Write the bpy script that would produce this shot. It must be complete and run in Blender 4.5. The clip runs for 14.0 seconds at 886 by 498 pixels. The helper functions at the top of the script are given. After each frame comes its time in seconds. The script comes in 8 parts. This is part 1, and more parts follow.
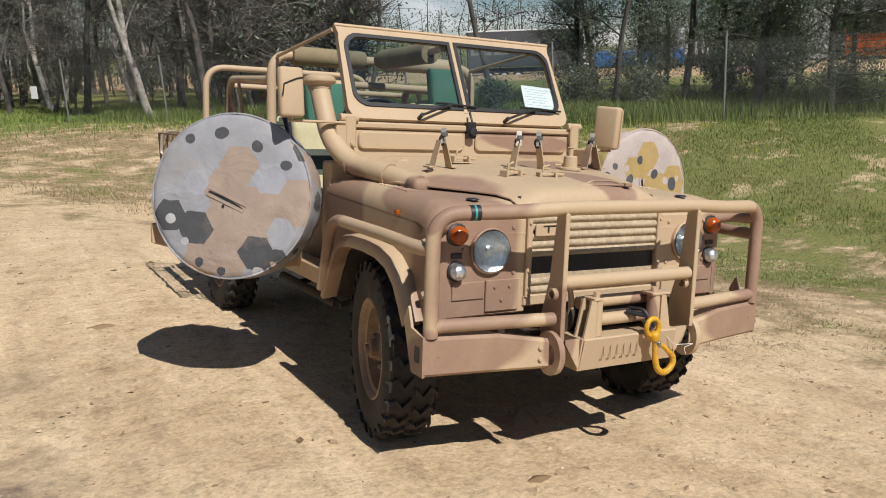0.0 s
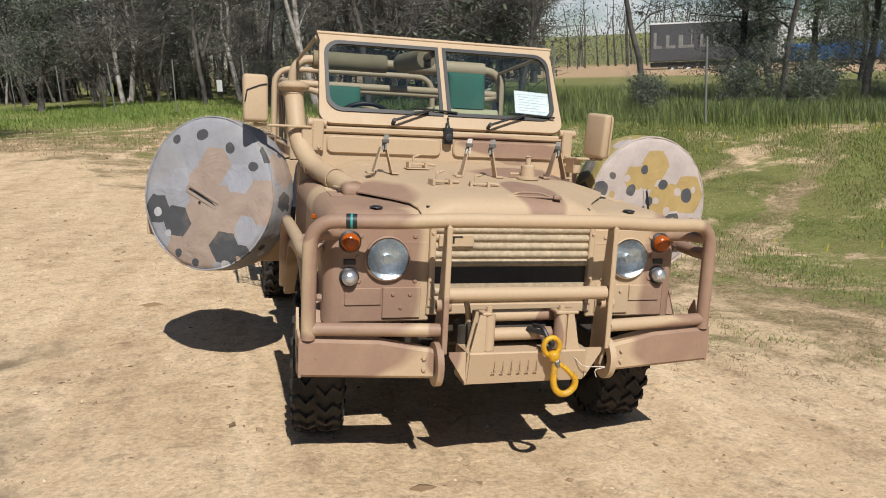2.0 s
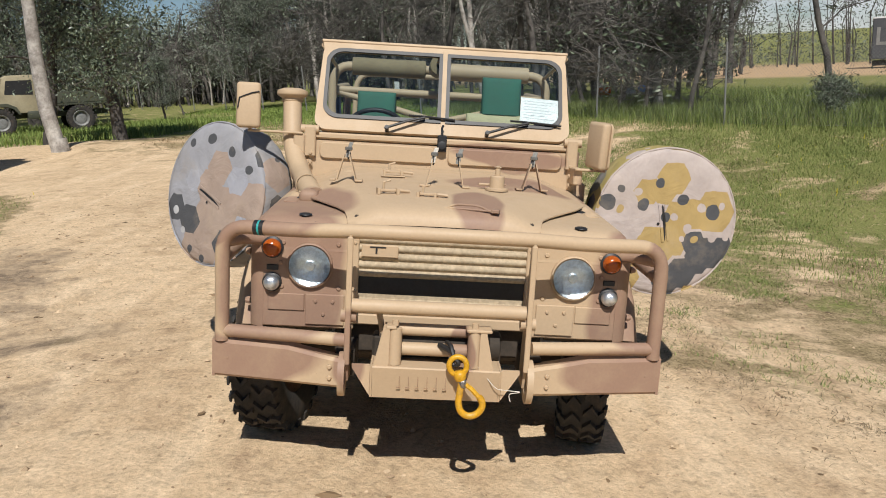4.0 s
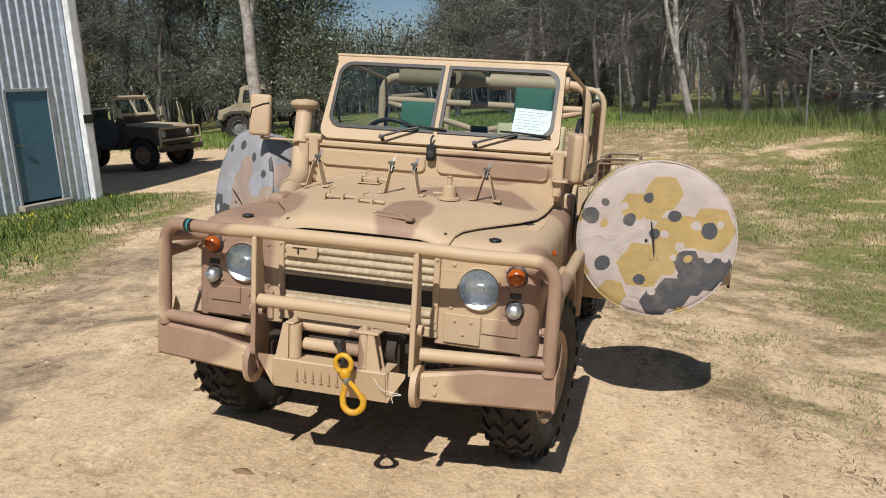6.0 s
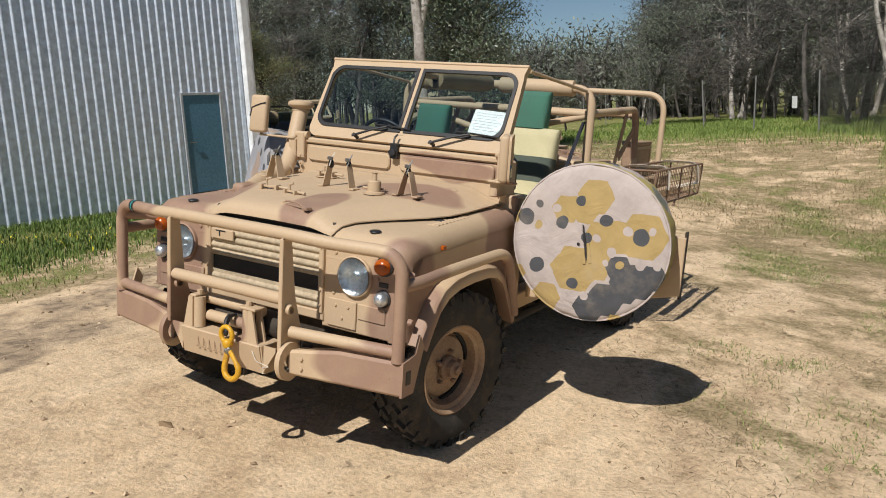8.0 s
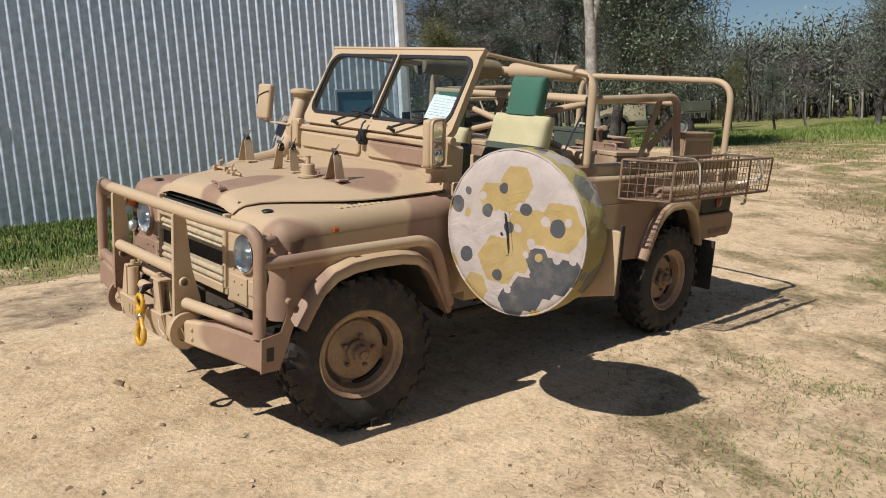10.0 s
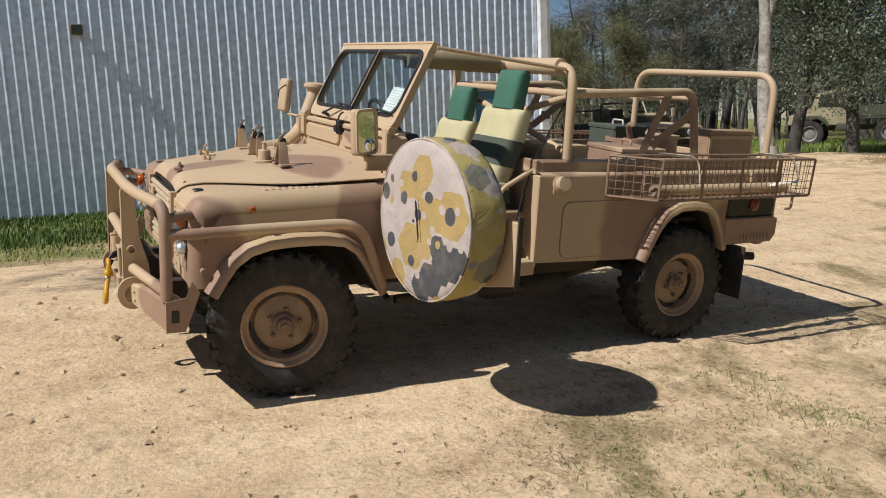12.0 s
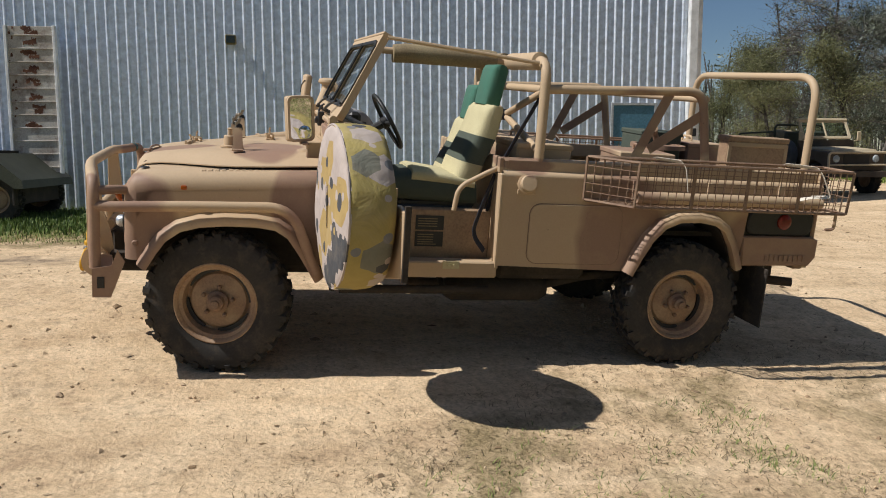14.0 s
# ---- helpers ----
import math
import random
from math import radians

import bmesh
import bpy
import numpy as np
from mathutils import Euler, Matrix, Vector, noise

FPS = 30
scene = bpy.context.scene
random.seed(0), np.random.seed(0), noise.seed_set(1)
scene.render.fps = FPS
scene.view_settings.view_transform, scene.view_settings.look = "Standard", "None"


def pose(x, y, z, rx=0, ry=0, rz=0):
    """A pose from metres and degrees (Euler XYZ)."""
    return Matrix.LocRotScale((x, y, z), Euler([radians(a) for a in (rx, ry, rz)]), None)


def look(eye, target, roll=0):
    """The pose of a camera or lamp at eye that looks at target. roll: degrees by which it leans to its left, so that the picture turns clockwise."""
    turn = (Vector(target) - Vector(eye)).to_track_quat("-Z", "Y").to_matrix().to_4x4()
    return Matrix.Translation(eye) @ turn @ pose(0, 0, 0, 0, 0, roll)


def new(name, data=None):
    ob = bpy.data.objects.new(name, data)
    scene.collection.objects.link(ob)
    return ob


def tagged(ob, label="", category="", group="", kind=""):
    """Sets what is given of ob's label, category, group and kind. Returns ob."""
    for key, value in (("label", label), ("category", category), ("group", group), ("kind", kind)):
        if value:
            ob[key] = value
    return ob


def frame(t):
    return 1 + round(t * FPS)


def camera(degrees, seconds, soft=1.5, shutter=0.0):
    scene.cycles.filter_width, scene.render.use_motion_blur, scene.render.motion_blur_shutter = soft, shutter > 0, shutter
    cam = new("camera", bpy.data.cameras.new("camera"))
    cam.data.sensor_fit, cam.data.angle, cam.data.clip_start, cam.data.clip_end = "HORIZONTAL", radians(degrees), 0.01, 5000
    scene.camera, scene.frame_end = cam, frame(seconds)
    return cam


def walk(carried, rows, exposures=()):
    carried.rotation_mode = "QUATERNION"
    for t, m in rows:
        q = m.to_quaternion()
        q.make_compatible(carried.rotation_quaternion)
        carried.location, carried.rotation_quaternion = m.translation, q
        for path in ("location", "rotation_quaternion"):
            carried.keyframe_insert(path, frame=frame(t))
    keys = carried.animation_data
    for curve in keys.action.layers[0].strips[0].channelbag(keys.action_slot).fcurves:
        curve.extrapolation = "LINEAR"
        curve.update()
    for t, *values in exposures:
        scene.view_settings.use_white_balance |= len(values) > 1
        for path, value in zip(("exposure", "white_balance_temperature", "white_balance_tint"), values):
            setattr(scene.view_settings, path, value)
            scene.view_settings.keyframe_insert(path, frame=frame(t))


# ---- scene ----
cam = camera(58.9, 14.0, soft=1.0)
# The yard falls away to the vehicle's left and rear; SLOPE turns the vehicle's own level frame into the true one.
SLOPE = Matrix((
    (0.994411, 0.008502, 0.105238, 0.0),
    (-0.013679, 0.998726, 0.048575, 0.0),
    (-0.104691, -0.049743, 0.993260, 0.0),
    (0.0, 0.0, 0.0, 1.0)))
# seconds, eye, target, roll in the vehicle's frame
PATH = [
    (0.0, (-2.210, -3.127, 1.343), (-1.255, -1.393, 1.057), 1.8),
    (0.5, (-1.973, -3.275, 1.372), (-1.121, -1.491, 1.066), 2.0),
    (1.0, (-1.729, -3.393, 1.403), (-0.982, -1.563, 1.094), 2.3),
    (1.5, (-1.436, -3.514, 1.427), (-0.800, -1.644, 1.111), 2.5),
    (2.0, (-1.177, -3.578, 1.453), (-0.646, -1.676, 1.132), 2.8),
    (2.5, (-0.949, -3.609, 1.483), (-0.521, -1.684, 1.153), 3.0),
    (5.0, (0.584, -3.684, 1.600), (0.338, -1.733, 1.237), 3.3),
    (5.5, (0.912, -3.638, 1.630), (0.521, -1.710, 1.267), 3.3),
    (6.0, (1.229, -3.614, 1.647), (0.709, -1.718, 1.283), 3.3),
    (6.5, (1.572, -3.584, 1.648), (0.921, -1.729, 1.281), 3.3),
    (7.0, (1.911, -3.499, 1.663), (1.134, -1.695, 1.288), 3.3),
    (7.5, (2.286, -3.401, 1.685), (1.394, -1.651, 1.309), 3.5),
    (8.0, (2.604, -3.216, 1.699), (1.602, -1.528, 1.321), 3.8),
    (10.5, (3.949, -1.970, 1.717), (2.438, -0.732, 1.286), 3.2),
    (11.0, (4.169, -1.705, 1.732), (2.585, -0.570, 1.283), 3.3),
    (11.5, (4.434, -1.437, 1.741), (2.779, -0.406, 1.296), 3.1),
    (12.0, (4.664, -1.142, 1.738), (2.942, -0.224, 1.301), 3.1),
    (12.5, (4.815, -0.809, 1.746), (3.032, -0.010, 1.321), 3.1),
    (13.0, (4.972, -0.451, 1.728), (3.136, 0.224, 1.314), 3.3),
    (13.5, (5.063, -0.081, 1.700), (3.187, 0.474, 1.285), 3.7),
    (14.0, (5.085, 0.250, 1.664), (3.179, 0.693, 1.245), 4.0),
]
walk(cam, [(t, SLOPE @ look(eye, target, roll)) for t, eye, target, roll in PATH])

# ---- daylight: high sun from in front of the vehicle, thin cloud ----
SUN_TO = Vector((0.050, -0.640, 0.767)).normalized()
world = bpy.data.worlds.new("sky")
scene.world = world
world.use_nodes = True
wn = world.node_tree
sky = wn.nodes.new("ShaderNodeTexSky")
sky.sky_type, sky.sun_disc = "NISHITA", False
sky.sun_elevation = math.asin(SUN_TO.z)
sky.sun_rotation = math.atan2(SUN_TO.x, SUN_TO.y)
sky.air_density, sky.dust_density, sky.ozone_density = 1.0, 0.03, 5.0
back = wn.nodes["Background"]
back.inputs["Strength"].default_value = 0.055
# broken fair-weather cloud
where = wn.nodes.new("ShaderNodeTexCoord")
stretch = wn.nodes.new("ShaderNodeMapping")
stretch.inputs["Scale"].default_value = (1.0, 1.0, 2.6)
puffs = wn.nodes.new("ShaderNodeTexNoise")
puffs.inputs["Scale"].default_value, puffs.inputs["Detail"].default_value, puffs.inputs["Roughness"].default_value = 3.4, 9.0, 0.58
cover = wn.nodes.new("ShaderNodeValToRGB")
cover.color_ramp.elements[0].position, cover.color_ramp.elements[1].position = 0.57, 0.70
cloud = wn.nodes.new("ShaderNodeMix")
cloud.data_type = "RGBA"
cloud.inputs[7].default_value = (13.0, 13.4, 14.0, 1)
wn.links.new(where.outputs["Generated"], stretch.inputs["Vector"])
wn.links.new(stretch.outputs[0], puffs.inputs["Vector"])
wn.links.new(puffs.outputs[0], cover.inputs["Fac"])
wn.links.new(cover.outputs[0], cloud.inputs[0])
wn.links.new(sky.outputs[0], cloud.inputs[6])
wn.links.new(cloud.outputs[2], back.inputs["Color"])
sun = new("sun", bpy.data.lights.new("sun", "SUN"))
sun.data.energy, sun.data.angle, sun.data.color = 5.0, radians(0.53), (1.0, 0.965, 0.915)
sun.matrix_world = SUN_TO.to_track_quat("Z", "Y").to_matrix().to_4x4()
scene.view_settings.exposure = 0.0

# ---- mesh helpers ----
def mesh_of(name, bm, mat, smooth=32):
    bmesh.ops.recalc_face_normals(bm, faces=bm.faces)
    me = bpy.data.meshes.new(name)
    bm.to_mesh(me)
    bm.free()
    for m in (mat if isinstance(mat, (list, tuple)) else [mat]):
        me.materials.append(m)
    if smooth:
        me.polygons.foreach_set("use_smooth", [True] * len(me.polygons))
        me.set_sharp_from_angle(angle=radians(smooth))
    return me


def part(name, bm, mat, parent, label="", smooth=32, at=None):
    """One mesh object under a thing or under a part."""
    ob = new(name, mesh_of(name, bm, mat, smooth))
    ob.parent = parent
    if at is not None:
        ob.matrix_local = at
    return tagged(ob, label)


def thing(name, bm, mat, label, category, group="", kind="", smooth=32, at=None):
    ob = new(name, mesh_of(name, bm, mat, smooth))
    if at is not None:
        ob.matrix_world = at
    return tagged(ob, label, category, group, kind)


def holder(name, m, label, category, group=""):
    ob = new(name)
    ob.empty_display_size = 0.2
    ob.matrix_world = m
    return tagged(ob, label, category, group)


def box(bm, lo, hi, bevel=0.0, m=None, seg=1):
    c = [(a + b) / 2 for a, b in zip(lo, hi)]
    s = [abs(b - a) for a, b in zip(lo, hi)]
    mat = Matrix.Translation(c) @ Matrix.Diagonal((*s, 1))
    got = bmesh.ops.create_cube(bm, size=1.0, matrix=(m @ mat) if m else mat)
    if bevel:
        edges = list({e for v in got["verts"] for e in v.link_edges})
        bmesh.ops.bevel(bm, geom=edges, offset=bevel, segments=seg, affect="EDGES", profile=0.5)


def slab(bm, outline, axis, lo, hi, bevel=0.0, seg=1, m=None):
    """An outline in the two other axes (in xyz order), drawn out along axis from lo to hi."""
    def put(a, b, h):
        p = Vector({"x": (h, a, b), "y": (a, h, b), "z": (a, b, h)}[axis])
        return bm.verts.new(m @ p if m else p)
    v0 = [put(a, b, lo) for a, b in outline]
    v1 = [put(a, b, hi) for a, b in outline]
    n = len(outline)
    faces = [bm.faces.new(v0), bm.faces.new(v1[::-1])]
    for i in range(n):
        faces.append(bm.faces.new((v0[i], v0[(i + 1) % n], v1[(i + 1) % n], v1[i])))
    if bevel:
        rim = [e for f in faces[:2] for e in f.edges]
        bmesh.ops.bevel(bm, geom=rim, offset=bevel, segments=seg, affect="EDGES", profile=0.5)


def rounded(pts, r, n=5, closed=False):
    """A polyline with its corners rounded."""
    pts = [Vector(p) for p in pts]
    out = []
    for i, p in enumerate(pts):
        if not closed and i in (0, len(pts) - 1):
            out.append(p)
            continue
        a, b = pts[i - 1], pts[(i + 1) % len(pts)]
        u, w = (a - p), (b - p)
        k = min(r, u.length * 0.48, w.length * 0.48)
        p0, p1 = p + u.normalized() * k, p + w.normalized() * k
        for j in range(n + 1):
            s = j / n
            out.append(p0 * (1 - s) ** 2 + p * 2 * s * (1 - s) + p1 * s * s)
    return out


def tube(bm, pts, r, seg=10, closed=False, r_end=None, cap=True, flat=1.0):
    pts = [Vector(p) for p in pts]
    n = len(pts)
    rings, side = [], None
    for i, p in enumerate(pts):
        if closed:
            d = pts[(i + 1) % n] - pts[i - 1]
        else:
            d = pts[min(i + 1, n - 1)] - pts[max(i - 1, 0)]
        d = d.normalized() if d.length > 1e-9 else Vector((0, 0, 1))
        if side is None:
            side = d.orthogonal().normalized()
        side = (side - d * side.dot(d))
        side = side.normalized() if side.length > 1e-6 else d.orthogonal().normalized()
        up = d.cross(side)
        rr = r if r_end is None else r + (r_end - r) * i / max(n - 1, 1)
        rings.append([bm.verts.new(p + side * rr * math.cos(2 * math.pi * k / seg) + up * rr * flat * math.sin(2 * math.pi * k / seg)) for k in range(seg)])
    for i in range(n if closed else n - 1):
        a, b = rings[i], rings[(i + 1) % n]
        for k in range(seg):
            bm.faces.new((a[k], a[(k + 1) % seg], b[(k + 1) % seg], b[k]))
    if cap and not closed:
        bm.faces.new(rings[0])
        bm.faces.new(rings[-1][::-1])


def lathe(bm, profile, m, seg=32, closed=False):
    """Turns (radius, height) pairs round the local z of m."""
    rings = []
    for r, h in profile:
        if r < 1e-6:
            rings.append([bm.verts.new(m @ Vector((0, 0, h)))])
        else:
            rings.append([bm.verts.new(m @ Vector((r * math.cos(2 * math.pi * k / seg), r * math.sin(2 * math.pi * k / seg), h))) for k in range(seg)])
    pairs = list(zip(rings, rings[1:])) + ([(rings[-1], rings[0])] if closed else [])
    for a, b in pairs:
        for k in range(seg):
            q = [a[k % len(a)], a[(k + 1) % len(a)], b[(k + 1) % len(b)], b[k % len(b)]]
            q = [v for i, v in enumerate(q) if v not in q[:i]]
            if len(q) > 2:
                bm.faces.new(q)


def rod(bm, a, b, r, seg=10):
    tube(bm, [a, b], r, seg)


def facing(p, d):
    """A frame at p whose z points along d."""
    return Matrix.Translation(p) @ Vector(d).to_track_quat("Z", "Y").to_matrix().to_4x4()


def bm_new():
    return bmesh.new()


def smoothstep(a, b, x):
    t = min(1.0, max(0.0, (x - a) / (b - a)))
    return t * t * (3 - 2 * t)

# ---- materials ----
def node_mat(name):
    m = bpy.data.materials.new(name)
    m.use_nodes = True
    nt = m.node_tree
    return m, nt, nt.nodes["Principled BSDF"]


def noise_node(nt, scale, detail=4.0, rough=0.55, coord=None, dist=0.0):
    n = nt.nodes.new("ShaderNodeTexNoise")
    n.inputs["Scale"].default_value, n.inputs["Detail"].default_value = scale, detail
    n.inputs["Roughness"].default_value, n.inputs["Distortion"].default_value = rough, dist
    if coord is not None:
        nt.links.new(coord, n.inputs["Vector"])
    return n


def ramp_node(nt, value, stops):
    r = nt.nodes.new("ShaderNodeValToRGB")
    els = r.color_ramp.elements
    while len(els) < len(stops):
        els.new(0.5)
    for e, (p, c) in zip(els, stops):
        e.position = p
        e.color = (*c, 1) if isinstance(c, tuple) else (c, c, c, 1)
    nt.links.new(value, r.inputs["Fac"])
    return r


def mix_node(nt, fac, a, b, blend="MIX"):
    n = nt.nodes.new("ShaderNodeMix")
    n.data_type, n.blend_type = "RGBA", blend
    for sock, v in ((n.inputs[0], fac), (n.inputs[6], a), (n.inputs[7], b)):
        if isinstance(v, (int, float)):
            sock.default_value = v
        elif isinstance(v, tuple):
            sock.default_value = (*v, 1)
        else:
            nt.links.new(v, sock)
    return n.outputs[2]


def bump_node(nt, bsdf, height, strength, dist=0.01):
    b = nt.nodes.new("ShaderNodeBump")
    b.inputs["Strength"].default_value, b.inputs["Distance"].default_value = strength, dist
    nt.links.new(height, b.inputs["Height"])
    nt.links.new(b.outputs[0], bsdf.inputs["Normal"])


def surface(name, c1, c2, scale=4.0, fine=60.0, rough=0.7, metal=0.0, bump=0.15, dist=0.005, dust=None, rand=0.0):
    """Two-tone weathered surface: broad stains, fine grain and relief, and optional dust patches."""
    m, nt, b = node_mat(name)
    co = nt.nodes.new("ShaderNodeTexCoord").outputs["Object"]
    big, small = noise_node(nt, scale, 5, 0.6, co), noise_node(nt, fine, 3, 0.6, co)
    f = ramp_node(nt, big.outputs[0], [(0.35, 0.0), (0.68, 1.0)])
    col = mix_node(nt, f.outputs[0], c1, c2)
    g = ramp_node(nt, small.outputs[0], [(0.3, 0.78), (0.7, 1.18)])
    col = mix_node(nt, 1.0, col, g.outputs[0], "MULTIPLY")
    if dust:
        d = noise_node(nt, scale * 2.3, 6, 0.7, co)
        k = ramp_node(nt, d.outputs[0], [(0.5, 0.0), (0.72, 0.75)])
        col = mix_node(nt, k.outputs[0], col, dust)
    if rand:
        info = nt.nodes.new("ShaderNodeObjectInfo")
        r = ramp_node(nt, info.outputs["Random"], [(0.0, 1 - rand), (1.0, 1 + rand)])
        col = mix_node(nt, 1.0, col, r.outputs[0], "MULTIPLY")
    nt.links.new(col, b.inputs["Base Color"])
    b.inputs["Roughness"].default_value, b.inputs["Metallic"].default_value = rough, metal
    if bump:
        bump_node(nt, b, small.outputs[0], bump, dist)
    return m


SAND, BROWN = (0.475, 0.350, 0.225), (0.288, 0.182, 0.128)


# brown clouds sprayed over the sand coat: centre and reach in the vehicle's frame
CLOUDS = [((-0.64, -0.52, 0.84), (0.27, 0.32, 0.40)), ((-0.70, -0.22, 1.10), (0.36, 0.30, 0.14)), ((0.14, -0.30, 1.16), (0.14, 0.26, 0.20)),
          ((0.33, 0.24, 1.20), (0.36, 0.21, 0.14)), ((0.36, 0.60, 1.31), (0.34, 0.12, 0.07)), ((0.80, -0.46, 0.82), (0.22, 0.24, 0.36)),
          ((0.82, 0.46, 1.00), (0.16, 0.23, 0.34)), ((0.80, -0.64, 0.52), (0.34, 0.2, 0.14)), ((-0.80, -0.64, 0.52), (0.40, 0.2, 0.14)),
          ((-0.76, -0.64, 1.07), (0.36, 0.16, 0.10)), ((0.88, -0.62, 0.85), (0.10, 0.2, 0.30)), ((0.82, 2.32, 0.80), (0.3, 0.30, 0.42)),
          ((0.80, 1.55, 1.22), (0.25, 0.35, 0.07)), ((0.80, 3.45, 0.80), (0.4, 0.45, 0.30)), ((-0.82, 2.2, 0.9), (0.3, 0.5, 0.4)),
          ((0.86, 0.52, 0.70), (0.12, 0.20, 0.22)), ((-0.82, 0.42, 0.95), (0.16, 0.26, 0.30)), ((0.0, 2.9, 1.2), (0.7, 0.7, 0.25)),
          ((0.74, 2.6, 1.50), (0.2, 0.45, 0.22)), ((-0.74, 2.5, 1.50), (0.2, 0.4, 0.2)), ((0.0, 1.9, 1.15), (0.8, 0.3, 0.2)), ((-0.35, -0.72, 0.60), (0.07, 0.14, 0.16)),
          ((0.12, -0.72, 0.64), (0.06, 0.1, 0.10))]


def camo_paint():
    """Sprayed two-tone camouflage: sand with broad brown clouds, soft edges, dust and chips."""
    m, nt, b = node_mat("camouflage_paint")
    co = nt.nodes.new("ShaderNodeTexCoord").outputs["Object"]
    warp = noise_node(nt, 2.2, 2.0, 0.5, co)
    shift = nt.nodes.new("ShaderNodeVectorMath")
    shift.operation = "MULTIPLY_ADD"
    nt.links.new(warp.outputs["Color"], shift.inputs[0])
    shift.inputs[1].default_value = (0.22, 0.22, 0.22)
    nt.links.new(co, shift.inputs[2])
    best = None
    for c, r in CLOUDS:
        sub = nt.nodes.new("ShaderNodeVectorMath")
        sub.operation = "SUBTRACT"
        nt.links.new(shift.outputs[0], sub.inputs[0])
        sub.inputs[1].default_value = [v + 0.11 for v in c]
        div = nt.nodes.new("ShaderNodeVectorMath")
        div.operation = "DIVIDE"
        nt.links.new(sub.outputs[0], div.inputs[0])
        div.inputs[1].default_value = r
        ln = nt.nodes.new("ShaderNodeVectorMath")
        ln.operation = "LENGTH"
        nt.links.new(div.outputs[0], ln.inputs[0])
        if best is None:
            best = ln.outputs["Value"]
        else:
            mn = nt.nodes.new("ShaderNodeMath")
            mn.operation = "MINIMUM"
            nt.links.new(best, mn.inputs[0])
            nt.links.new(ln.outputs["Value"], mn.inputs[1])
            best = mn.outputs[0]
    f = ramp_node(nt, best, [(0.85, 1.0), (1.0, 0.0)])
    col = mix_node(nt, f.outputs[0], SAND, BROWN)
    dusty = noise_node(nt, 7.0, 6, 0.65, co)
    k = ramp_node(nt, dusty.outputs[0], [(0.45, 0.0), (0.8, 0.45)])
    col = mix_node(nt, k.outputs[0], col, (0.44, 0.32, 0.20))
    fine = noise_node(nt, 90.0, 3, 0.6, co)
    g = ramp_node(nt, fine.outputs[0], [(0.3, 0.965), (0.7, 1.03)])
    col = mix_node(nt, 1.0, col, g.outputs[0], "MULTIPLY")
    chips = noise_node(nt, 34.0, 5, 0.7, co)
    c = ramp_node(nt, chips.outputs[0], [(0.70, 0.0), (0.73, 0.8)])
    col = mix_node(nt, c.outputs[0], col, (0.13, 0.085, 0.06))
    nt.links.new(col, b.inputs["Base Color"])
    r = ramp_node(nt, dusty.outputs[0], [(0.3, 0.48), (0.7, 0.68)])
    nt.links.new(r.outputs[0], b.inputs["Roughness"])
    b.inputs["Specular IOR Level"].default_value = 0.35
    bump_node(nt, b, fine.outputs[0], 0.03, 0.002)
    return m


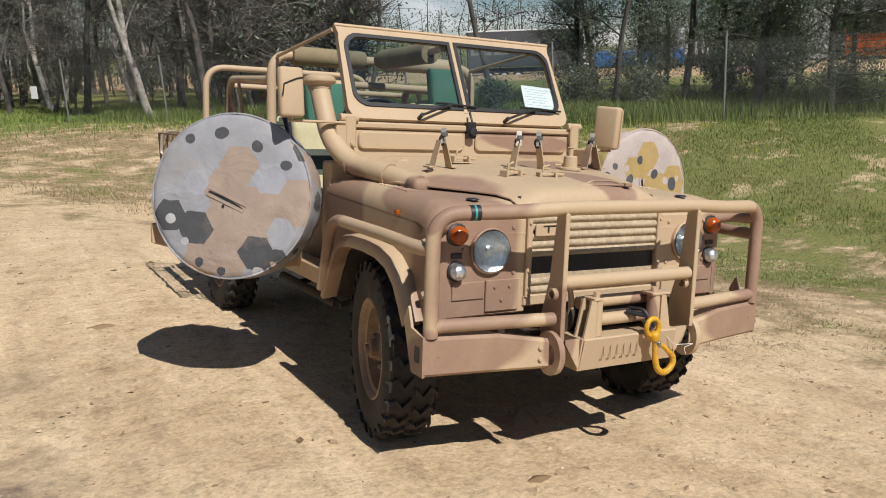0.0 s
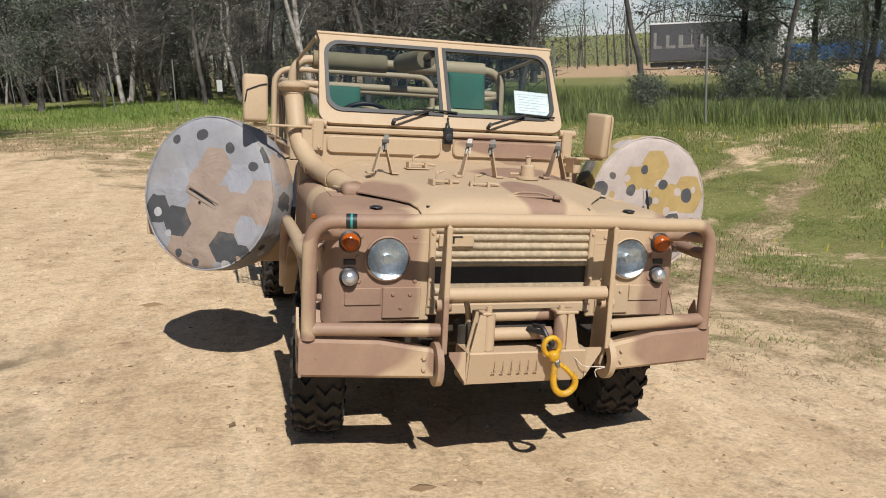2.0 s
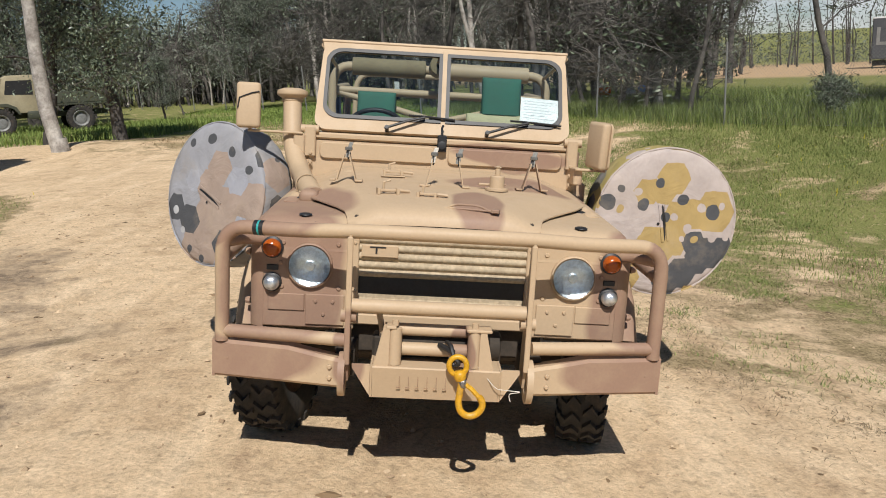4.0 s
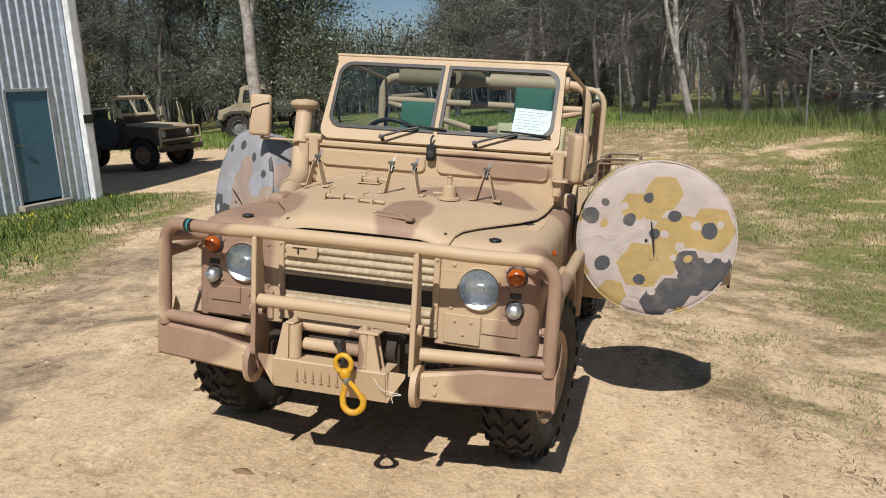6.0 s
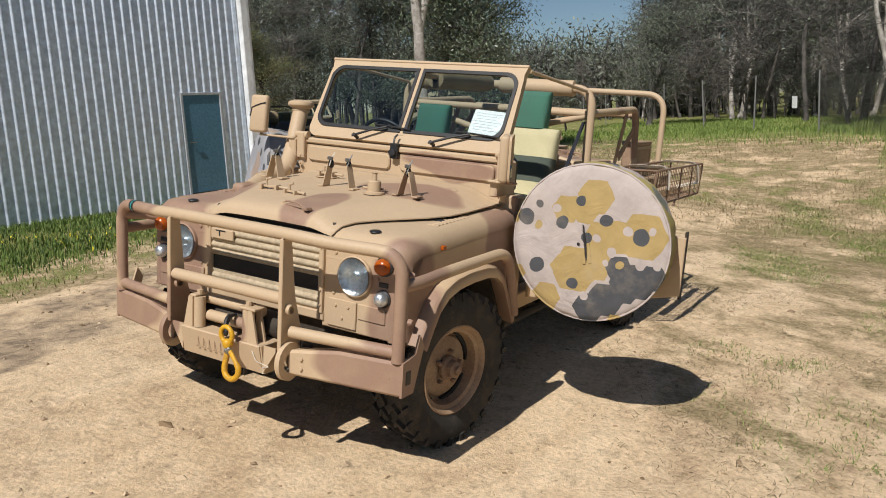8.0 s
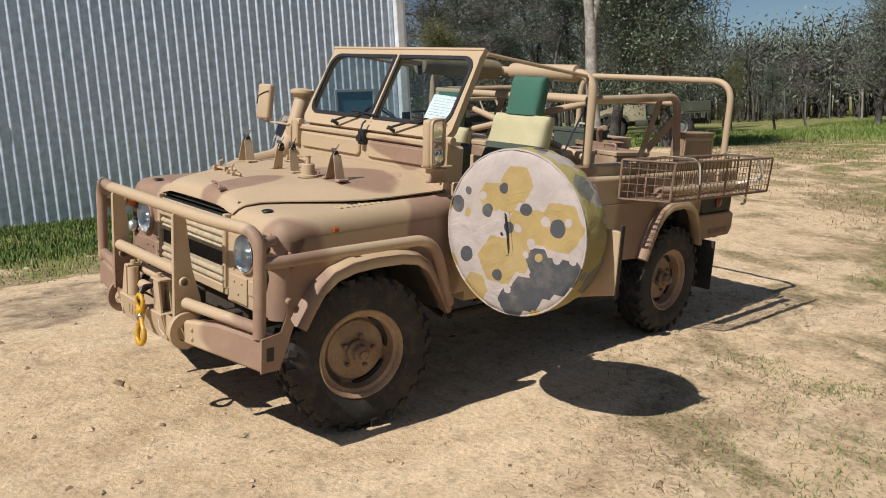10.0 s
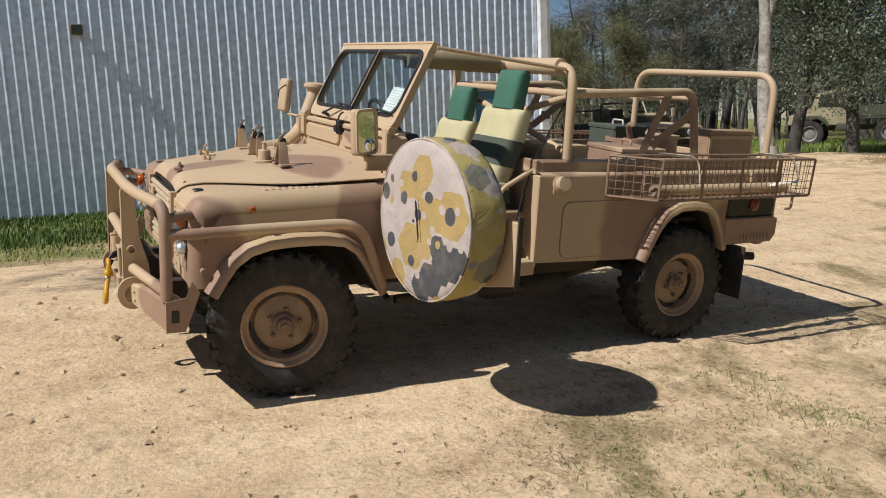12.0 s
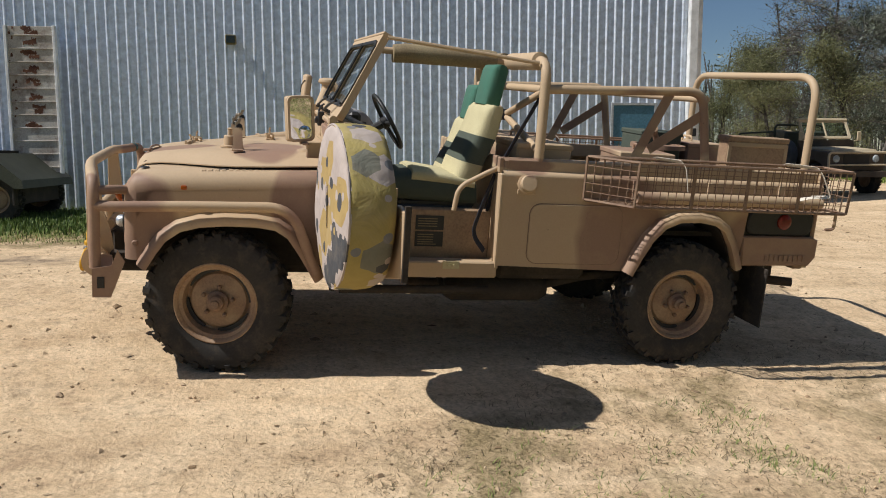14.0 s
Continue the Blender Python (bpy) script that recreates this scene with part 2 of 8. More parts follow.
def cover_cloth(name, base, layers, wrap=False):
    """Faded printed canvas, in the cover's own plane: layers of hexagonal blotches and round spots, each (colour, [(u, v, r)], sides)."""
    m, nt, b = node_mat(name)
    co = nt.nodes.new("ShaderNodeTexCoord").outputs["Object"]
    if wrap:
        # unrolled round the tread: along the rim, then across it
        sep, ang, arc, com = (nt.nodes.new("ShaderNode" + k) for k in ("SeparateXYZ", "Math", "Math", "CombineXYZ"))
        ang.operation, arc.operation = "ARCTAN2", "MULTIPLY"
        arc.inputs[1].default_value = 0.41
        nt.links.new(co, sep.inputs[0])
        nt.links.new(sep.outputs[1], ang.inputs[0])
        nt.links.new(sep.outputs[0], ang.inputs[1])
        nt.links.new(ang.outputs[0], arc.inputs[0])
        nt.links.new(arc.outputs[0], com.inputs[0])
        nt.links.new(sep.outputs[2], com.inputs[1])
        co = com.outputs[0]
    wob = noise_node(nt, 9.0, 2, 0.5, co)
    flat = nt.nodes.new("ShaderNodeVectorMath")
    flat.operation = "MULTIPLY_ADD"
    nt.links.new(wob.outputs["Color"], flat.inputs[0])
    flat.inputs[1].default_value = (0.03, 0.03, 0.0)
    nt.links.new(co, flat.inputs[2])
    mul = nt.nodes.new("ShaderNodeVectorMath")
    mul.operation = "MULTIPLY"
    nt.links.new(flat.outputs[0], mul.inputs[0])
    mul.inputs[1].default_value = (1, 1, 0)
    col = base
    for colour, shapes, sides in layers:
        best = None
        for u, v, r in shapes:
            sub = nt.nodes.new("ShaderNodeVectorMath")
            sub.operation = "SUBTRACT"
            nt.links.new(mul.outputs[0], sub.inputs[0])
            sub.inputs[1].default_value = (u + 0.015, v + 0.015, 0)
            if sides == 6:
                d = None
                for a in (30, 90, 150):
                    dot = nt.nodes.new("ShaderNodeVectorMath")
                    dot.operation = "DOT_PRODUCT"
                    nt.links.new(sub.outputs[0], dot.inputs[0])
                    dot.inputs[1].default_value = (math.cos(radians(a)), math.sin(radians(a)), 0)
                    ab = nt.nodes.new("ShaderNodeMath")
                    ab.operation = "ABSOLUTE"
                    nt.links.new(dot.outputs["Value"], ab.inputs[0])
                    if d is None:
                        d = ab.outputs[0]
                    else:
                        mx = nt.nodes.new("ShaderNodeMath")
                        mx.operation = "MAXIMUM"
                        nt.links.new(d, mx.inputs[0])
                        nt.links.new(ab.outputs[0], mx.inputs[1])
                        d = mx.outputs[0]
            else:
                ln = nt.nodes.new("ShaderNodeVectorMath")
                ln.operation = "LENGTH"
                nt.links.new(sub.outputs[0], ln.inputs[0])
                d = ln.outputs["Value"]
            q = nt.nodes.new("ShaderNodeMath")
            q.operation = "SUBTRACT"
            nt.links.new(d, q.inputs[0])
            q.inputs[1].default_value = r
            if best is None:
                best = q.outputs[0]
            else:
                mn = nt.nodes.new("ShaderNodeMath")
                mn.operation = "MINIMUM"
                nt.links.new(best, mn.inputs[0])
                nt.links.new(q.outputs[0], mn.inputs[1])
                best = mn.outputs[0]
        lt = nt.nodes.new("ShaderNodeMath")
        lt.operation = "LESS_THAN"
        nt.links.new(best, lt.inputs[0])
        lt.inputs[1].default_value = 0.0
        col = mix_node(nt, lt.outputs[0], col, colour)
    fade = noise_node(nt, 7.0, 6, 0.65, co)
    k = ramp_node(nt, fade.outputs[0], [(0.3, 0.84), (0.75, 1.10)])
    col = mix_node(nt, 1.0, col, k.outputs[0], "MULTIPLY")
    grime = noise_node(nt, 3.0, 6, 0.7, co)
    gk = ramp_node(nt, grime.outputs[0], [(0.52, 0.0), (0.75, 0.45)])
    col = mix_node(nt, gk.outputs[0], col, (0.36, 0.29, 0.21))
    nt.links.new(col, b.inputs["Base Color"])
    b.inputs["Roughness"].default_value = 0.9
    b.inputs["Specular IOR Level"].default_value = 0.15
    wr = noise_node(nt, 5.0, 4, 0.5, co, 1.4)
    bump_node(nt, b, wr.outputs[0], 0.45, 0.028)
    return m


def ground_mat():
    m, nt, b = node_mat("yard_ground")
    co = nt.nodes.new("ShaderNodeTexCoord").outputs["Object"]

    def attr(n):
        a = nt.nodes.new("ShaderNodeAttribute")
        a.attribute_name = n
        return a.outputs["Fac"]

    def spread(mask, n, lo, hi):
        add = nt.nodes.new("ShaderNodeMath")
        add.operation = "ADD"
        nt.links.new(mask, add.inputs[0])
        nt.links.new(n, add.inputs[1])
        half = nt.nodes.new("ShaderNodeMath")
        half.operation = "MULTIPLY"
        half.inputs[1].default_value = 0.5
        nt.links.new(add.outputs[0], half.inputs[0])
        return ramp_node(nt, half.outputs[0], [(lo / 2, 0.0), (hi / 2, 1.0)]).outputs[0]

    broad, mid, fine = noise_node(nt, 0.45, 5, 0.6, co), noise_node(nt, 3.5, 8, 0.7, co), noise_node(nt, 38.0, 6, 0.72, co)
    patch = noise_node(nt, 1.3, 9, 0.72, co)
    blotch = ramp_node(nt, noise_node(nt, 1.1, 10, 0.66, co, 0.4).outputs[0], [(0.36, 0.0), (0.64, 1.0)])
    shreds = ramp_node(nt, noise_node(nt, 7.0, 8, 0.74, co, 0.5).outputs[0], [(0.40, 0.0), (0.62, 1.0)])
    dirt = mix_node(nt, ramp_node(nt, broad.outputs[0], [(0.35, 0.0), (0.65, 1.0)]).outputs[0], (0.64, 0.475, 0.300), (0.55, 0.402, 0.250))
    lay = nt.nodes.new("ShaderNodeMapping")
    lay.inputs["Rotation"].default_value = (0, 0, radians(-20))
    lay.inputs["Scale"].default_value = (1.0, 0.16, 1.0)
    nt.links.new(co, lay.inputs["Vector"])
    rut = noise_node(nt, 2.6, 6, 0.65, lay.outputs[0], 0.6)
    dirt = mix_node(nt, ramp_node(nt, rut.outputs[0], [(0.52, 0.0), (0.66, 0.55)]).outputs[0], dirt, (0.44, 0.312, 0.192))
    dirt = mix_node(nt, ramp_node(nt, rut.outputs[0], [(0.34, 0.7), (0.48, 0.0)]).outputs[0], dirt, (0.74, 0.570, 0.382))
    dirt = mix_node(nt, ramp_node(nt, mid.outputs[0], [(0.45, 0.0), (0.66, 0.7)]).outputs[0], dirt, (0.71, 0.545, 0.360))
    dirt = mix_node(nt, ramp_node(nt, mid.outputs[0], [(0.32, 0.7), (0.43, 0.0)]).outputs[0], dirt, (0.38, 0.265, 0.165))
    dirt = mix_node(nt, ramp_node(nt, patch.outputs[0], [(0.54, 0.0), (0.68, 0.5)]).outputs[0], dirt, (0.47, 0.335, 0.21))
    dirt = mix_node(nt, 1.0, dirt, ramp_node(nt, fine.outputs[0], [(0.3, 0.66), (0.5, 0.99), (0.7, 1.20)]).outputs[0], "MULTIPLY")
    clod = noise_node(nt, 11.0, 5, 0.7, co)
    dirt = mix_node(nt, 1.0, dirt, ramp_node(nt, clod.outputs[0], [(0.32, 0.72), (0.47, 1.0), (0.7, 1.08)]).outputs[0], "MULTIPLY")
    damp = mix_node(nt, spread(attr("damp"), blotch.outputs[0], 1.02, 1.55), dirt, mix_node(nt, shreds.outputs[0], (0.20, 0.150, 0.105), (0.46, 0.345, 0.225)))
    litter = mix_node(nt, ramp_node(nt, fine.outputs[0], [(0.36, 0.0), (0.62, 1.0)]).outputs[0], (0.130, 0.098, 0.052), (0.37, 0.285, 0.160))
    litter = mix_node(nt, ramp_node(nt, shreds.outputs[0], [(0.3, 0.0), (1.0, 0.6)]).outputs[0], litter, (0.52, 0.395, 0.24))
    col = mix_node(nt, spread(attr("dry"), blotch.outputs[0], 1.02, 1.42), damp, litter)
    turf = mix_node(nt, ramp_node(nt, fine.outputs[0], [(0.35, 0.0), (0.65, 1.0)]).outputs[0], (0.075, 0.098, 0.024), (0.29, 0.29, 0.105))
    turf = mix_node(nt, ramp_node(nt, shreds.outputs[0], [(0.3, 0.0), (1.0, 0.35)]).outputs[0], turf, (0.34, 0.285, 0.13))
    col = mix_node(nt, spread(attr("green"), blotch.outputs[0], 1.02, 1.40), col, turf)
    clay = mix_node(nt, mid.outputs[0], (0.44, 0.29, 0.16), (0.52, 0.38, 0.24))
    col = mix_node(nt, attr("clay"), col, clay)
    nt.links.new(col, b.inputs["Base Color"])
    b.inputs["Roughness"].default_value = 0.95
    b.inputs["Specular IOR Level"].default_value = 0.1
    h = mix_node(nt, 0.45, mid.outputs[0], fine.outputs[0])
    bump_node(nt, b, h, 0.6, 0.045)
    return m


def glass_mat(name, tint, rough=0.02):
    """Thin sheet: clear with a real gloss on it."""
    m, nt, b = node_mat(name)
    nt.nodes.remove(b)
    out = nt.nodes["Material Output"]
    clear, gloss, mix, fr = (nt.nodes.new("ShaderNode" + k) for k in ("BsdfTransparent", "BsdfGlossy", "MixShader", "Fresnel"))
    clear.inputs[0].default_value = (*tint, 1)
    gloss.inputs["Roughness"].default_value = rough
    fr.inputs[0].default_value = 1.72
    nt.links.new(fr.outputs[0], mix.inputs[0])
    nt.links.new(clear.outputs[0], mix.inputs[1])
    nt.links.new(gloss.outputs[0], mix.inputs[2])
    nt.links.new(mix.outputs[0], out.inputs["Surface"])
    return m


def leaf_mat(name, c1, c2, rough=0.5):
    m, nt, b = node_mat(name)
    geo = nt.nodes.new("ShaderNodeNewGeometry")
    r = ramp_node(nt, geo.outputs["Random Per Island"], [(0.0, c1), (1.0, c2)])
    nt.links.new(r.outputs[0], b.inputs["Base Color"])
    b.inputs["Roughness"].default_value = rough
    b.inputs["Specular IOR Level"].default_value = 0.3
    return m


M_CAMO = camo_paint()
M_GROUND = ground_mat()
M_RUBBER = surface("tyre_rubber", (0.018, 0.017, 0.016), (0.032, 0.029, 0.026), 5, 70, 0.82, 0, 0.2, 0.004, dust=(0.085, 0.062, 0.044))
M_BLACK = surface("black_plastic", (0.012, 0.012, 0.013), (0.022, 0.022, 0.023), 8, 90, 0.5, 0, 0.1, 0.002)
# dark underbody metal; also puts shade into the colour of arches and floors
M_SHADE = surface("dark_underbody_shade", (0.03, 0.024, 0.018), (0.06, 0.045, 0.032), 6, 60, 0.85, 0, 0.2, 0.004)
M_RIM = surface("brown_wheel_paint", (0.27, 0.17, 0.105), (0.36, 0.245, 0.15), 5, 70, 0.65, 0, 0.1, 0.003, dust=(0.40, 0.29, 0.18))
M_STEEL = surface("bare_steel", (0.35, 0.34, 0.32), (0.24, 0.22, 0.2), 10, 120, 0.38, 0.9, 0.1, 0.002)
M_RUSTWIRE = surface("brown_painted_wire", (0.20, 0.125, 0.085), (0.30, 0.20, 0.13), 9, 80, 0.7, 0.1, 0.1, 0.002)
M_YELLOW = surface("yellow_hook_paint", (0.62, 0.34, 0.012), (0.50, 0.25, 0.012), 12, 90, 0.45, 0, 0.1, 0.002, dust=(0.30, 0.20, 0.08))
M_GREEN = surface("green_seat_cloth", (0.045, 0.150, 0.105), (0.052, 0.130, 0.092), 6, 220, 0.92, 0, 0.3, 0.002)
M_KHAKI = surface("pale_seat_cloth", (0.52, 0.47, 0.285), (0.46, 0.41, 0.245), 6, 220, 0.92, 0, 0.3, 0.002)
M_DKGREEN = surface("dark_seat_cloth", (0.058, 0.074, 0.058), (0.075, 0.088, 0.066), 6, 220, 0.92, 0, 0.3, 0.002)
M_PAD = surface("roll_bar_padding", (0.27, 0.215, 0.125), (0.22, 0.165, 0.095), 5, 120, 0.9, 0, 0.3, 0.003)
M_STRAP = surface("white_webbing", (0.66, 0.62, 0.54), (0.55, 0.5, 0.42), 12, 200, 0.85, 0, 0.2, 0.002)
M_WEB = surface("grey_webbing", (0.30, 0.29, 0.26), (0.22, 0.21, 0.19), 12, 200, 0.85, 0, 0.2, 0.002)
M_BELT = surface("navy_webbing", (0.014, 0.016, 0.028), (0.022, 0.024, 0.036), 12, 200, 0.85, 0, 0.2, 0.002)
# grille slats: a duller tan than the body's sand
M_SLAT = surface("dull_grille_paint", (0.46, 0.37, 0.25), (0.37, 0.295, 0.195), 7, 60, 0.75, 0, 0.1, 0.002, dust=(0.28, 0.21, 0.14))
M_PAPER = surface("paper_sheet", (0.80, 0.80, 0.79), (0.76, 0.76, 0.76), 3, 90, 0.8, 0, 0.05, 0.001)
M_SHED = surface("grey_coated_steel", (0.67, 0.73, 0.82), (0.71, 0.77, 0.86), 0.5, 9, 0.48, 0.60, 0.0, 0.003)
M_TRIM = surface("off_white_flashing", (0.76, 0.77, 0.78), (0.70, 0.71, 0.72), 1.5, 5, 0.45, 0, 0.0, 0.003)
M_DOOR = surface("teal_blue_door", (0.075, 0.175, 0.25), (0.09, 0.20, 0.28), 1.6, 40, 0.22, 0, 0.05, 0.003)
M_AMBER = surface("amber_lens", (0.42, 0.085, 0.006), (0.34, 0.07, 0.005), 20, 160, 0.2, 0, 0.2, 0.002)
M_REDLENS = surface("red_lens", (0.17, 0.014, 0.010), (0.13, 0.012, 0.008), 20, 160, 0.25, 0, 0.2, 0.002)
M_GLASS = glass_mat("windscreen_glass", (0.64, 0.75, 0.77))
M_LENS = surface("ribbed_lamp_glass", (0.46, 0.52, 0.56), (0.38, 0.44, 0.48), 14, 60, 0.22, 0.2, 0.3, 0.005)
M_REFLECT = surface("silvered_bowl", (0.80, 0.84, 0.88), (0.66, 0.71, 0.76), 12, 70, 0.34, 0.92, 0.5, 0.006)
M_LAMPGLASS = glass_mat("lamp_glass", (0.90, 0.94, 0.96), 0.06)
M_MIRROR = surface("mirror_glass", (0.8, 0.8, 0.8), (0.75, 0.76, 0.76), 3, 60, 0.03, 1.0, 0.0)
OCHRE, CHARCOAL, BLUSH, DULL = (0.41, 0.295, 0.125), (0.082, 0.084, 0.090), (0.46, 0.395, 0.365), (0.315, 0.315, 0.335)
M_COVER_L = cover_cloth("ochre_cover_canvas", BLUSH, [
    (OCHRE, [(0.015, 0.245, 0.085), (-0.125, 0.165, 0.07), (-0.03, 0.16, 0.06), (0.27, 0.07, 0.11), (0.16, 0.05, 0.08), (0.06, 0.03, 0.085), (-0.06, -0.14, 0.115), (0.05, -0.10, 0.08), (-0.20, -0.31, 0.07), (-0.41, 0.10, 0.04), (-0.37, -0.20, 0.04)], 6),
    (BLUSH, [(-0.19, 0.0, 0.07)], 6),
    (CHARCOAL, [(0.165, -0.105, 0.06), (0.235, -0.18, 0.10), (0.11, -0.28, 0.085), (0.03, -0.33, 0.075), (0.34, -0.13, 0.06)], 6),
    (BLUSH, [(0.30, -0.30, 0.055), (-0.07, -0.40, 0.05)], 6),
    (OCHRE, [(0.17, -0.39, 0.04)], 6),
    (CHARCOAL, [(-0.27, 0.174, 0.022), (-0.06, 0.213, 0.025), (-0.344, 0.104, 0.042), (-0.143, 0.095, 0.032), (0.08, 0.129, 0.032), (0.258, 0.067, 0.042), (-0.263, -0.144, 0.042), (-0.068, -0.216, 0.030), (-0.013, 0.033, 0.027)], 0),
    (BLUSH, [(-0.179, 0.162, 0.022), (0.037, 0.033, 0.022), (0.19, 0.087, 0.026), (0.311, 0.10, 0.018), (0.125, -0.029, 0.026), (0.27, -0.082, 0.024), (0.353, -0.071, 0.018), (0.0, -0.271, 0.022), (0.096, -0.086, 0.016)], 0),
    (OCHRE, [(0.171, -0.088, 0.020), (-0.272, 0.069, 0.022)], 0)])
M_COVER_R = cover_cloth("grey_cover_canvas", DULL, [
    ((0.355, 0.275, 0.225), [(0.04, 0.15, 0.09), (-0.02, 0.03, 0.10), (0.05, -0.10, 0.15), (0.33, -0.02, 0.11), (0.20, -0.09, 0.12), (0.0, -0.27, 0.12), (-0.13, -0.31, 0.09)], 6),
    ((0.34, 0.345, 0.38), [(0.20, 0.09, 0.075), (0.27, -0.17, 0.065), (-0.26, -0.27, 0.05), (-0.17, 0.06, 0.06)], 6),
    (CHARCOAL, [(-0.30, -0.105, 0.075), (-0.165, -0.165, 0.08), (0.15, -0.275, 0.082), (0.25, -0.305, 0.055), (0.37, 0.24, 0.06)], 6),
    (CHARCOAL, [(-0.218, 0.273, 0.026), (-0.056, 0.306, 0.035), (0.131, 0.246, 0.029), (0.278, 0.155, 0.024), (-0.14, -0.334, 0.022), (-0.022, -0.369, 0.024)], 0),
    ((0.45, 0.45, 0.46), [(-0.299, -0.12, 0.026), (-0.22, -0.235, 0.02), (0.16, -0.37, 0.03)], 0),
    ((0.40, 0.30, 0.24), [(0.232, -0.325, 0.015)], 0)])
tread_rng = random.Random(8)
around = lambda n, lo, hi: [(-1.25 + 2.5 * (k + tread_rng.random()) / n, tread_rng.uniform(-0.23, -0.02), tread_rng.uniform(lo, hi)) for k in range(n)]
M_TREAD_L = cover_cloth("ochre_cover_wall", (0.37, 0.30, 0.115), [(BLUSH, around(5, 0.05, 0.09), 6), ((0.19, 0.19, 0.155), around(5, 0.05, 0.09), 6), (CHARCOAL, around(4, 0.03, 0.06), 6), ((0.20, 0.205, 0.22), around(9, 0.018, 0.032), 0), (BLUSH, around(8, 0.012, 0.026), 0)], True)
M_TREAD_R = cover_cloth("grey_cover_wall", (0.30, 0.295, 0.30), [((0.355, 0.275, 0.225), around(6, 0.06, 0.10), 6), (CHARCOAL, around(4, 0.04, 0.08), 6), (CHARCOAL, around(7, 0.015, 0.03), 0), ((0.45, 0.45, 0.46), around(6, 0.012, 0.024), 0)], True)
M_BARK = surface("dark_bark", (0.030, 0.027, 0.025), (0.135, 0.120, 0.106), 1.6, 24, 0.95, 0, 0.7, 0.03, rand=0.55)
M_PALEBARK = surface("pale_gum_bark", (0.50, 0.465, 0.42), (0.235, 0.21, 0.185), 2.6, 16, 0.85, 0, 0.5, 0.02, dust=(0.12, 0.095, 0.08))
M_TWIG = surface("grey_twigs", (0.070, 0.064, 0.058), (0.165, 0.150, 0.132), 3, 20, 0.95, 0, 0.0, rand=0.3)
M_LEAF = leaf_mat("gum_leaves", (0.048, 0.070, 0.040), (0.20, 0.24, 0.16), 0.38)
M_LEAF_GREY = leaf_mat("grey_green_leaves", (0.050, 0.062, 0.046), (0.215, 0.240, 0.180))
M_LEAF_OLIVE = leaf_mat("olive_needles", (0.070, 0.080, 0.034), (0.200, 0.200, 0.095), 0.7)
M_GRASS = leaf_mat("green_grass", (0.065, 0.115, 0.018), (0.26, 0.325, 0.085), 0.65)
M_TALL = leaf_mat("tall_meadow_grass", (0.045, 0.082, 0.014), (0.24, 0.285, 0.085), 0.65)
M_TURF = leaf_mat("dull_turf", (0.085, 0.118, 0.028), (0.28, 0.315, 0.10), 0.75)
M_VERGE = leaf_mat("lush_verge_grass", (0.030, 0.060, 0.010), (0.150, 0.215, 0.048), 0.6)
M_LITTER = leaf_mat("brown_grass_litter", (0.085, 0.062, 0.036), (0.36, 0.275, 0.155), 0.85)
M_DRYGRASS = leaf_mat("dry_grass", (0.13, 0.092, 0.045), (0.56, 0.44, 0.265), 0.8)
M_FLOWER = leaf_mat("yellow_flowers", (0.65, 0.52, 0.02), (0.75, 0.62, 0.05), 0.7)

# ---- the lie of the land ----
def ease(a, b, x):
    t = np.clip((x - a) / (b - a), 0, 1)
    return t * t * (3 - 2 * t)


def lie(x, y):
    """Height of the ground: level by the shed, falling away past the vehicle, rising again to the fence and the far hill."""
    x, y = np.asarray(x, float), np.asarray(y, float)
    px = np.clip(x, -1.3, 6.0)
    p = -0.1060 * px - 0.0489 * y * (0.1 + 0.9 * ease(-5, 0, x))
    rho = np.hypot(np.where(x > 0, 1.35 * x, 0.5 * x), y)
    w = ease(8, 22, rho)
    far, head = np.hypot(x, y), np.degrees(np.arctan2(x, np.maximum(y, 0.01)))
    hill = 6.5 * ease(105, 230, far) * ease(-5, 12, head) * (0.3 + 0.7 * ease(46, 30, head)) + 0.0 * far
    mound = 0.26 * np.exp(-((x + 8.5) ** 2 + (y - 16.5) ** 2) / 10)
    return p * (1 - w) + 0.1 * w + hill + mound


def z_at(x, y):
    return float(lie(x, y))


TRACK = [(5.0, -7.0), (1.0, -2.0), (-0.6, 1.0), (-1.6, 4.0), (-3.6, 8.3), (-7.0, 12.2), (-13.0, 15.5), (-26.0, 19.0)]


def off_track(x, y):
    d = np.full(np.shape(x), 1e9)
    for (ax, ay), (bx, by) in zip(TRACK, TRACK[1:]):
        vx, vy = bx - ax, by - ay
        t = np.clip(((x - ax) * vx + (y - ay) * vy) / (vx * vx + vy * vy), 0, 1)
        d = np.minimum(d, np.hypot(x - ax - t * vx, y - ay - t * vy))
    return d


FENCE_A, FENCE_STEP = (12.9, 10.2), (-2.6, 3.2)


def past_fence(x, y):
    """Metres beyond the fence line."""
    return ((x - FENCE_A[0]) * 3.2 + (y - FENCE_A[1]) * 2.6) / math.hypot(2.6, 3.2)


def shed_verge(x, y):
    """The grassed strip along the shed: 1 well inside it."""
    edge = np.where(y < 1.5, -3.4, -3.4 - (y - 1.5) * 0.32)
    return ease(0.0, 2.4, edge - x) * ease(9.2, 8.4, y)


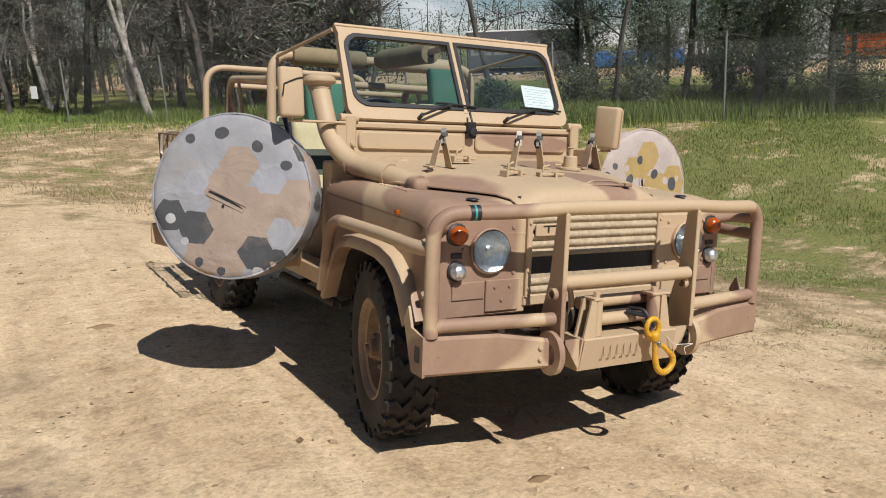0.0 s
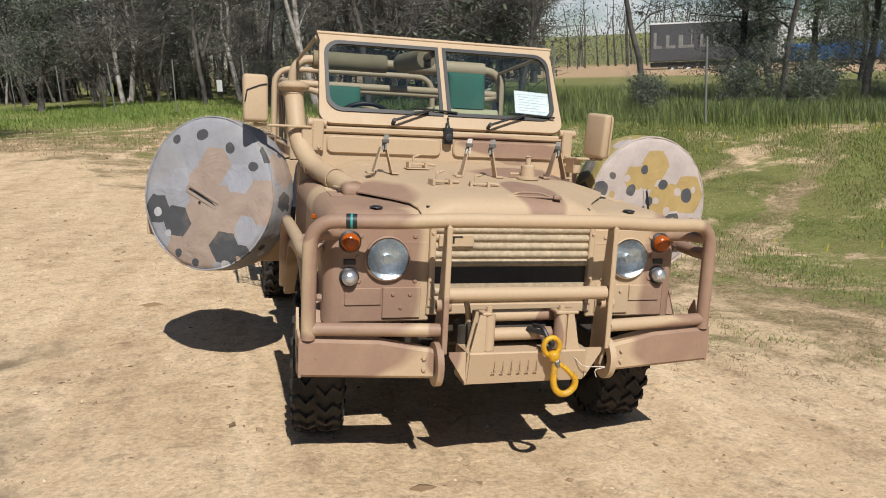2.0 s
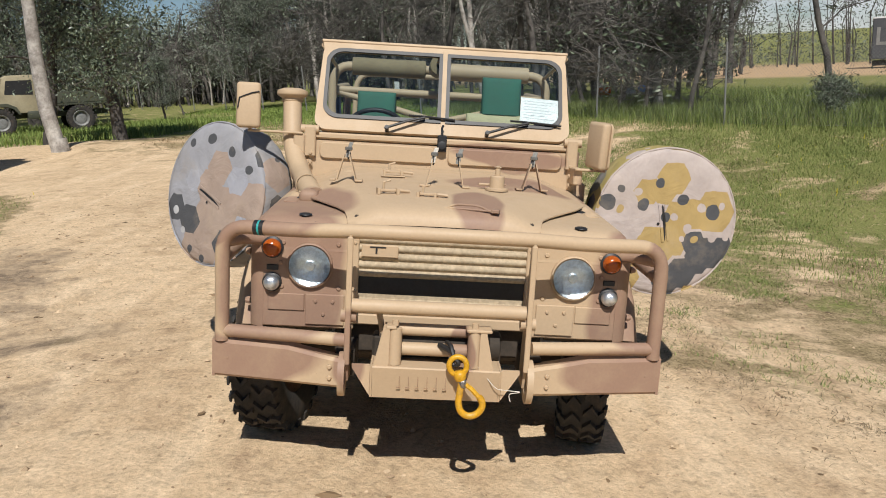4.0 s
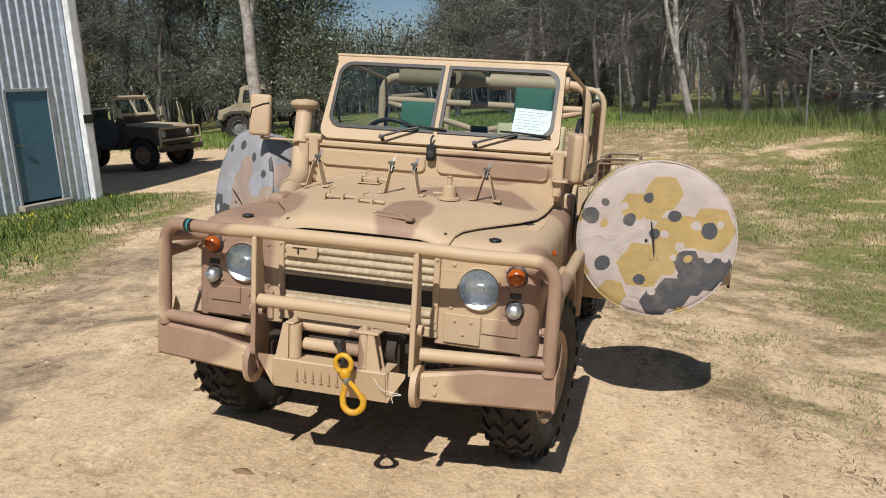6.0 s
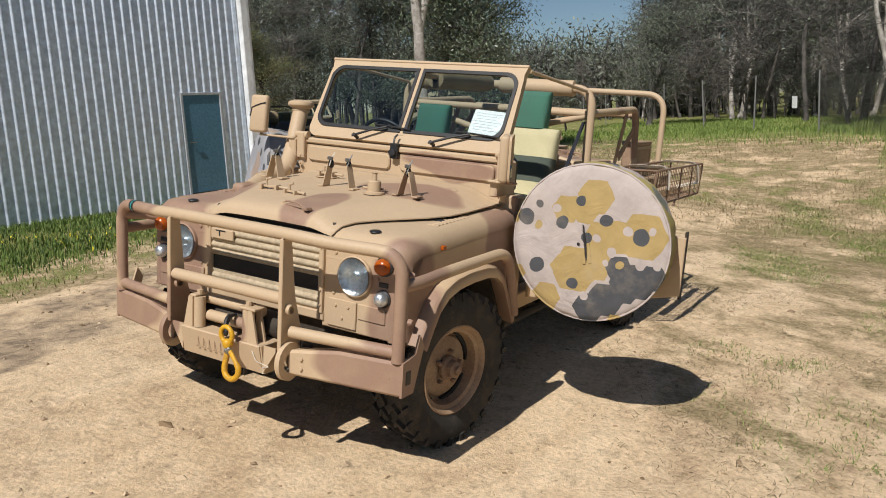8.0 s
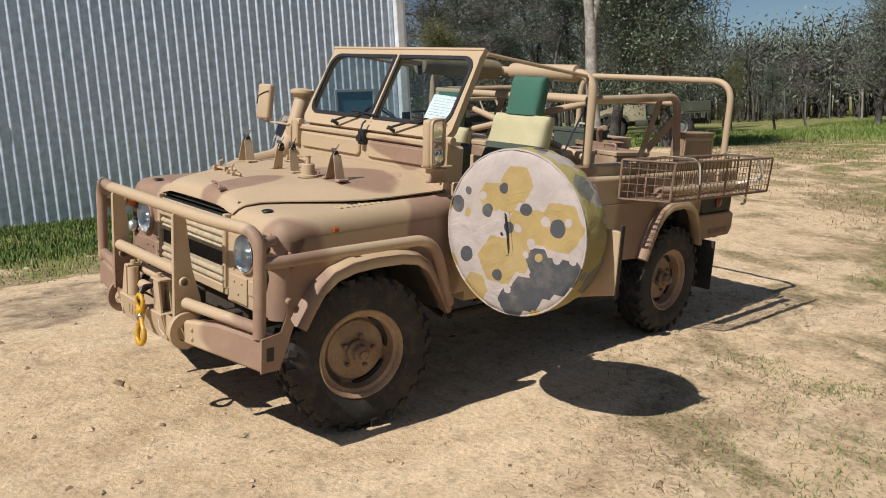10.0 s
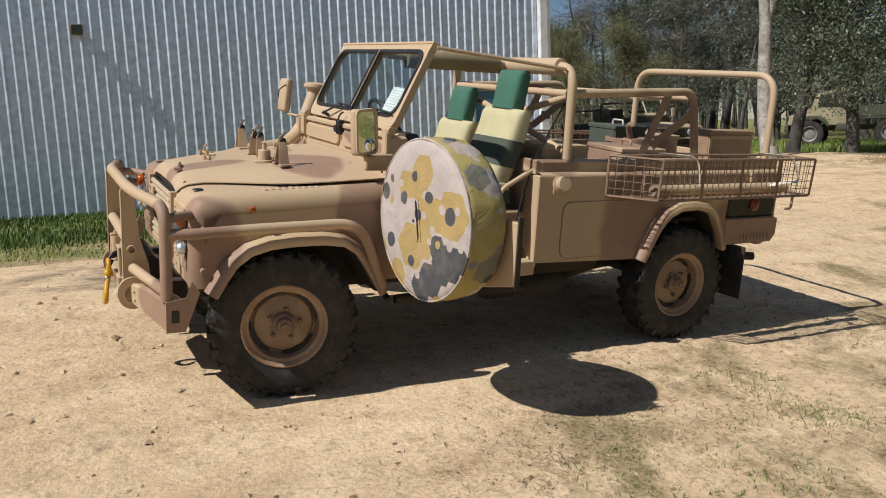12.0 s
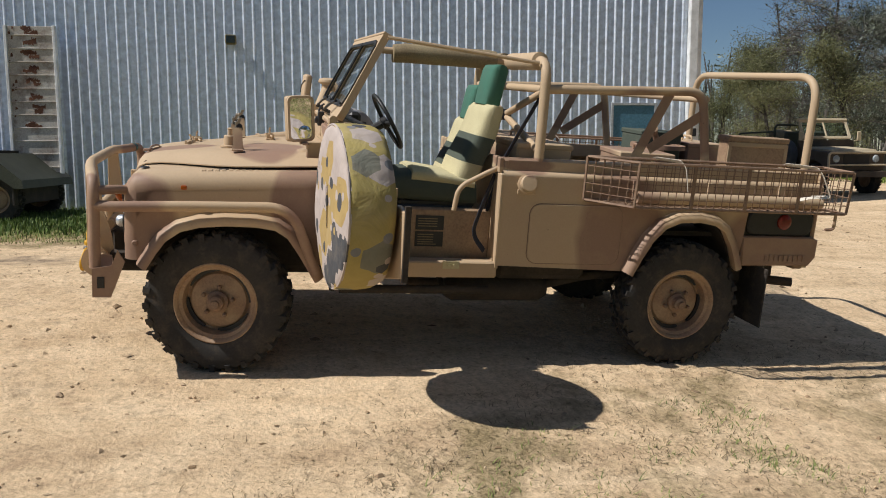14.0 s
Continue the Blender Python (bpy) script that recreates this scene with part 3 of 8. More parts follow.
def masks(x, y):
    off = off_track(x, y)
    verge = shed_verge(x, y)
    right = x > -2.0 - 0.42 * y
    q = np.where(right, off - 1.1, off - 3.0)
    dry = 0.42 * ease(0.0, 1.2, q) + 0.30 * ease(1.6, 3.4, q)
    green = (0.16 * ease(2.3, 3.6, q) + 0.22 * ease(2.6, 4.6, q) + 0.26 * ease(5.0, 7.5, q)) * np.where(x < -3, ease(10, 14, y), 1)
    back = (x > -9) & (y > 7)
    behind = 0.26 + 0.30 * ease(-1.5, -4.0, x) * ease(13.0, 17.5, y) + 0.16 * ease(2.5, 4.5, x) + 0.45 * ease(22, 26, y)
    green = np.where(back & (x < 5.5), np.minimum(green, behind), green)
    green = green * (1 - 0.9 * np.exp(-((y - 7.4 - 0.8 * (x - 8)) / 0.40) ** 2)) * (1 - 0.8 * np.exp(-((y - 9.6 - 0.5 * (x - 8)) / 0.35) ** 2) * (x > 7.2))
    green = green * (1 - 0.8 * np.exp(-((y - 18.4 + 0.1 * x) / 0.9) ** 2) * (x > -2) * (x < 7))
    green = np.maximum(green, 0.46 * ease(0.03, 0.3, verge) + 0.38 * ease(0.70, 0.95, verge))
    dry = np.maximum(dry, 0.85 * ease(0.0, 0.12, verge))
    damp = 0.64 * np.exp(-((x + 2.8 + 0.30 * y) / 1.05) ** 2) * ease(6.0, 3.5, y) * ease(-3.2, -1.6, y)
    damp = np.maximum(damp, 0.46 * np.exp(-(((x - 7.5) / 2.2) ** 2 + ((y - 5.0) / 0.8) ** 2)))
    damp = np.maximum(damp, 0.55 * np.exp(-((y - 20.6 + 0.35 * x) / 1.1) ** 2) * ease(-6, -3, x) * ease(8, 5, x))
    damp = np.maximum(damp, 0.42 * np.exp(-(((x - 1.3) / 1.0) ** 2 + ((y - 12.3) / 1.2) ** 2)))
    p = past_fence(x, y)
    green = np.where(p > 0, np.maximum(green, 0.72), green)
    clay = ease(30, 36, p) * ease(90, 78, p) * ease(-10, 5, x)
    return np.clip(1.7 * green, 0, 1.4), 1.22 * dry, 1.45 * damp, clay


def ground_sheet():
    u = np.linspace(-1, 1, 300)
    xs = 0.5 + 600 * np.sinh(7.2 * u) / math.sinh(7.2)
    ys = 3.0 + 600 * np.sinh(7.2 * u) / math.sinh(7.2)
    X, Y = np.meshgrid(xs, ys)
    Z = lie(X, Y)
    rng = np.random.default_rng(5)
    near = np.exp(-((X - 1) ** 2 + (Y - 2) ** 2) / 900)
    Z = Z + rng.normal(0, 0.0045, Z.shape) * near
    n = len(u)
    verts = np.stack([X.ravel(), Y.ravel(), Z.ravel()], 1)
    i = np.arange(n * n).reshape(n, n)
    quads = np.stack([i[:-1, :-1], i[:-1, 1:], i[1:, 1:], i[1:, :-1]], -1).reshape(-1, 4)
    me = bpy.data.meshes.new("ground")
    me.from_pydata(verts.tolist(), [], quads.tolist())
    for name, vals in zip(("green", "dry", "damp", "clay"), masks(X.ravel(), Y.ravel())):
        a = me.attributes.new(name, "FLOAT", "POINT")
        a.data.foreach_set("value", np.ascontiguousarray(vals, dtype=np.float32))
    me.materials.append(M_GROUND)
    me.polygons.foreach_set("use_smooth", [True] * len(me.polygons))
    return tagged(new("ground", me), "pale sandy dirt yard with patchy grass falling away gently", "ground", kind="structure")


ground_sheet()

# ---- the corrugated shed ----
# Shed frame: x along the wall towards its rear corner, y out of the wall to the yard, z up; origin at the rear corner's foot.
WALL_DIR, WALL_OUT = Vector((0.101, 0.995, 0)).normalized(), Vector((0.995, -0.101, 0)).normalized()
SHED = Matrix(((WALL_DIR.x, WALL_OUT.x, 0, -8.427), (WALL_DIR.y, WALL_OUT.y, 0, 8.389), (0, 0, 1, 0.12), (0, 0, 0, 1)))
SHED_L, SHED_D, SHED_H = 30.0, 14.0, 6.4
DOOR_X0, DOOR_X1, DOOR_TOP = -1.65, -0.85, 1.90


def ribbed(bm, x0, x1, z0, z1, y0=0.0, flip=1):
    """Pressed steel sheet: wide pans with narrow trapezoid ribs."""
    pitch = 0.164
    pts = []
    k = math.floor(x0 / pitch)
    while k * pitch < x1 + pitch:
        c = k * pitch
        pts += [(c - 0.036, 0.0), (c - 0.026, 0.014), (c - 0.014, 0.026), (c - 0.006, 0.030), (c + 0.006, 0.030), (c + 0.014, 0.026), (c + 0.026, 0.014), (c + 0.036, 0.0)]
        k += 1
    pts = [(min(max(a, x0), x1), b) for a, b in pts]
    keep = [p for i, p in enumerate(pts) if i == 0 or p[0] > pts[i - 1][0] + 1e-6]
    front = [[bm.verts.new((a, y0 + flip * b, z)) for a, b in keep] for z in (z0, z1)]
    back = [[bm.verts.new((a, y0 - flip * 0.05, z)) for a, b in (keep[0], keep[-1])] for z in (z0, z1)]
    for i in range(len(keep) - 1):
        bm.faces.new((front[0][i], front[0][i + 1], front[1][i + 1], front[1][i]))
    bm.faces.new((back[0][0], back[1][0], back[1][1], back[0][1]))
    bm.faces.new((front[0][0], front[1][0], back[1][0], back[0][0]))
    bm.faces.new((front[0][-1], back[0][1], back[1][1], front[1][-1]))


def build_shed():
    bm = bm_new()
    ribbed(bm, -SHED_L, DOOR_X0 - 0.05, -0.1, SHED_H)
    ribbed(bm, DOOR_X0 - 0.05, DOOR_X1 + 0.05, DOOR_TOP + 0.05, SHED_H)
    ribbed(bm, DOOR_X1 + 0.05, 0.0, -0.1, SHED_H)
    wall = thing("wall_east", bm, M_SHED, "grey ribbed steel wall of a tall shed", "wall", kind="structure", smooth=48, at=SHED)
    turn = SHED @ pose(0, 0, 0, 0, 0, 90)
    bm = bm_new()
    ribbed(bm, -SHED_D, 0.0, -0.1, SHED_H + 0.6, 0.0, -1)
    thing("wall_north", bm, M_SHED, "grey ribbed steel end wall of the shed", "wall", kind="structure", smooth=0, at=turn)
    bm = bm_new()
    box(bm, (-SHED_L, -SHED_D, -0.1), (-SHED_L + 0.08, -0.06, SHED_H))
    thing("wall_south", bm, M_SHED, "far steel end wall of the shed", "wall", kind="structure", smooth=0, at=SHED)
    bm = bm_new()
    box(bm, (-SHED_L, -SHED_D - 0.08, -0.1), (-0.1, -SHED_D, SHED_H))
    thing("wall_west", bm, M_SHED, "back steel wall of the shed", "wall", kind="structure", smooth=0, at=SHED)
    bm = bm_new()
    slab(bm, [(0.25, SHED_H), (0.25, SHED_H + 0.1), (-SHED_D / 2, SHED_H + 1.5), (-SHED_D - 0.2, SHED_H + 0.1), (-SHED_D - 0.2, SHED_H), (-SHED_D / 2, SHED_H + 1.4)], "x", -SHED_L - 0.1, 0.1)
    thing("roof", bm, M_SHED, "low pitched grey steel shed roof", "roof", kind="structure", smooth=0, at=SHED)
    bm = bm_new()
    box(bm, (-0.24, 0.002, -0.05), (-0.07, 0.13, SHED_H), 0.012)
    box(bm, (-0.07, 0.0, -0.05), (0.035, 0.045, SHED_H), 0.006)
    thing("trim", bm, M_TRIM, "white corner flashing and downpipe on the shed", "trim", kind="structure", at=SHED)
    bm = bm_new()
    box(bm, (-0.26, 0.132, 1.32), (-0.06, 0.137, 1.47), 0.002)
    box(bm, (-0.25, 0.1375, 1.385), (-0.07, 0.1385, 1.405))
    thing("small_sign", bm, M_BLACK, "small dark plate fixed on the white shed corner", "sign", at=SHED)
    # door
    door = holder("door_1", SHED, "closed teal-blue steel door in a pale frame", "door")
    door["kind"] = "structure"
    bm = bm_new()
    box(bm, (DOOR_X0, -0.02, 0.14), (DOOR_X1, 0.015, DOOR_TOP), 0.004)
    leaf = part("door_leaf", bm, M_DOOR, door, "teal-blue flush steel leaf")
    bm = bm_new()
    box(bm, (DOOR_X0 - 0.05, -0.03, 0.1), (DOOR_X0, 0.04, DOOR_TOP + 0.05), 0.005)
    box(bm, (DOOR_X1, -0.03, 0.1), (DOOR_X1 + 0.05, 0.04, DOOR_TOP + 0.05), 0.005)
    box(bm, (DOOR_X0, -0.03, DOOR_TOP), (DOOR_X1, 0.04, DOOR_TOP + 0.05), 0.005)
    part("door_frame", bm, surface("door_frame_paint", (0.40, 0.42, 0.44), (0.34, 0.36, 0.38), 3, 40, 0.5), door, "pale grey steel frame")
    bm = bm_new()
    box(bm, (DOOR_X0 - 0.1, -0.05, 0.0), (DOOR_X1 + 0.1, 0.16, 0.1), 0.01)
    part("door_step", bm, surface("step_concrete", (0.36, 0.33, 0.28), (0.28, 0.25, 0.2), 3, 40, 0.9), door, "concrete sill step")
    bm = bm_new()
    rod(bm, (DOOR_X0 + 0.07, 0.01, 1.06), (DOOR_X0 + 0.07, 0.06, 1.06), 0.012)
    rod(bm, (DOOR_X0 + 0.07, 0.055, 1.06), (DOOR_X0 + 0.18, 0.055, 1.06), 0.010)
    part("door_handle", bm, M_STEEL, leaf, "steel lever handle")
    # floodlight on a bracket
    lamp = holder("wall_lamp", SHED @ Matrix.Translation((-8.58, 0.0, 2.96)), "small brown floodlight on a bracket high on the shed wall", "lamp")
    bm = bm_new()
    box(bm, (-0.09, 0.12, -0.07), (0.09, 0.26, 0.09), 0.02)
    part("lamp_housing", bm, surface("lamp_brown", (0.14, 0.10, 0.03), (0.2, 0.15, 0.05), 6, 40, 0.5), lamp)
    bm = bm_new()
    box(bm, (-0.07, 0.03, -0.05), (0.07, 0.13, 0.06), 0.012)
    box(bm, (-0.05, 0.02, -0.06), (0.05, 0.035, 0.06), 0.004)
    part("bracket", bm, M_SHADE, lamp)
    bm = bm_new()
    box(bm, (-0.075, 0.257, -0.055), (0.075, 0.265, 0.075), 0.004)
    part("lamp_glass", bm, M_GLASS, lamp)


build_shed()

# ---- the vehicle: x to its left, y to its rear, z up from the ground under the front axle ----
CAR = holder("military_vehicle", SLOPE @ pose(-0.012, 0, 0, 0, 0, 0.8), "open-topped sand and brown camouflaged four-wheel-drive army vehicle on dirt", "vehicle")


def flip(pts, sx):
    return [(p[0] * sx, *p[1:]) for p in pts]


def rect_loop(x0, x1, y0, y1, r, n=4):
    """A rounded rectangle as a closed loop."""
    out = []
    for cx, cy, a0 in ((x1 - r, y1 - r, 0), (x0 + r, y1 - r, 90), (x0 + r, y0 + r, 180), (x1 - r, y0 + r, 270)):
        for k in range(n + 1):
            a = radians(a0 + 90 * k / n)
            out.append((cx + r * math.cos(a), cy + r * math.sin(a)))
    return out


def ring_plate(bm, outer, inner, h0, h1, m, axis_map=lambda a, b, h: (a, b, h)):
    """A flat frame between two loops of equal length, from h0 to h1."""
    n = len(outer)
    v = [[bm.verts.new(m @ Vector(axis_map(a, b, h))) for a, b in loop] for loop, h in ((outer, h0), (outer, h1), (inner, h1), (inner, h0))]
    for ring in range(4):
        p, q = v[ring], v[(ring + 1) % 4]
        for i in range(n):
            bm.faces.new((p[i], p[(i + 1) % n], q[(i + 1) % n], q[i]))


def loft(bm, rows, close_ends=False):
    vs = [[bm.verts.new(p) for p in r] for r in rows]
    for a, b in zip(vs, vs[1:]):
        for i in range(len(a) - 1):
            bm.faces.new((a[i], a[i + 1], b[i + 1], b[i]))
    if close_ends:
        bm.faces.new(vs[0])
        bm.faces.new(vs[-1][::-1])


def bolt(bm, p, d, r=0.008, h=0.006):
    lathe(bm, [(0, h), (r * 0.7, h), (r, h * 0.4), (r, 0)], facing(p, d), 8)


# -- wheels --
def tyre_mesh():
    """A 0.79 m tyre carcass, lying across x, centred on the origin."""
    bm = bm_new()
    m = Matrix.Rotation(radians(90), 4, "Y")
    prof = [(0.215, -0.085), (0.235, -0.098), (0.285, -0.108), (0.335, -0.107), (0.366, -0.100), (0.377, -0.088), (0.380, 0.0)]
    prof = prof + [(r, -h) for r, h in prof[-2::-1]]
    lathe(bm, prof, m, 56)
    return mesh_of("tyre", bm, M_RUBBER, 30)


def tread_mesh():
    """Zigzag bars and shoulder lugs of the tyre."""
    bm = bm_new()
    n = 26
    for i in range(n):
        for side in (-1, 1):
            a0 = 2 * math.pi * (i + (0.5 if side > 0 else 0)) / n
            # three short bars make one zigzag from the shoulder to the middle
            for (u0, w0), (u1, w1) in (((0.00, 0.108), (0.030, 0.072)), ((0.030, 0.072), (-0.012, 0.042)), ((-0.012, 0.042), (0.030, 0.006))):
                half = 0.015
                ring = []
                for (u, w), r_out in (((u0, w0), 0.396), ((u1, w1), 0.398)):
                    for du, r in ((-half, 0.374), (half, 0.374), (half * 0.8, r_out), (-half * 0.8, r_out)):
                        if w > 0.1:
                            r -= 0.012
                        a = a0 + (u + du) / 0.38
                        ring.append(bm.verts.new((side * w, r * math.cos(a), r * math.sin(a))))
                for q in ((0, 1, 2, 3), (7, 6, 5, 4), (0, 4, 5, 1), (1, 5, 6, 2), (2, 6, 7, 3), (3, 7, 4, 0)):
                    bm.faces.new([ring[k] for k in q])
            # shoulder lug
            ring = []
            for r, w in ((0.392, 0.104), (0.352, 0.1115)):
                for du in (-0.016, 0.016):
                    for dw in (-0.008, 0.002):
                        a = a0 + (0.0 + du) / 0.38
                        ring.append(bm.verts.new((side * (w + dw), r * math.cos(a), r * math.sin(a))))
            for q in ((0, 1, 3, 2), (4, 6, 7, 5), (0, 4, 5, 1), (2, 3, 7, 6), (1, 5, 7, 3), (0, 2, 6, 4)):
                bm.faces.new([ring[k] for k in q])
    return mesh_of("tread", bm, M_RUBBER, 30)


def rim_mesh():
    bm = bm_new()
    m = Matrix.Rotation(radians(90), 4, "Y")
    lathe(bm, [(0.218, 0.086), (0.228, 0.096), (0.222, 0.100), (0.212, 0.092), (0.204, 0.074), (0.186, 0.066), (0.184, 0.030), (0.176, -0.002), (0.168, -0.006), (0.150, 0.016), (0.110, 0.026), (0.060, 0.028), (0.0, 0.028)], m, 48)
    lathe(bm, [(0.222, -0.088), (0.210, -0.06), (0.192, 0.0), (0.0, 0.0)], m, 32)
    return mesh_of("rim", bm, M_RIM, 30)


def hub_mesh():
    bm = bm_new()
    m = Matrix.Rotation(radians(90), 4, "Y")
    lathe(bm, [(0.062, 0.040), (0.060, 0.056), (0.046, 0.066), (0.040, 0.095), (0.030, 0.102), (0.022, 0.102), (0.020, 0.118), (0.0, 0.118)], m, 20)
    for k in range(5):
        a = 2 * math.pi * k / 5 + 0.3
        lathe(bm, [(0.013, 0.040), (0.013, 0.060), (0.008, 0.066), (0.0, 0.066)], m @ Matrix.Translation((0.083 * math.cos(a), 0.083 * math.sin(a), 0)), 6)
    return mesh_of("hub", bm, M_RUSTWIRE, 30)


def rim_slot_mesh():
    """One of the long dark openings between disc and rim."""
    bm = bm_new()
    m = Matrix.Rotation(radians(90), 4, "Y")
    n = 12
    rows = []
    for k in range(n + 1):
        a = radians(-33 + 66 * k / n)
        w = 0.011 * math.sin(math.pi * (k + 0.4) / (n + 0.8)) ** 0.5
        rows.append([m @ Vector((r * math.cos(a), r * math.sin(a), h)) for r, h in ((0.1705 - w, 0.0), (0.1705 - w, 0.018), (0.1715 + w, 0.018), (0.1715 + w, 0.0))])
    loft(bm, rows, True)
    return mesh_of("rim_slot", bm, M_BLACK, 30)


TYRE, TREAD, RIM, HUB, SLOT = tyre_mesh(), tread_mesh(), rim_mesh(), hub_mesh(), rim_slot_mesh()
for sx in (1, -1):
    for y, spin in ((0.0, 0.2), (2.794, 0.9)):
        wheel = new("wheel", TYRE)
        wheel.name = "wheel"
        wheel.parent = CAR
        wheel.matrix_local = pose(sx * 0.735, y, 0.392, 0, 0, (0 if sx > 0 else 180) + (-11 if y == 0 else 0)) @ Matrix.Rotation(spin, 4, "X")
        for nm, me in (("rim", RIM), ("hub", HUB), ("tread", TREAD)):
            o = new(nm, me)
            o.parent = wheel
            if nm == "tread":
                o["kind"] = "stuff"
        for k in range(4):
            o = new("rim_slot", SLOT)
            o.parent = wheel
            o.matrix_local = Matrix.Rotation(radians(90 * k + 20), 4, "X")

# -- chassis and underbody --
for sx in (1, -1):
    bm = bm_new()
    box(bm, (sx * 0.34, -0.62, 0.47), (sx * 0.42, 3.72, 0.58), 0.006)
    part("chassis_rail", bm, M_SHADE, CAR)
for y in (0.0, 2.794):
    bm = bm_new()
    rod(bm, (-0.64, y, 0.392), (0.64, y, 0.392), 0.045, 14)
    lathe(bm, [(0, -0.13), (0.08, -0.11), (0.13, -0.04), (0.13, 0.04), (0.08, 0.11), (0, 0.13)], facing((-0.18, y, 0.392), (0, 1, 0)), 16)
    part("axle", bm, M_SHADE, CAR)
for nm, lo, hi, bev in (("engine_block", (-0.44, -0.44, 0.50), (0.44, 0.58, 1.02), 0.02), ("gearbox", (-0.30, 0.6, 0.42), (0.30, 1.7, 0.60), 0.03), ("fuel_tank", (-0.60, 2.95, 0.45), (0.60, 3.55, 0.64), 0.04), ("side_tank", (0.42, 1.62, 0.50), (0.66, 2.20, 0.62), 0.03)):
    bm = bm_new()
    box(bm, lo, hi, bev)
    part(nm, bm, M_SHADE, CAR)
bm = bm_new()
tube(bm, rounded([(0.50, 1.1, 0.44), (0.56, 1.9, 0.43), (0.5, 2.3, 0.50), (0.5, 3.2, 0.52), (0.62, 3.60, 0.50), (0.66, 3.70, 0.50)], 0.15), 0.03, 12)
part("exhaust_pipe", bm, M_SHADE, CAR)
bm = bm_new()
lathe(bm, [(0, -0.33), (0.05, -0.33), (0.08, -0.28), (0.08, 0.28), (0.05, 0.33), (0, 0.33)], facing((0.56, 1.65, 0.42), (0, 1, 0)), 16)
part("silencer", bm, M_SHADE, CAR)

# -- front wings --
WING_Y = [(-0.490, 0.955, 0.735), (-0.486, 1.000, 0.757), (-0.474, 1.040, 0.776), (-0.452, 1.068, 0.792), (-0.42, 1.084, 0.80), (-0.34, 1.094, 0.80), (0.0, 1.108, 0.80), (0.3, 1.122, 0.80), (0.64, 1.136, 0.80)]
ARCH_F = [(-0.425, 0.615), (-0.375, 0.70), (-0.315, 0.785), (-0.225, 0.850), (-0.11, 0.882), (0.03, 0.893), (0.19, 0.891), (0.31, 0.872), (0.40, 0.815), (0.47, 0.715), (0.565, 0.555)]
ARCH_R = [(2.365, 0.605), (2.42, 0.72), (2.485, 0.835), (2.575, 0.930), (2.69, 0.978), (2.84, 0.984), (2.97, 0.962), (3.06, 0.905), (3.13, 0.79), (3.185, 0.645)]


def inset(path, d):
    out = []
    for i, p in enumerate(path):
        a, b = Vector(path[max(i - 1, 0)]), Vector(path[min(i + 1, len(path) - 1)])
        t = (b - a).normalized()
        out.append((p[0] + t.y * d, p[1] - t.x * d))
    return out


def flare(sx, path, name):
    bm = bm_new()
    rows = []
    for off, x in ((0.0, 0.797), (0.004, 0.838), (0.018, 0.862), (0.042, 0.872), (0.062, 0.868), (0.062, 0.845), (0.05, 0.79)):
        rows.append([(sx * x, a, b) for a, b in inset(path, off)])
    loft(bm, rows)
    part(name, bm, M_CAMO, CAR, smooth=50)
    # liner coloured dark for the shade inside the arch
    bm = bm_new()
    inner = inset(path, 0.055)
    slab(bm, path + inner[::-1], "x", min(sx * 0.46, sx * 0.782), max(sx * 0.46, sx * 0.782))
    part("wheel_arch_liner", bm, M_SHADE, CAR)


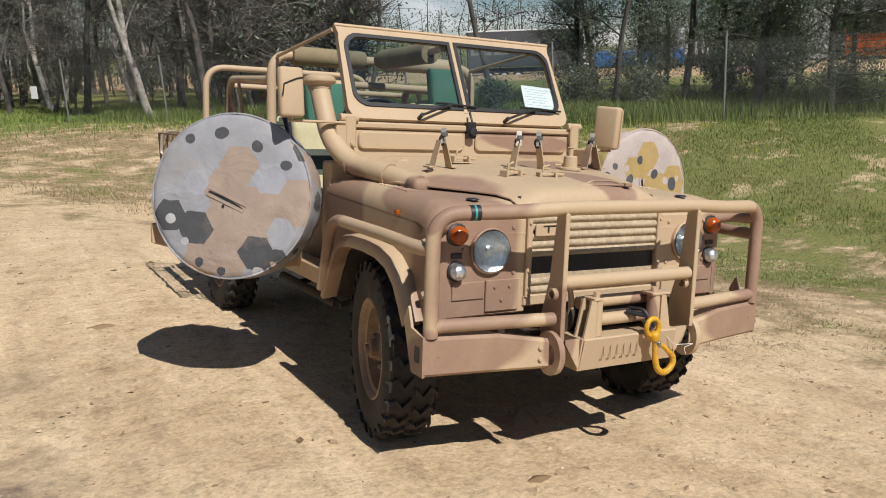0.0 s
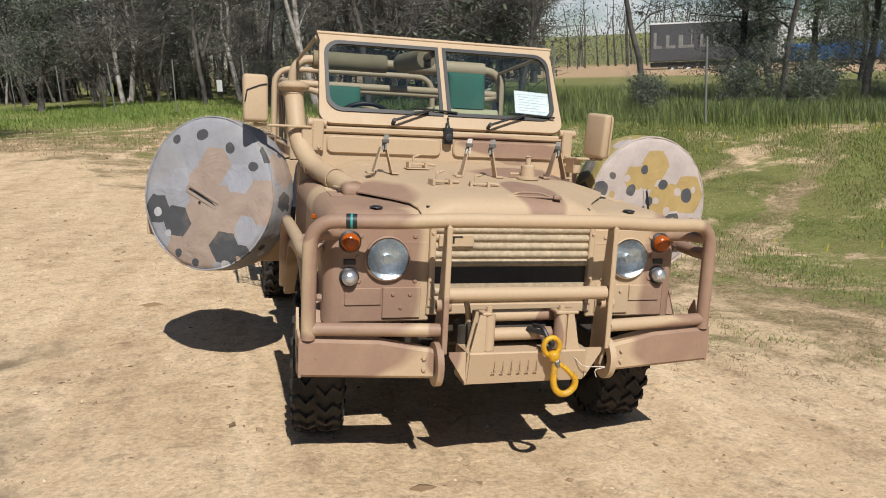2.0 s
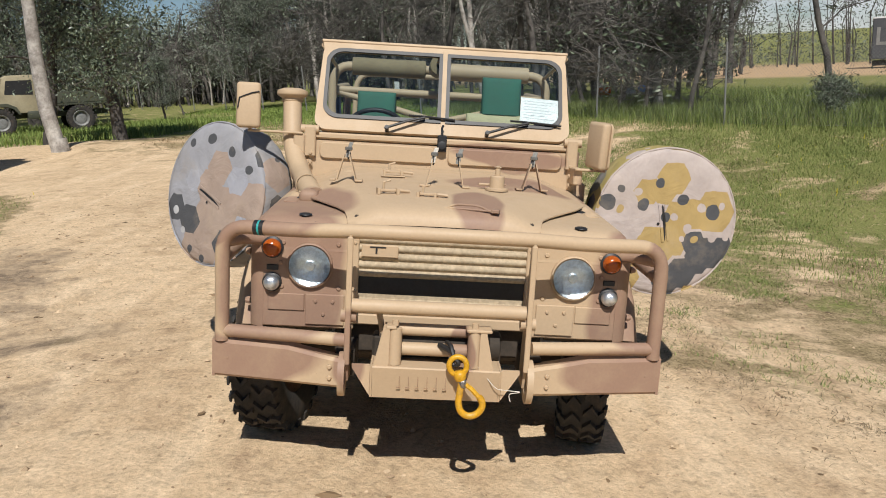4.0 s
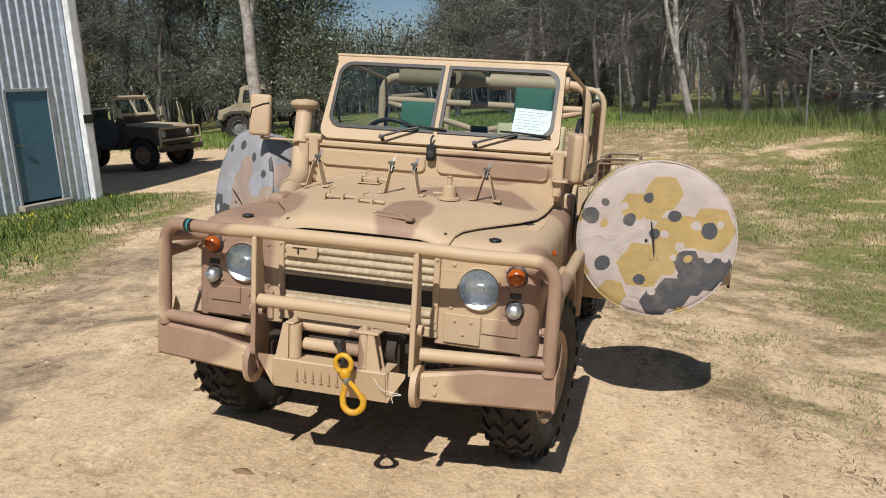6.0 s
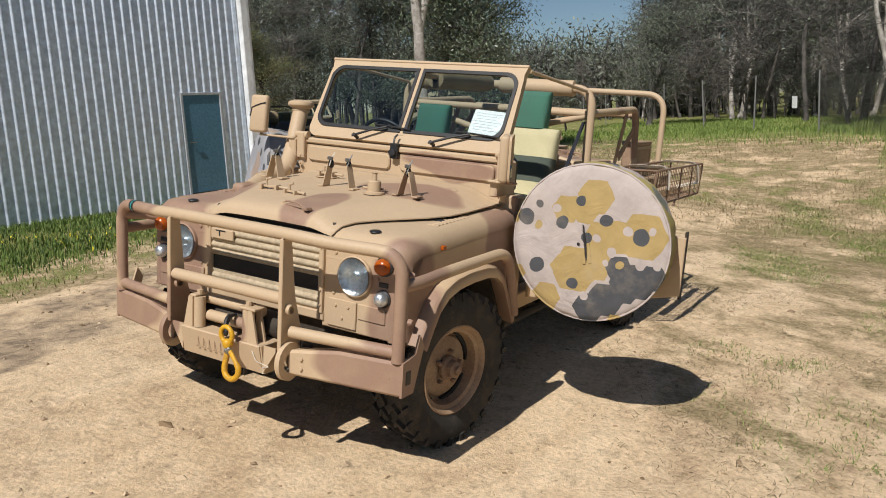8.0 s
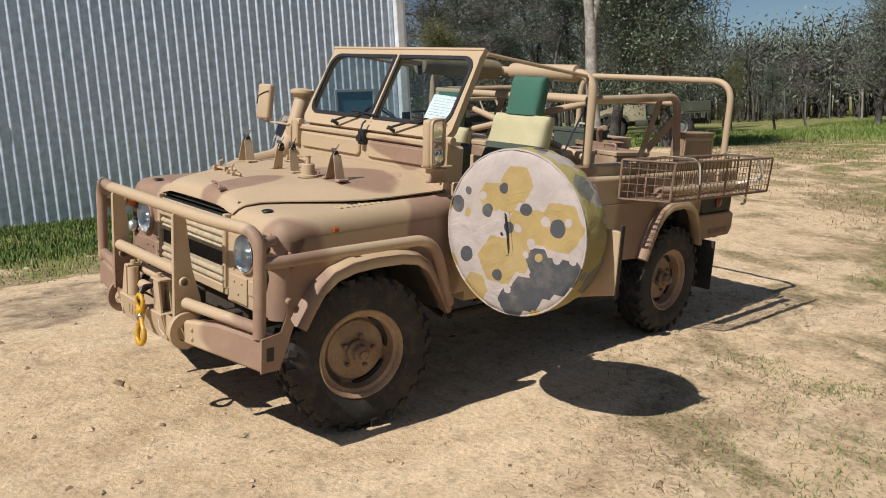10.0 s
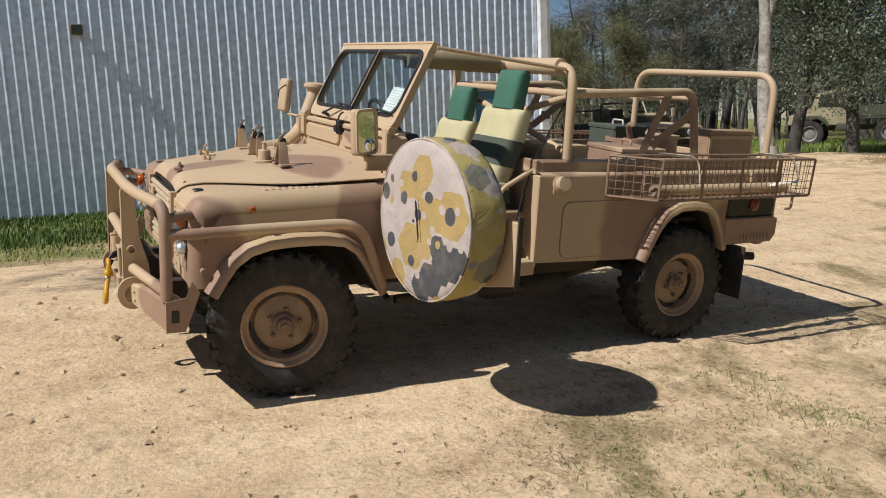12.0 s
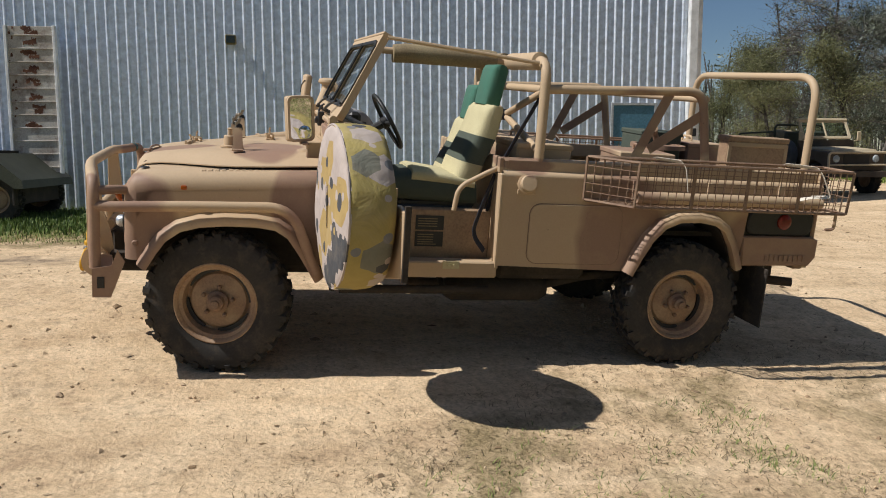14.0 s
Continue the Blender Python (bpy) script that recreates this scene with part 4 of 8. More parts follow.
def wing(sx):
    w = new("front_wing")
    w.parent = CAR
    bm = bm_new()
    rows = []
    for y, zt, xo in WING_Y:
        row = [(sx * 0.34, y, zt - 0.002), (sx * 0.50, y, zt), (sx * (xo - 0.12), y, zt)]
        for k in range(1, 7):
            a = radians(90 - 15 * k)
            row.append((sx * (xo - 0.085 + 0.085 * math.cos(a)), y, zt - 0.085 + 0.085 * math.sin(a)))
        if y < -0.40:
            row += [(sx * xo, y, 0.85), (sx * xo, y, 0.75), (sx * xo, y, 0.625)]
        else:
            row += [(sx * xo, y, zt - 0.10)] * 1 + [(sx * 0.799, y, zt - 0.105), (sx * 0.785, y, zt - 0.105)]
        rows.append(row)
    loft(bm, rows)
    part("wing_top", bm, M_CAMO, w, smooth=45)
    bm = bm_new()
    outline = [(-0.42, 0.62)] + [(-0.42, 0.985)] + [(y, zt - 0.095) for y, zt, _ in WING_Y[5:]] + [(0.64, 0.60), (0.55, 0.60)] + inset(ARCH_F, 0.02)[::-1][1:]
    slab(bm, outline, "x", min(sx * 0.775, sx * 0.80), max(sx * 0.775, sx * 0.80))
    part("wing_side", bm, M_CAMO, w)
    bm = bm_new()
    box(bm, (sx * 0.36, -0.489, 0.628), (sx * 0.740, -0.470, 1.02), 0.006)
    part("lamp_panel", bm, M_CAMO, w)
    bm = bm_new()
    box(bm, (sx * 0.40, -0.500, 0.645), (sx * 0.56, -0.488, 0.775), 0.003)
    box(bm, (sx * 0.565, -0.496, 0.70), (sx * 0.715, -0.488, 0.772), 0.003)
    for px, pz in ((0.447, 0.745), (0.518, 0.745), (0.485, 0.690)):
        bolt(bm, (sx * px, -0.500, pz), (0, -1, 0))
    part("cover_plate", bm, M_CAMO, w)
    bm = bm_new()
    box(bm, (sx * 0.674, -0.496, 0.868), (sx * 0.722, -0.488, 0.890), 0.002)
    part("lamp_socket", bm, M_BLACK, w, "small black rubber block")
    bm = bm_new()
    lathe(bm, [(0.094, 0.0), (0.094, 0.016), (0.089, 0.020), (0.085, 0.016), (0.084, 0.0)], facing((sx * 0.545, -0.489, 0.893), (0, -1, 0)), 36)
    for px, pz in ((0.43, 0.985), (0.655, 0.985), (0.425, 0.80), (0.66, 0.80), (0.665, 0.90)):
        bolt(bm, (sx * px, -0.489, pz), (0, -1, 0), 0.010)
    part("headlight_rim", bm, M_CAMO, w)
    lamp_m = facing((sx * 0.545, -0.489, 0.893), (0, -1, 0))
    bm = bm_new()
    lathe(bm, [(0.084, 0.022), (0.070, 0.012), (0.046, 0.005), (0.022, 0.002), (0.018, 0.014), (0.0, 0.016)], lamp_m, 36)
    light = part("headlight", bm, M_REFLECT, w, "round headlight with a silvered bowl", smooth=60)
    bm = bm_new()
    lathe(bm, [(0.083, 0.022), (0.070, 0.029), (0.046, 0.034), (0.0, 0.037)], lamp_m, 36)
    pane = part("headlight_glass", bm, M_LAMPGLASS, light, "clear domed lamp glass", smooth=60)
    pane.visible_shadow = False
    for nm, z, mat, lab, r in (("indicator", 0.963, M_AMBER, "round amber indicator lens", 0.037), ("side_light", 0.818, M_REFLECT, "small round clear side light", 0.032)):
        bm = bm_new()
        lathe(bm, [(r + 0.008, 0.0), (r + 0.008, 0.008), (r, 0.012)], facing((sx * 0.699, -0.489, z), (0, -1, 0)), 24)
        base = part("lamp_base", bm, M_BLACK, w)
        bm = bm_new()
        lathe(bm, [(r, 0.008), (r, 0.028), (r * 0.8, 0.042), (r * 0.4, 0.048), (0, 0.049)], facing((sx * 0.699, -0.489, z), (0, -1, 0)), 24)
        part(nm, bm, mat, base, lab, smooth=60)
    bm = bm_new()
    box(bm, (sx * 0.800, -0.198, 1.012), (sx * 0.818, -0.168, 1.034), 0.004)
    part("side_marker", bm, M_AMBER, w, "small amber side marker")
    for py in (-0.405, 0.02):
        bm = bm_new()
        lathe(bm, [(0.0, 0.006), (0.018, 0.006), (0.026, 0.003), (0.028, 0.0)], facing((sx * (0.58 if py < 0 else 0.66), py, 1.092 if py < 0 else 1.108), (0, -0.04, 1)), 16)
        part("wing_grommet", bm, M_BLACK, w)
    for py, pz in ((-0.43, 0.93), (-0.43, 0.72)):
        bm = bm_new()
        bolt(bm, (sx * 0.80, py, pz), (sx, 0, 0), 0.016, 0.02)
        part("wing_catch", bm, M_CAMO, w)
    # louvre slots pressed into the wing top
    bm = bm_new()
    for k in range(9):
        box(bm, (sx * 0.665, -0.10 + k * 0.035, 1.101 + k * 0.0012), (sx * 0.725, -0.078 + k * 0.035, 1.108 + k * 0.0012), 0.002)
    part("louvres", bm, M_CAMO, w)
    flare(sx, ARCH_F, "front_flare")


for sx in (1, -1):
    wing(sx)

# -- bonnet --
bm = bm_new()
rows = []
for y, hw, zc, ze in ((-0.478, 0.385, 1.070, 1.052), (-0.472, 0.395, 1.096, 1.066), (-0.455, 0.402, 1.118, 1.080), (-0.42, 0.408, 1.135, 1.096), (-0.34, 0.425, 1.150, 1.108), (-0.25, 0.47, 1.162, 1.113), (-0.14, 0.55, 1.172, 1.120), (-0.03, 0.63, 1.180, 1.126), (0.08, 0.685, 1.188, 1.132), (0.22, 0.70, 1.198, 1.138), (0.40, 0.705, 1.210, 1.146), (0.59, 0.705, 1.222, 1.155)):
    row = [(-hw, y, ze - 0.006)]
    for k in range(-10, 11):
        u = k / 10
        s = smoothstep(1.0, 0.66, abs(u))
        row.append((u * hw, y, ze + (zc - ze) * s + 0.008 * (1 - u * u)))
    row.append((hw, y, ze - 0.006))
    rows.append(row)
loft(bm, rows)
bonnet = part("bonnet", bm, M_CAMO, CAR, smooth=40)
# dark fill paints the shade beneath the bonnet
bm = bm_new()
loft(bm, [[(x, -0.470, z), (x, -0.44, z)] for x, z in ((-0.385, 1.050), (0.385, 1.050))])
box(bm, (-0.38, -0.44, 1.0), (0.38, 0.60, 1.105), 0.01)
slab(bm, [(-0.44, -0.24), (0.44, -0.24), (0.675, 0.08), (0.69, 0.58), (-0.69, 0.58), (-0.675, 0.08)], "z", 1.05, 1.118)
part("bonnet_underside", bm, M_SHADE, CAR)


def skin(bm, rings):
    """Closes a stack of equal rings into one solid."""
    n = len(rings[0])
    for a, b in zip(rings, rings[1:]):
        for k in range(n):
            bm.faces.new((a[k], a[(k + 1) % n], b[(k + 1) % n], b[k]))
    bm.faces.new(rings[0][::-1])
    bm.faces.new(rings[-1])


def top_of_bonnet(y):
    return 1.196 + 0.10 * y if y > -0.3 else 1.166 + (y + 0.3) * 0.15


# strap brackets: narrow leaning plates with buckled webbing
for k, (x, y, tip, straps) in enumerate(((-0.46, 0.08, 0.0, (0.008,)), (0.008, 0.055, 0.050, (-0.055, 0.062)), (0.427, 0.08, 0.0, (0.0,)))):
    z0 = top_of_bonnet(y) - 0.004
    half = 0.045 + tip * 0.85
    for s in (-1, 1):
        bm = bm_new()
        top = 0.012 + tip
        v = []
        for w, xx, z in ((0.029, half, z0), (0.022, top, z0 + 0.122)):
            v.append([bm.verts.new((x + s * (xx + d), y + e, z)) for d, e in ((0.0025, -w), (0.0025, w), (-0.0025, w), (-0.0025, -w))])
        skin(bm, v)
        box(bm, (x + s * half - 0.004, y - 0.032, z0 - 0.004), (x + s * (half + 0.032), y + 0.032, z0 + 0.005), 0.002)
        leg = part("strap_bracket", bm, M_CAMO, bonnet)
    for n, lean in enumerate(straps):
        bm = bm_new()
        tube(bm, rounded([(x + lean - 0.006, y - 0.012, z0 + 0.108), (x + lean - 0.002, y - 0.004, z0 + 0.140), (x + lean + 0.010, y + 0.012, z0 + 0.178)], 0.02), 0.0032, 6, flat=4.5)
        part("strap", bm, M_STRAP if (k, n) == (1, 0) else M_WEB, leg, "worn webbing strap")
        bm = bm_new()
        tube(bm, [(x + lean, y + 0.013 * math.cos(a) + 0.004, z0 + 0.122 + 0.015 * math.sin(a)) for a in (2 * math.pi * q / 12 for q in range(12))], 0.0030, 6, closed=True, flat=4.5)
        part("strap_roll", bm, M_BLACK, leg, "dark rolled webbing end")
        bm = bm_new()
        box(bm, (x + lean - 0.017, y - 0.018, z0 + 0.140), (x + lean + 0.017, y - 0.006, z0 + 0.158), 0.003)
        part("buckle", bm, M_STEEL, leg)
# pintle stump
bm = bm_new()
z0 = top_of_bonnet(0.08)
lathe(bm, [(0.055, 0.0), (0.055, 0.010), (0.036, 0.014), (0.034, 0.065), (0.030, 0.07), (0.013, 0.07), (0.013, 0.105), (0.018, 0.11), (0.0, 0.118)], Matrix.Translation((0.255, 0.03, z0 - 0.012)), 20)
rod(bm, (0.17, 0.05, z0 + 0.012), (0.30, 0.07, z0 + 0.012), 0.006, 8)
part("pintle_stump", bm, M_CAMO, bonnet)


def clamp(x, y, size, turn):
    bm = bm_new()
    z0 = top_of_bonnet(y) - 0.012
    m = pose(x, y, z0, 0, 0, turn)
    for lo, hi in (((-0.06, -0.03, 0), (0.06, 0.03, 0.006)), ((-0.05, -0.025, 0.006), (-0.036, 0.025, 0.035)), ((0.036, -0.025, 0.006), (0.05, 0.025, 0.035)), ((-0.045, -0.008, 0.018), (0.045, 0.008, 0.030))):
        box(bm, [v * size for v in lo], [v * size for v in hi], 0.002, m)
    tube(bm, [m @ Vector(p) for p in ((-0.02, 0, 0.02), (-0.02, 0.0, 0.06 * size), (0.01, 0, 0.07 * size))], 0.006, 8)
    tube(bm, [m @ Vector(p) for p in ((0.03, 0, 0.025), (0.10 * size, 0.01, 0.02))], 0.007, 8)
    part("hold_down_clamp", bm, M_CAMO, bonnet)


clamp(-0.25, -0.19, 1.0, 12)
clamp(-0.245, 0.27, 1.0, 4)
clamp(-0.075, -0.22, 0.9, -10)
bm = bm_new()
m = pose(0.10, -0.41, 1.146, 0, 0, -14)
tube(bm, [m @ Vector(p) for p in rounded([(-0.10, 0, 0), (-0.06, 0.0, 0.020), (0.04, 0.0, 0.022), (0.095, 0, 0.0)], 0.04)], 0.005, 8)
tube(bm, [m @ Vector(p) for p in ((-0.105, 0, 0.003), (0.105, 0, 0.003))], 0.005, 8)
box(bm, (0.095, -0.018, -0.004), (0.13, 0.018, 0.012), 0.003, m)
part("bonnet_handle", bm, M_CAMO, bonnet)
for x in (-0.50, 0.50):
    bm = bm_new()
    lathe(bm, [(0.045, 0.0), (0.042, 0.012), (0.025, 0.024), (0, 0.026)], Matrix.Translation((x * 0.95, 0.44, 1.196)), 14)
    part("hinge_boss", bm, M_CAMO, bonnet)

# -- grille --
grille = new("grille")
grille.parent = CAR
# black sheet; its band between the slat rows paints the top bar's shadow
bm = bm_new()
box(bm, (-0.36, -0.484, 0.70), (0.36, -0.474, 1.04))
part("grille_shadow_back", bm, M_BLACK, grille)
bm = bm_new()
box(bm, (-0.35, -0.4885, 0.858), (0.35, -0.4845, 1.030))
box(bm, (-0.35, -0.4885, 0.70), (0.35, -0.4845, 0.785))
part("slat_backing", bm, M_SLAT, grille)
for z0, n in ((0.858, 5), (0.702, 2)):
    for k in range(n):
        bm = bm_new()
        z = z0 + 0.035 * k
        arch = [(-0.4885 - 0.012 * math.sin(math.pi * q / 6) ** 0.7, z + 0.031 * q / 6) for q in range(7)]
        slab(bm, arch + [(-0.486, z + 0.031), (-0.486, z)], "x", -0.345, 0.345)
        part("slat", bm, M_SLAT, grille)
for sx in (1, -1):
    bm = bm_new()
    box(bm, (sx * 0.345, -0.508, 0.69), (sx * 0.372, -0.472, 1.05), 0.004)
    for z in (0.73, 0.80, 0.9, 1.0):
        bolt(bm, (sx * 0.36, -0.508, z), (0, -1, 0), 0.007)
    part("grille_side", bm, M_CAMO, grille)
bm = bm_new()
box(bm, (-0.375, -0.50, 0.655), (0.375, -0.455, 0.70), 0.005)
part("grille_sill", bm, M_CAMO, grille)
bm = bm_new()
box(bm, (-0.335, -0.5135, 0.945), (-0.185, -0.501, 0.995), 0.003)
tag = part("grille_tag", bm, M_CAMO, grille, "small tan tag with a dark mark")
bm = bm_new()
box(bm, (-0.30, -0.5155, 0.984), (-0.235, -0.5140, 0.990))
box(bm, (-0.278, -0.5155, 0.960), (-0.270, -0.5140, 0.984))
part("tag_mark", bm, M_BLACK, tag)

# -- bull bar, bumper and winch --
bar = new("bull_bar")
bar.parent = CAR
bm = bm_new()
tube(bm, rounded([(-0.872, -0.615, 0.60), (-0.872, -0.615, 1.062), (-0.55, -0.685, 1.068), (-0.35, -0.72, 1.082), (0.35, -0.72, 1.082), (0.55, -0.685, 1.068), (0.872, -0.615, 1.062), (0.872, -0.615, 0.60)], 0.11, 7), 0.0285, 14)
part("outer_hoop", bm, M_CAMO, bar, smooth=50)
bm = bm_new()
tube(bm, [(-0.740, -0.644, 1.0645), (-0.700, -0.653, 1.0652)], 0.0298, 14, cap=False)
band = part("tape_band", bm, M_BLACK, bar, "black tape band with a teal stripe")
bm = bm_new()
tube(bm, [(-0.724, -0.6475, 1.0648), (-0.716, -0.6493, 1.065)], 0.0302, 14, cap=False)
part("teal_stripe", bm, surface("teal_tape", (0.02, 0.32, 0.30), (0.03, 0.28, 0.27), 20, 90, 0.5), band)
for a, b, r in (((-0.35, -0.72, 0.792), (0.325, -0.72, 0.792), 0.0275), ((-0.22, -0.66, 0.69), (0.16, -0.66, 0.69), 0.025)):
    bm = bm_new()
    rod(bm, a, b, r, 14)
    part("cross_tube", bm, M_CAMO, bar, smooth=50)
for sx in (1, -1):
    bm = bm_new()
    rod(bm, (sx * 0.36, -0.70, 0.645), (sx * 0.86, -0.615, 0.64), 0.0265, 14)
    part("lower_tube", bm, M_CAMO, bar, smooth=50)
    bm = bm_new()
    tube(bm, rounded([(sx * 0.872, -0.615, 0.925), (sx * 0.885, -0.50, 0.925), (sx * 0.880, -0.20, 0.935), (sx * 0.880, 0.37, 0.945), (sx * 0.868, 0.52, 0.575)], 0.13, 7), 0.0275, 14)
    part("side_rail", bm, M_CAMO, bar, smooth=50)
    bm = bm_new()
    tube(bm, rounded([(sx * 0.86, -0.615, 1.0), (sx * 0.80, -0.52, 1.0), (sx * 0.745, -0.47, 0.99)], 0.06), 0.024, 12)
    part("stay", bm, M_CAMO, bar, smooth=50)
    # upright plate with a towing eye
    up = new("upright_plate")
    up.parent = bar
    x = sx * 0.350 - 0.012
    bm = bm_new()
    slab(bm, [(-0.748, 1.068), (-0.69, 1.068), (-0.66, 0.80), (-0.62, 0.66), (-0.60, 0.48), (-0.70, 0.48), (-0.745, 0.60)], "x", x - 0.006, x + 0.006, 0.002)
    part("plate", bm, M_CAMO, up)
    bm = bm_new()
    box(bm, (x - 0.011, -0.752, 0.56), (x + 0.011, -0.745, 1.062), 0.003)
    part("flange", bm, M_CAMO, up)
    bm = bm_new()
    outer = [(math.cos(2 * math.pi * k / 24) * 0.078 - 0.705, math.sin(2 * math.pi * k / 24) * 0.088 + 0.51) for k in range(24)]
    inner = [(math.cos(2 * math.pi * k / 24) * 0.036 - 0.712, math.sin(2 * math.pi * k / 24) * 0.042 + 0.505) for k in range(24)]
    ring_plate(bm, outer, inner, -0.013, 0.013, Matrix.Translation((x + sx * 0.018, 0, 0)), lambda a, b, h: (h, a, b))
    part("towing_eye", bm, M_CAMO, up)
    bm = bm_new()
    lathe(bm, [(0.016, -0.03), (0.024, -0.03), (0.024, 0.03), (0.016, 0.03)], facing((x, -0.705, 0.745), (1, 0, 0)), 16, closed=True)
    part("pin_bush", bm, M_CAMO, up)
    # bumper half
    bm = bm_new()
    rows = []
    for xx, y0, ztop in ((0.365, -0.715, 0.565), (0.46, -0.70, 0.578), (0.60, -0.675, 0.600), (0.905, -0.625, 0.603)):
        rows.append([(sx * xx, y0 + 0.10, ztop - 0.01), (sx * xx, y0 + 0.012, ztop), (sx * xx, y0, ztop - 0.012), (sx * xx, y0, 0.462), (sx * xx, y0 + 0.012, 0.450), (sx * xx, y0 + 0.09, 0.450)])
    loft(bm, rows)
    slab(bm, [(-0.625, 0.603), (-0.625, 0.450), (-0.535, 0.450), (-0.465, 0.64), (-0.50, 0.70), (-0.53, 0.62)], "x", min(sx * 0.897, sx * 0.908), max(sx * 0.897, sx * 0.908))
    for z in (0.49, 0.535):
        bolt(bm, (sx * 0.43, -0.706, z), (sx * 0.16, -1, 0), 0.010, 0.008)
    bolt(bm, (sx * 0.845, -0.636, 0.53), (sx * 0.16, -1, 0), 0.006, 0.001)
    part("bumper", bm, M_CAMO, bar)
    bm = bm_new()
    box(bm, (sx * 0.9085, -0.60, 0.50), (sx * 0.9105, -0.565, 0.56), 0.002)
    part("bumper_slot", bm, M_BLACK, bar)

winch = new("winch")
winch.parent = CAR
bm = bm_new()
slab(bm, [(-0.76, 0.565), (-0.765, 0.56), (-0.735, 0.43), (-0.73, 0.43), (-0.60, 0.43), (-0.60, 0.44), (-0.725, 0.44), (-0.752, 0.553), (-0.60, 0.553), (-0.60, 0.565)], "x", -0.26, 0.235)
part("winch_tray", bm, M_CAMO, winch)
for sx, x in ((-1, -0.26), (1, 0.235)):
    bm = bm_new()
    slab(bm, [(-0.76, 0.565), (-0.735, 0.43), (-0.6, 0.43), (-0.60, 0.565)], "x", x + sx * 0.001, x + sx * 0.009)
    part("tray_cheek", bm, M_CAMO, winch)
    bm = bm_new()
    slab(bm, [(x + sx * 0.010, 0.565), (x + sx * 0.080, 0.565), (x + sx * 0.080, 0.55), (x + sx * 0.010, 0.44)], "y", -0.745, -0.735)
    part("tray_wing", bm, M_CAMO, winch)
for k in range(6):
    x = -0.165 + k * 0.036
    bm = bm_new()
    box(bm, (x, -0.7585, 0.480), (x + 0.016, -0.7565, 0.484))
    box(bm, (x + 0.010, -0.7585, 0.486), (x + 0.013, -0.7565, 0.528))
    part("faded_marking", bm, M_RIM, winch, "faint dark painted marks")
for sx, x in ((-1, -0.178), (1, 0.132)):
    rl = new("roller_stand")
    rl.parent = winch
    bm = bm_new()
    slab(bm, [(x + sx * 0.02, 0.565), (x + sx * 0.078, 0.565), (x + sx * 0.045, 0.715), (x + sx * 0.02, 0.715)], "y", -0.70, -0.69)
    slab(bm, [(x + sx * 0.02, 0.565), (x + sx * 0.078, 0.565), (x + sx * 0.045, 0.715), (x + sx * 0.02, 0.715)], "y", -0.752, -0.742)
    box(bm, (x - 0.035, -0.755, 0.712), (x + 0.035 + sx * 0.03, -0.685, 0.724), 0.003)
    part("gusset", bm, M_CAMO, rl)
    bm = bm_new()
    rod(bm, (x, -0.725, 0.567), (x, -0.725, 0.712), 0.027, 16)
    part("vertical_roller", bm, M_CAMO, rl, smooth=50)
    bm = bm_new()
    lathe(bm, [(0.013, 0.0), (0.013, 0.022), (0.0, 0.024)], Matrix.Translation((x, -0.725, 0.722)), 8)
    part("roller_nut", bm, M_CAMO, rl)
bm = bm_new()
rod(bm, (-0.15, -0.69, 0.62), (0.105, -0.69, 0.62), 0.026, 16)
part("horizontal_roller", bm, M_CAMO, winch, smooth=50)
bm = bm_new()
rod(bm, (-0.24, -0.60, 0.62), (0.24, -0.60, 0.62), 0.06, 18)
box(bm, (0.16, -0.63, 0.545), (0.25, -0.54, 0.67), 0.01)
box(bm, (-0.27, -0.63, 0.555), (-0.20, -0.54, 0.65), 0.01)
part("winch_drum", bm, M_SHADE, winch)
bm = bm_new()
tube(bm, rounded([(-0.225, -0.62, 0.60), (-0.235, -0.64, 0.70), (-0.255, -0.64, 0.775)], 0.04), 0.012, 8)
part("clutch_lever", bm, M_CAMO, winch)

hook = new("tow_hook")
hook.parent = CAR
hook.matrix_local = Matrix.Translation((0.05, -0.79, 0.63)) @ Matrix.Rotation(radians(-9), 4, "Y") @ Matrix.Translation((-0.05, 0.79, -0.63))
bm = bm_new()
tube(bm, rounded([(0.03, -0.70, 0.66), (0.045, -0.765, 0.665), (0.05, -0.79, 0.625), (0.07, -0.80, 0.60), (0.05, -0.79, 0.585), (0.035, -0.77, 0.62)], 0.02, 4), 0.009, 8)
rod(bm, (0.0, -0.71, 0.655), (0.05, -0.775, 0.64), 0.011, 8)
part("shackle", bm, M_BLACK, hook)
bm = bm_new()
ring = [(0.062 + 0.034 * math.cos(a), -0.795, 0.590 + 0.036 * math.sin(a)) for a in (2 * math.pi * k / 20 for k in range(20))]
tube(bm, ring, 0.011, 10, closed=True)
lathe(bm, [(0.0, -0.018), (0.019, -0.018), (0.024, -0.006), (0.024, 0.010), (0.017, 0.020), (0.0, 0.020)], Matrix.Translation((0.066, -0.797, 0.550)), 16)
part("swivel_ring", bm, M_YELLOW, hook, "yellow swivel ring", smooth=60)
bm = bm_new()
limb = [(0.070, -0.800, 0.530), (0.060, -0.806, 0.490), (0.048, -0.814, 0.450), (0.052, -0.820, 0.415), (0.078, -0.822, 0.393), (0.112, -0.822, 0.396), (0.138, -0.822, 0.420), (0.141, -0.820, 0.448), (0.130, -0.818, 0.466)]
tube(bm, rounded(limb, 0.025, 4), 0.0135, 10)
part("hook_body", bm, M_YELLOW, hook, "large yellow forged hook", smooth=60)
bm = bm_new()
tube(bm, [(0.076, -0.802, 0.522), (0.104, -0.812, 0.498), (0.131, -0.818, 0.462)], 0.010, 8)
part("safety_latch", bm, M_YELLOW, hook)
bm = bm_new()
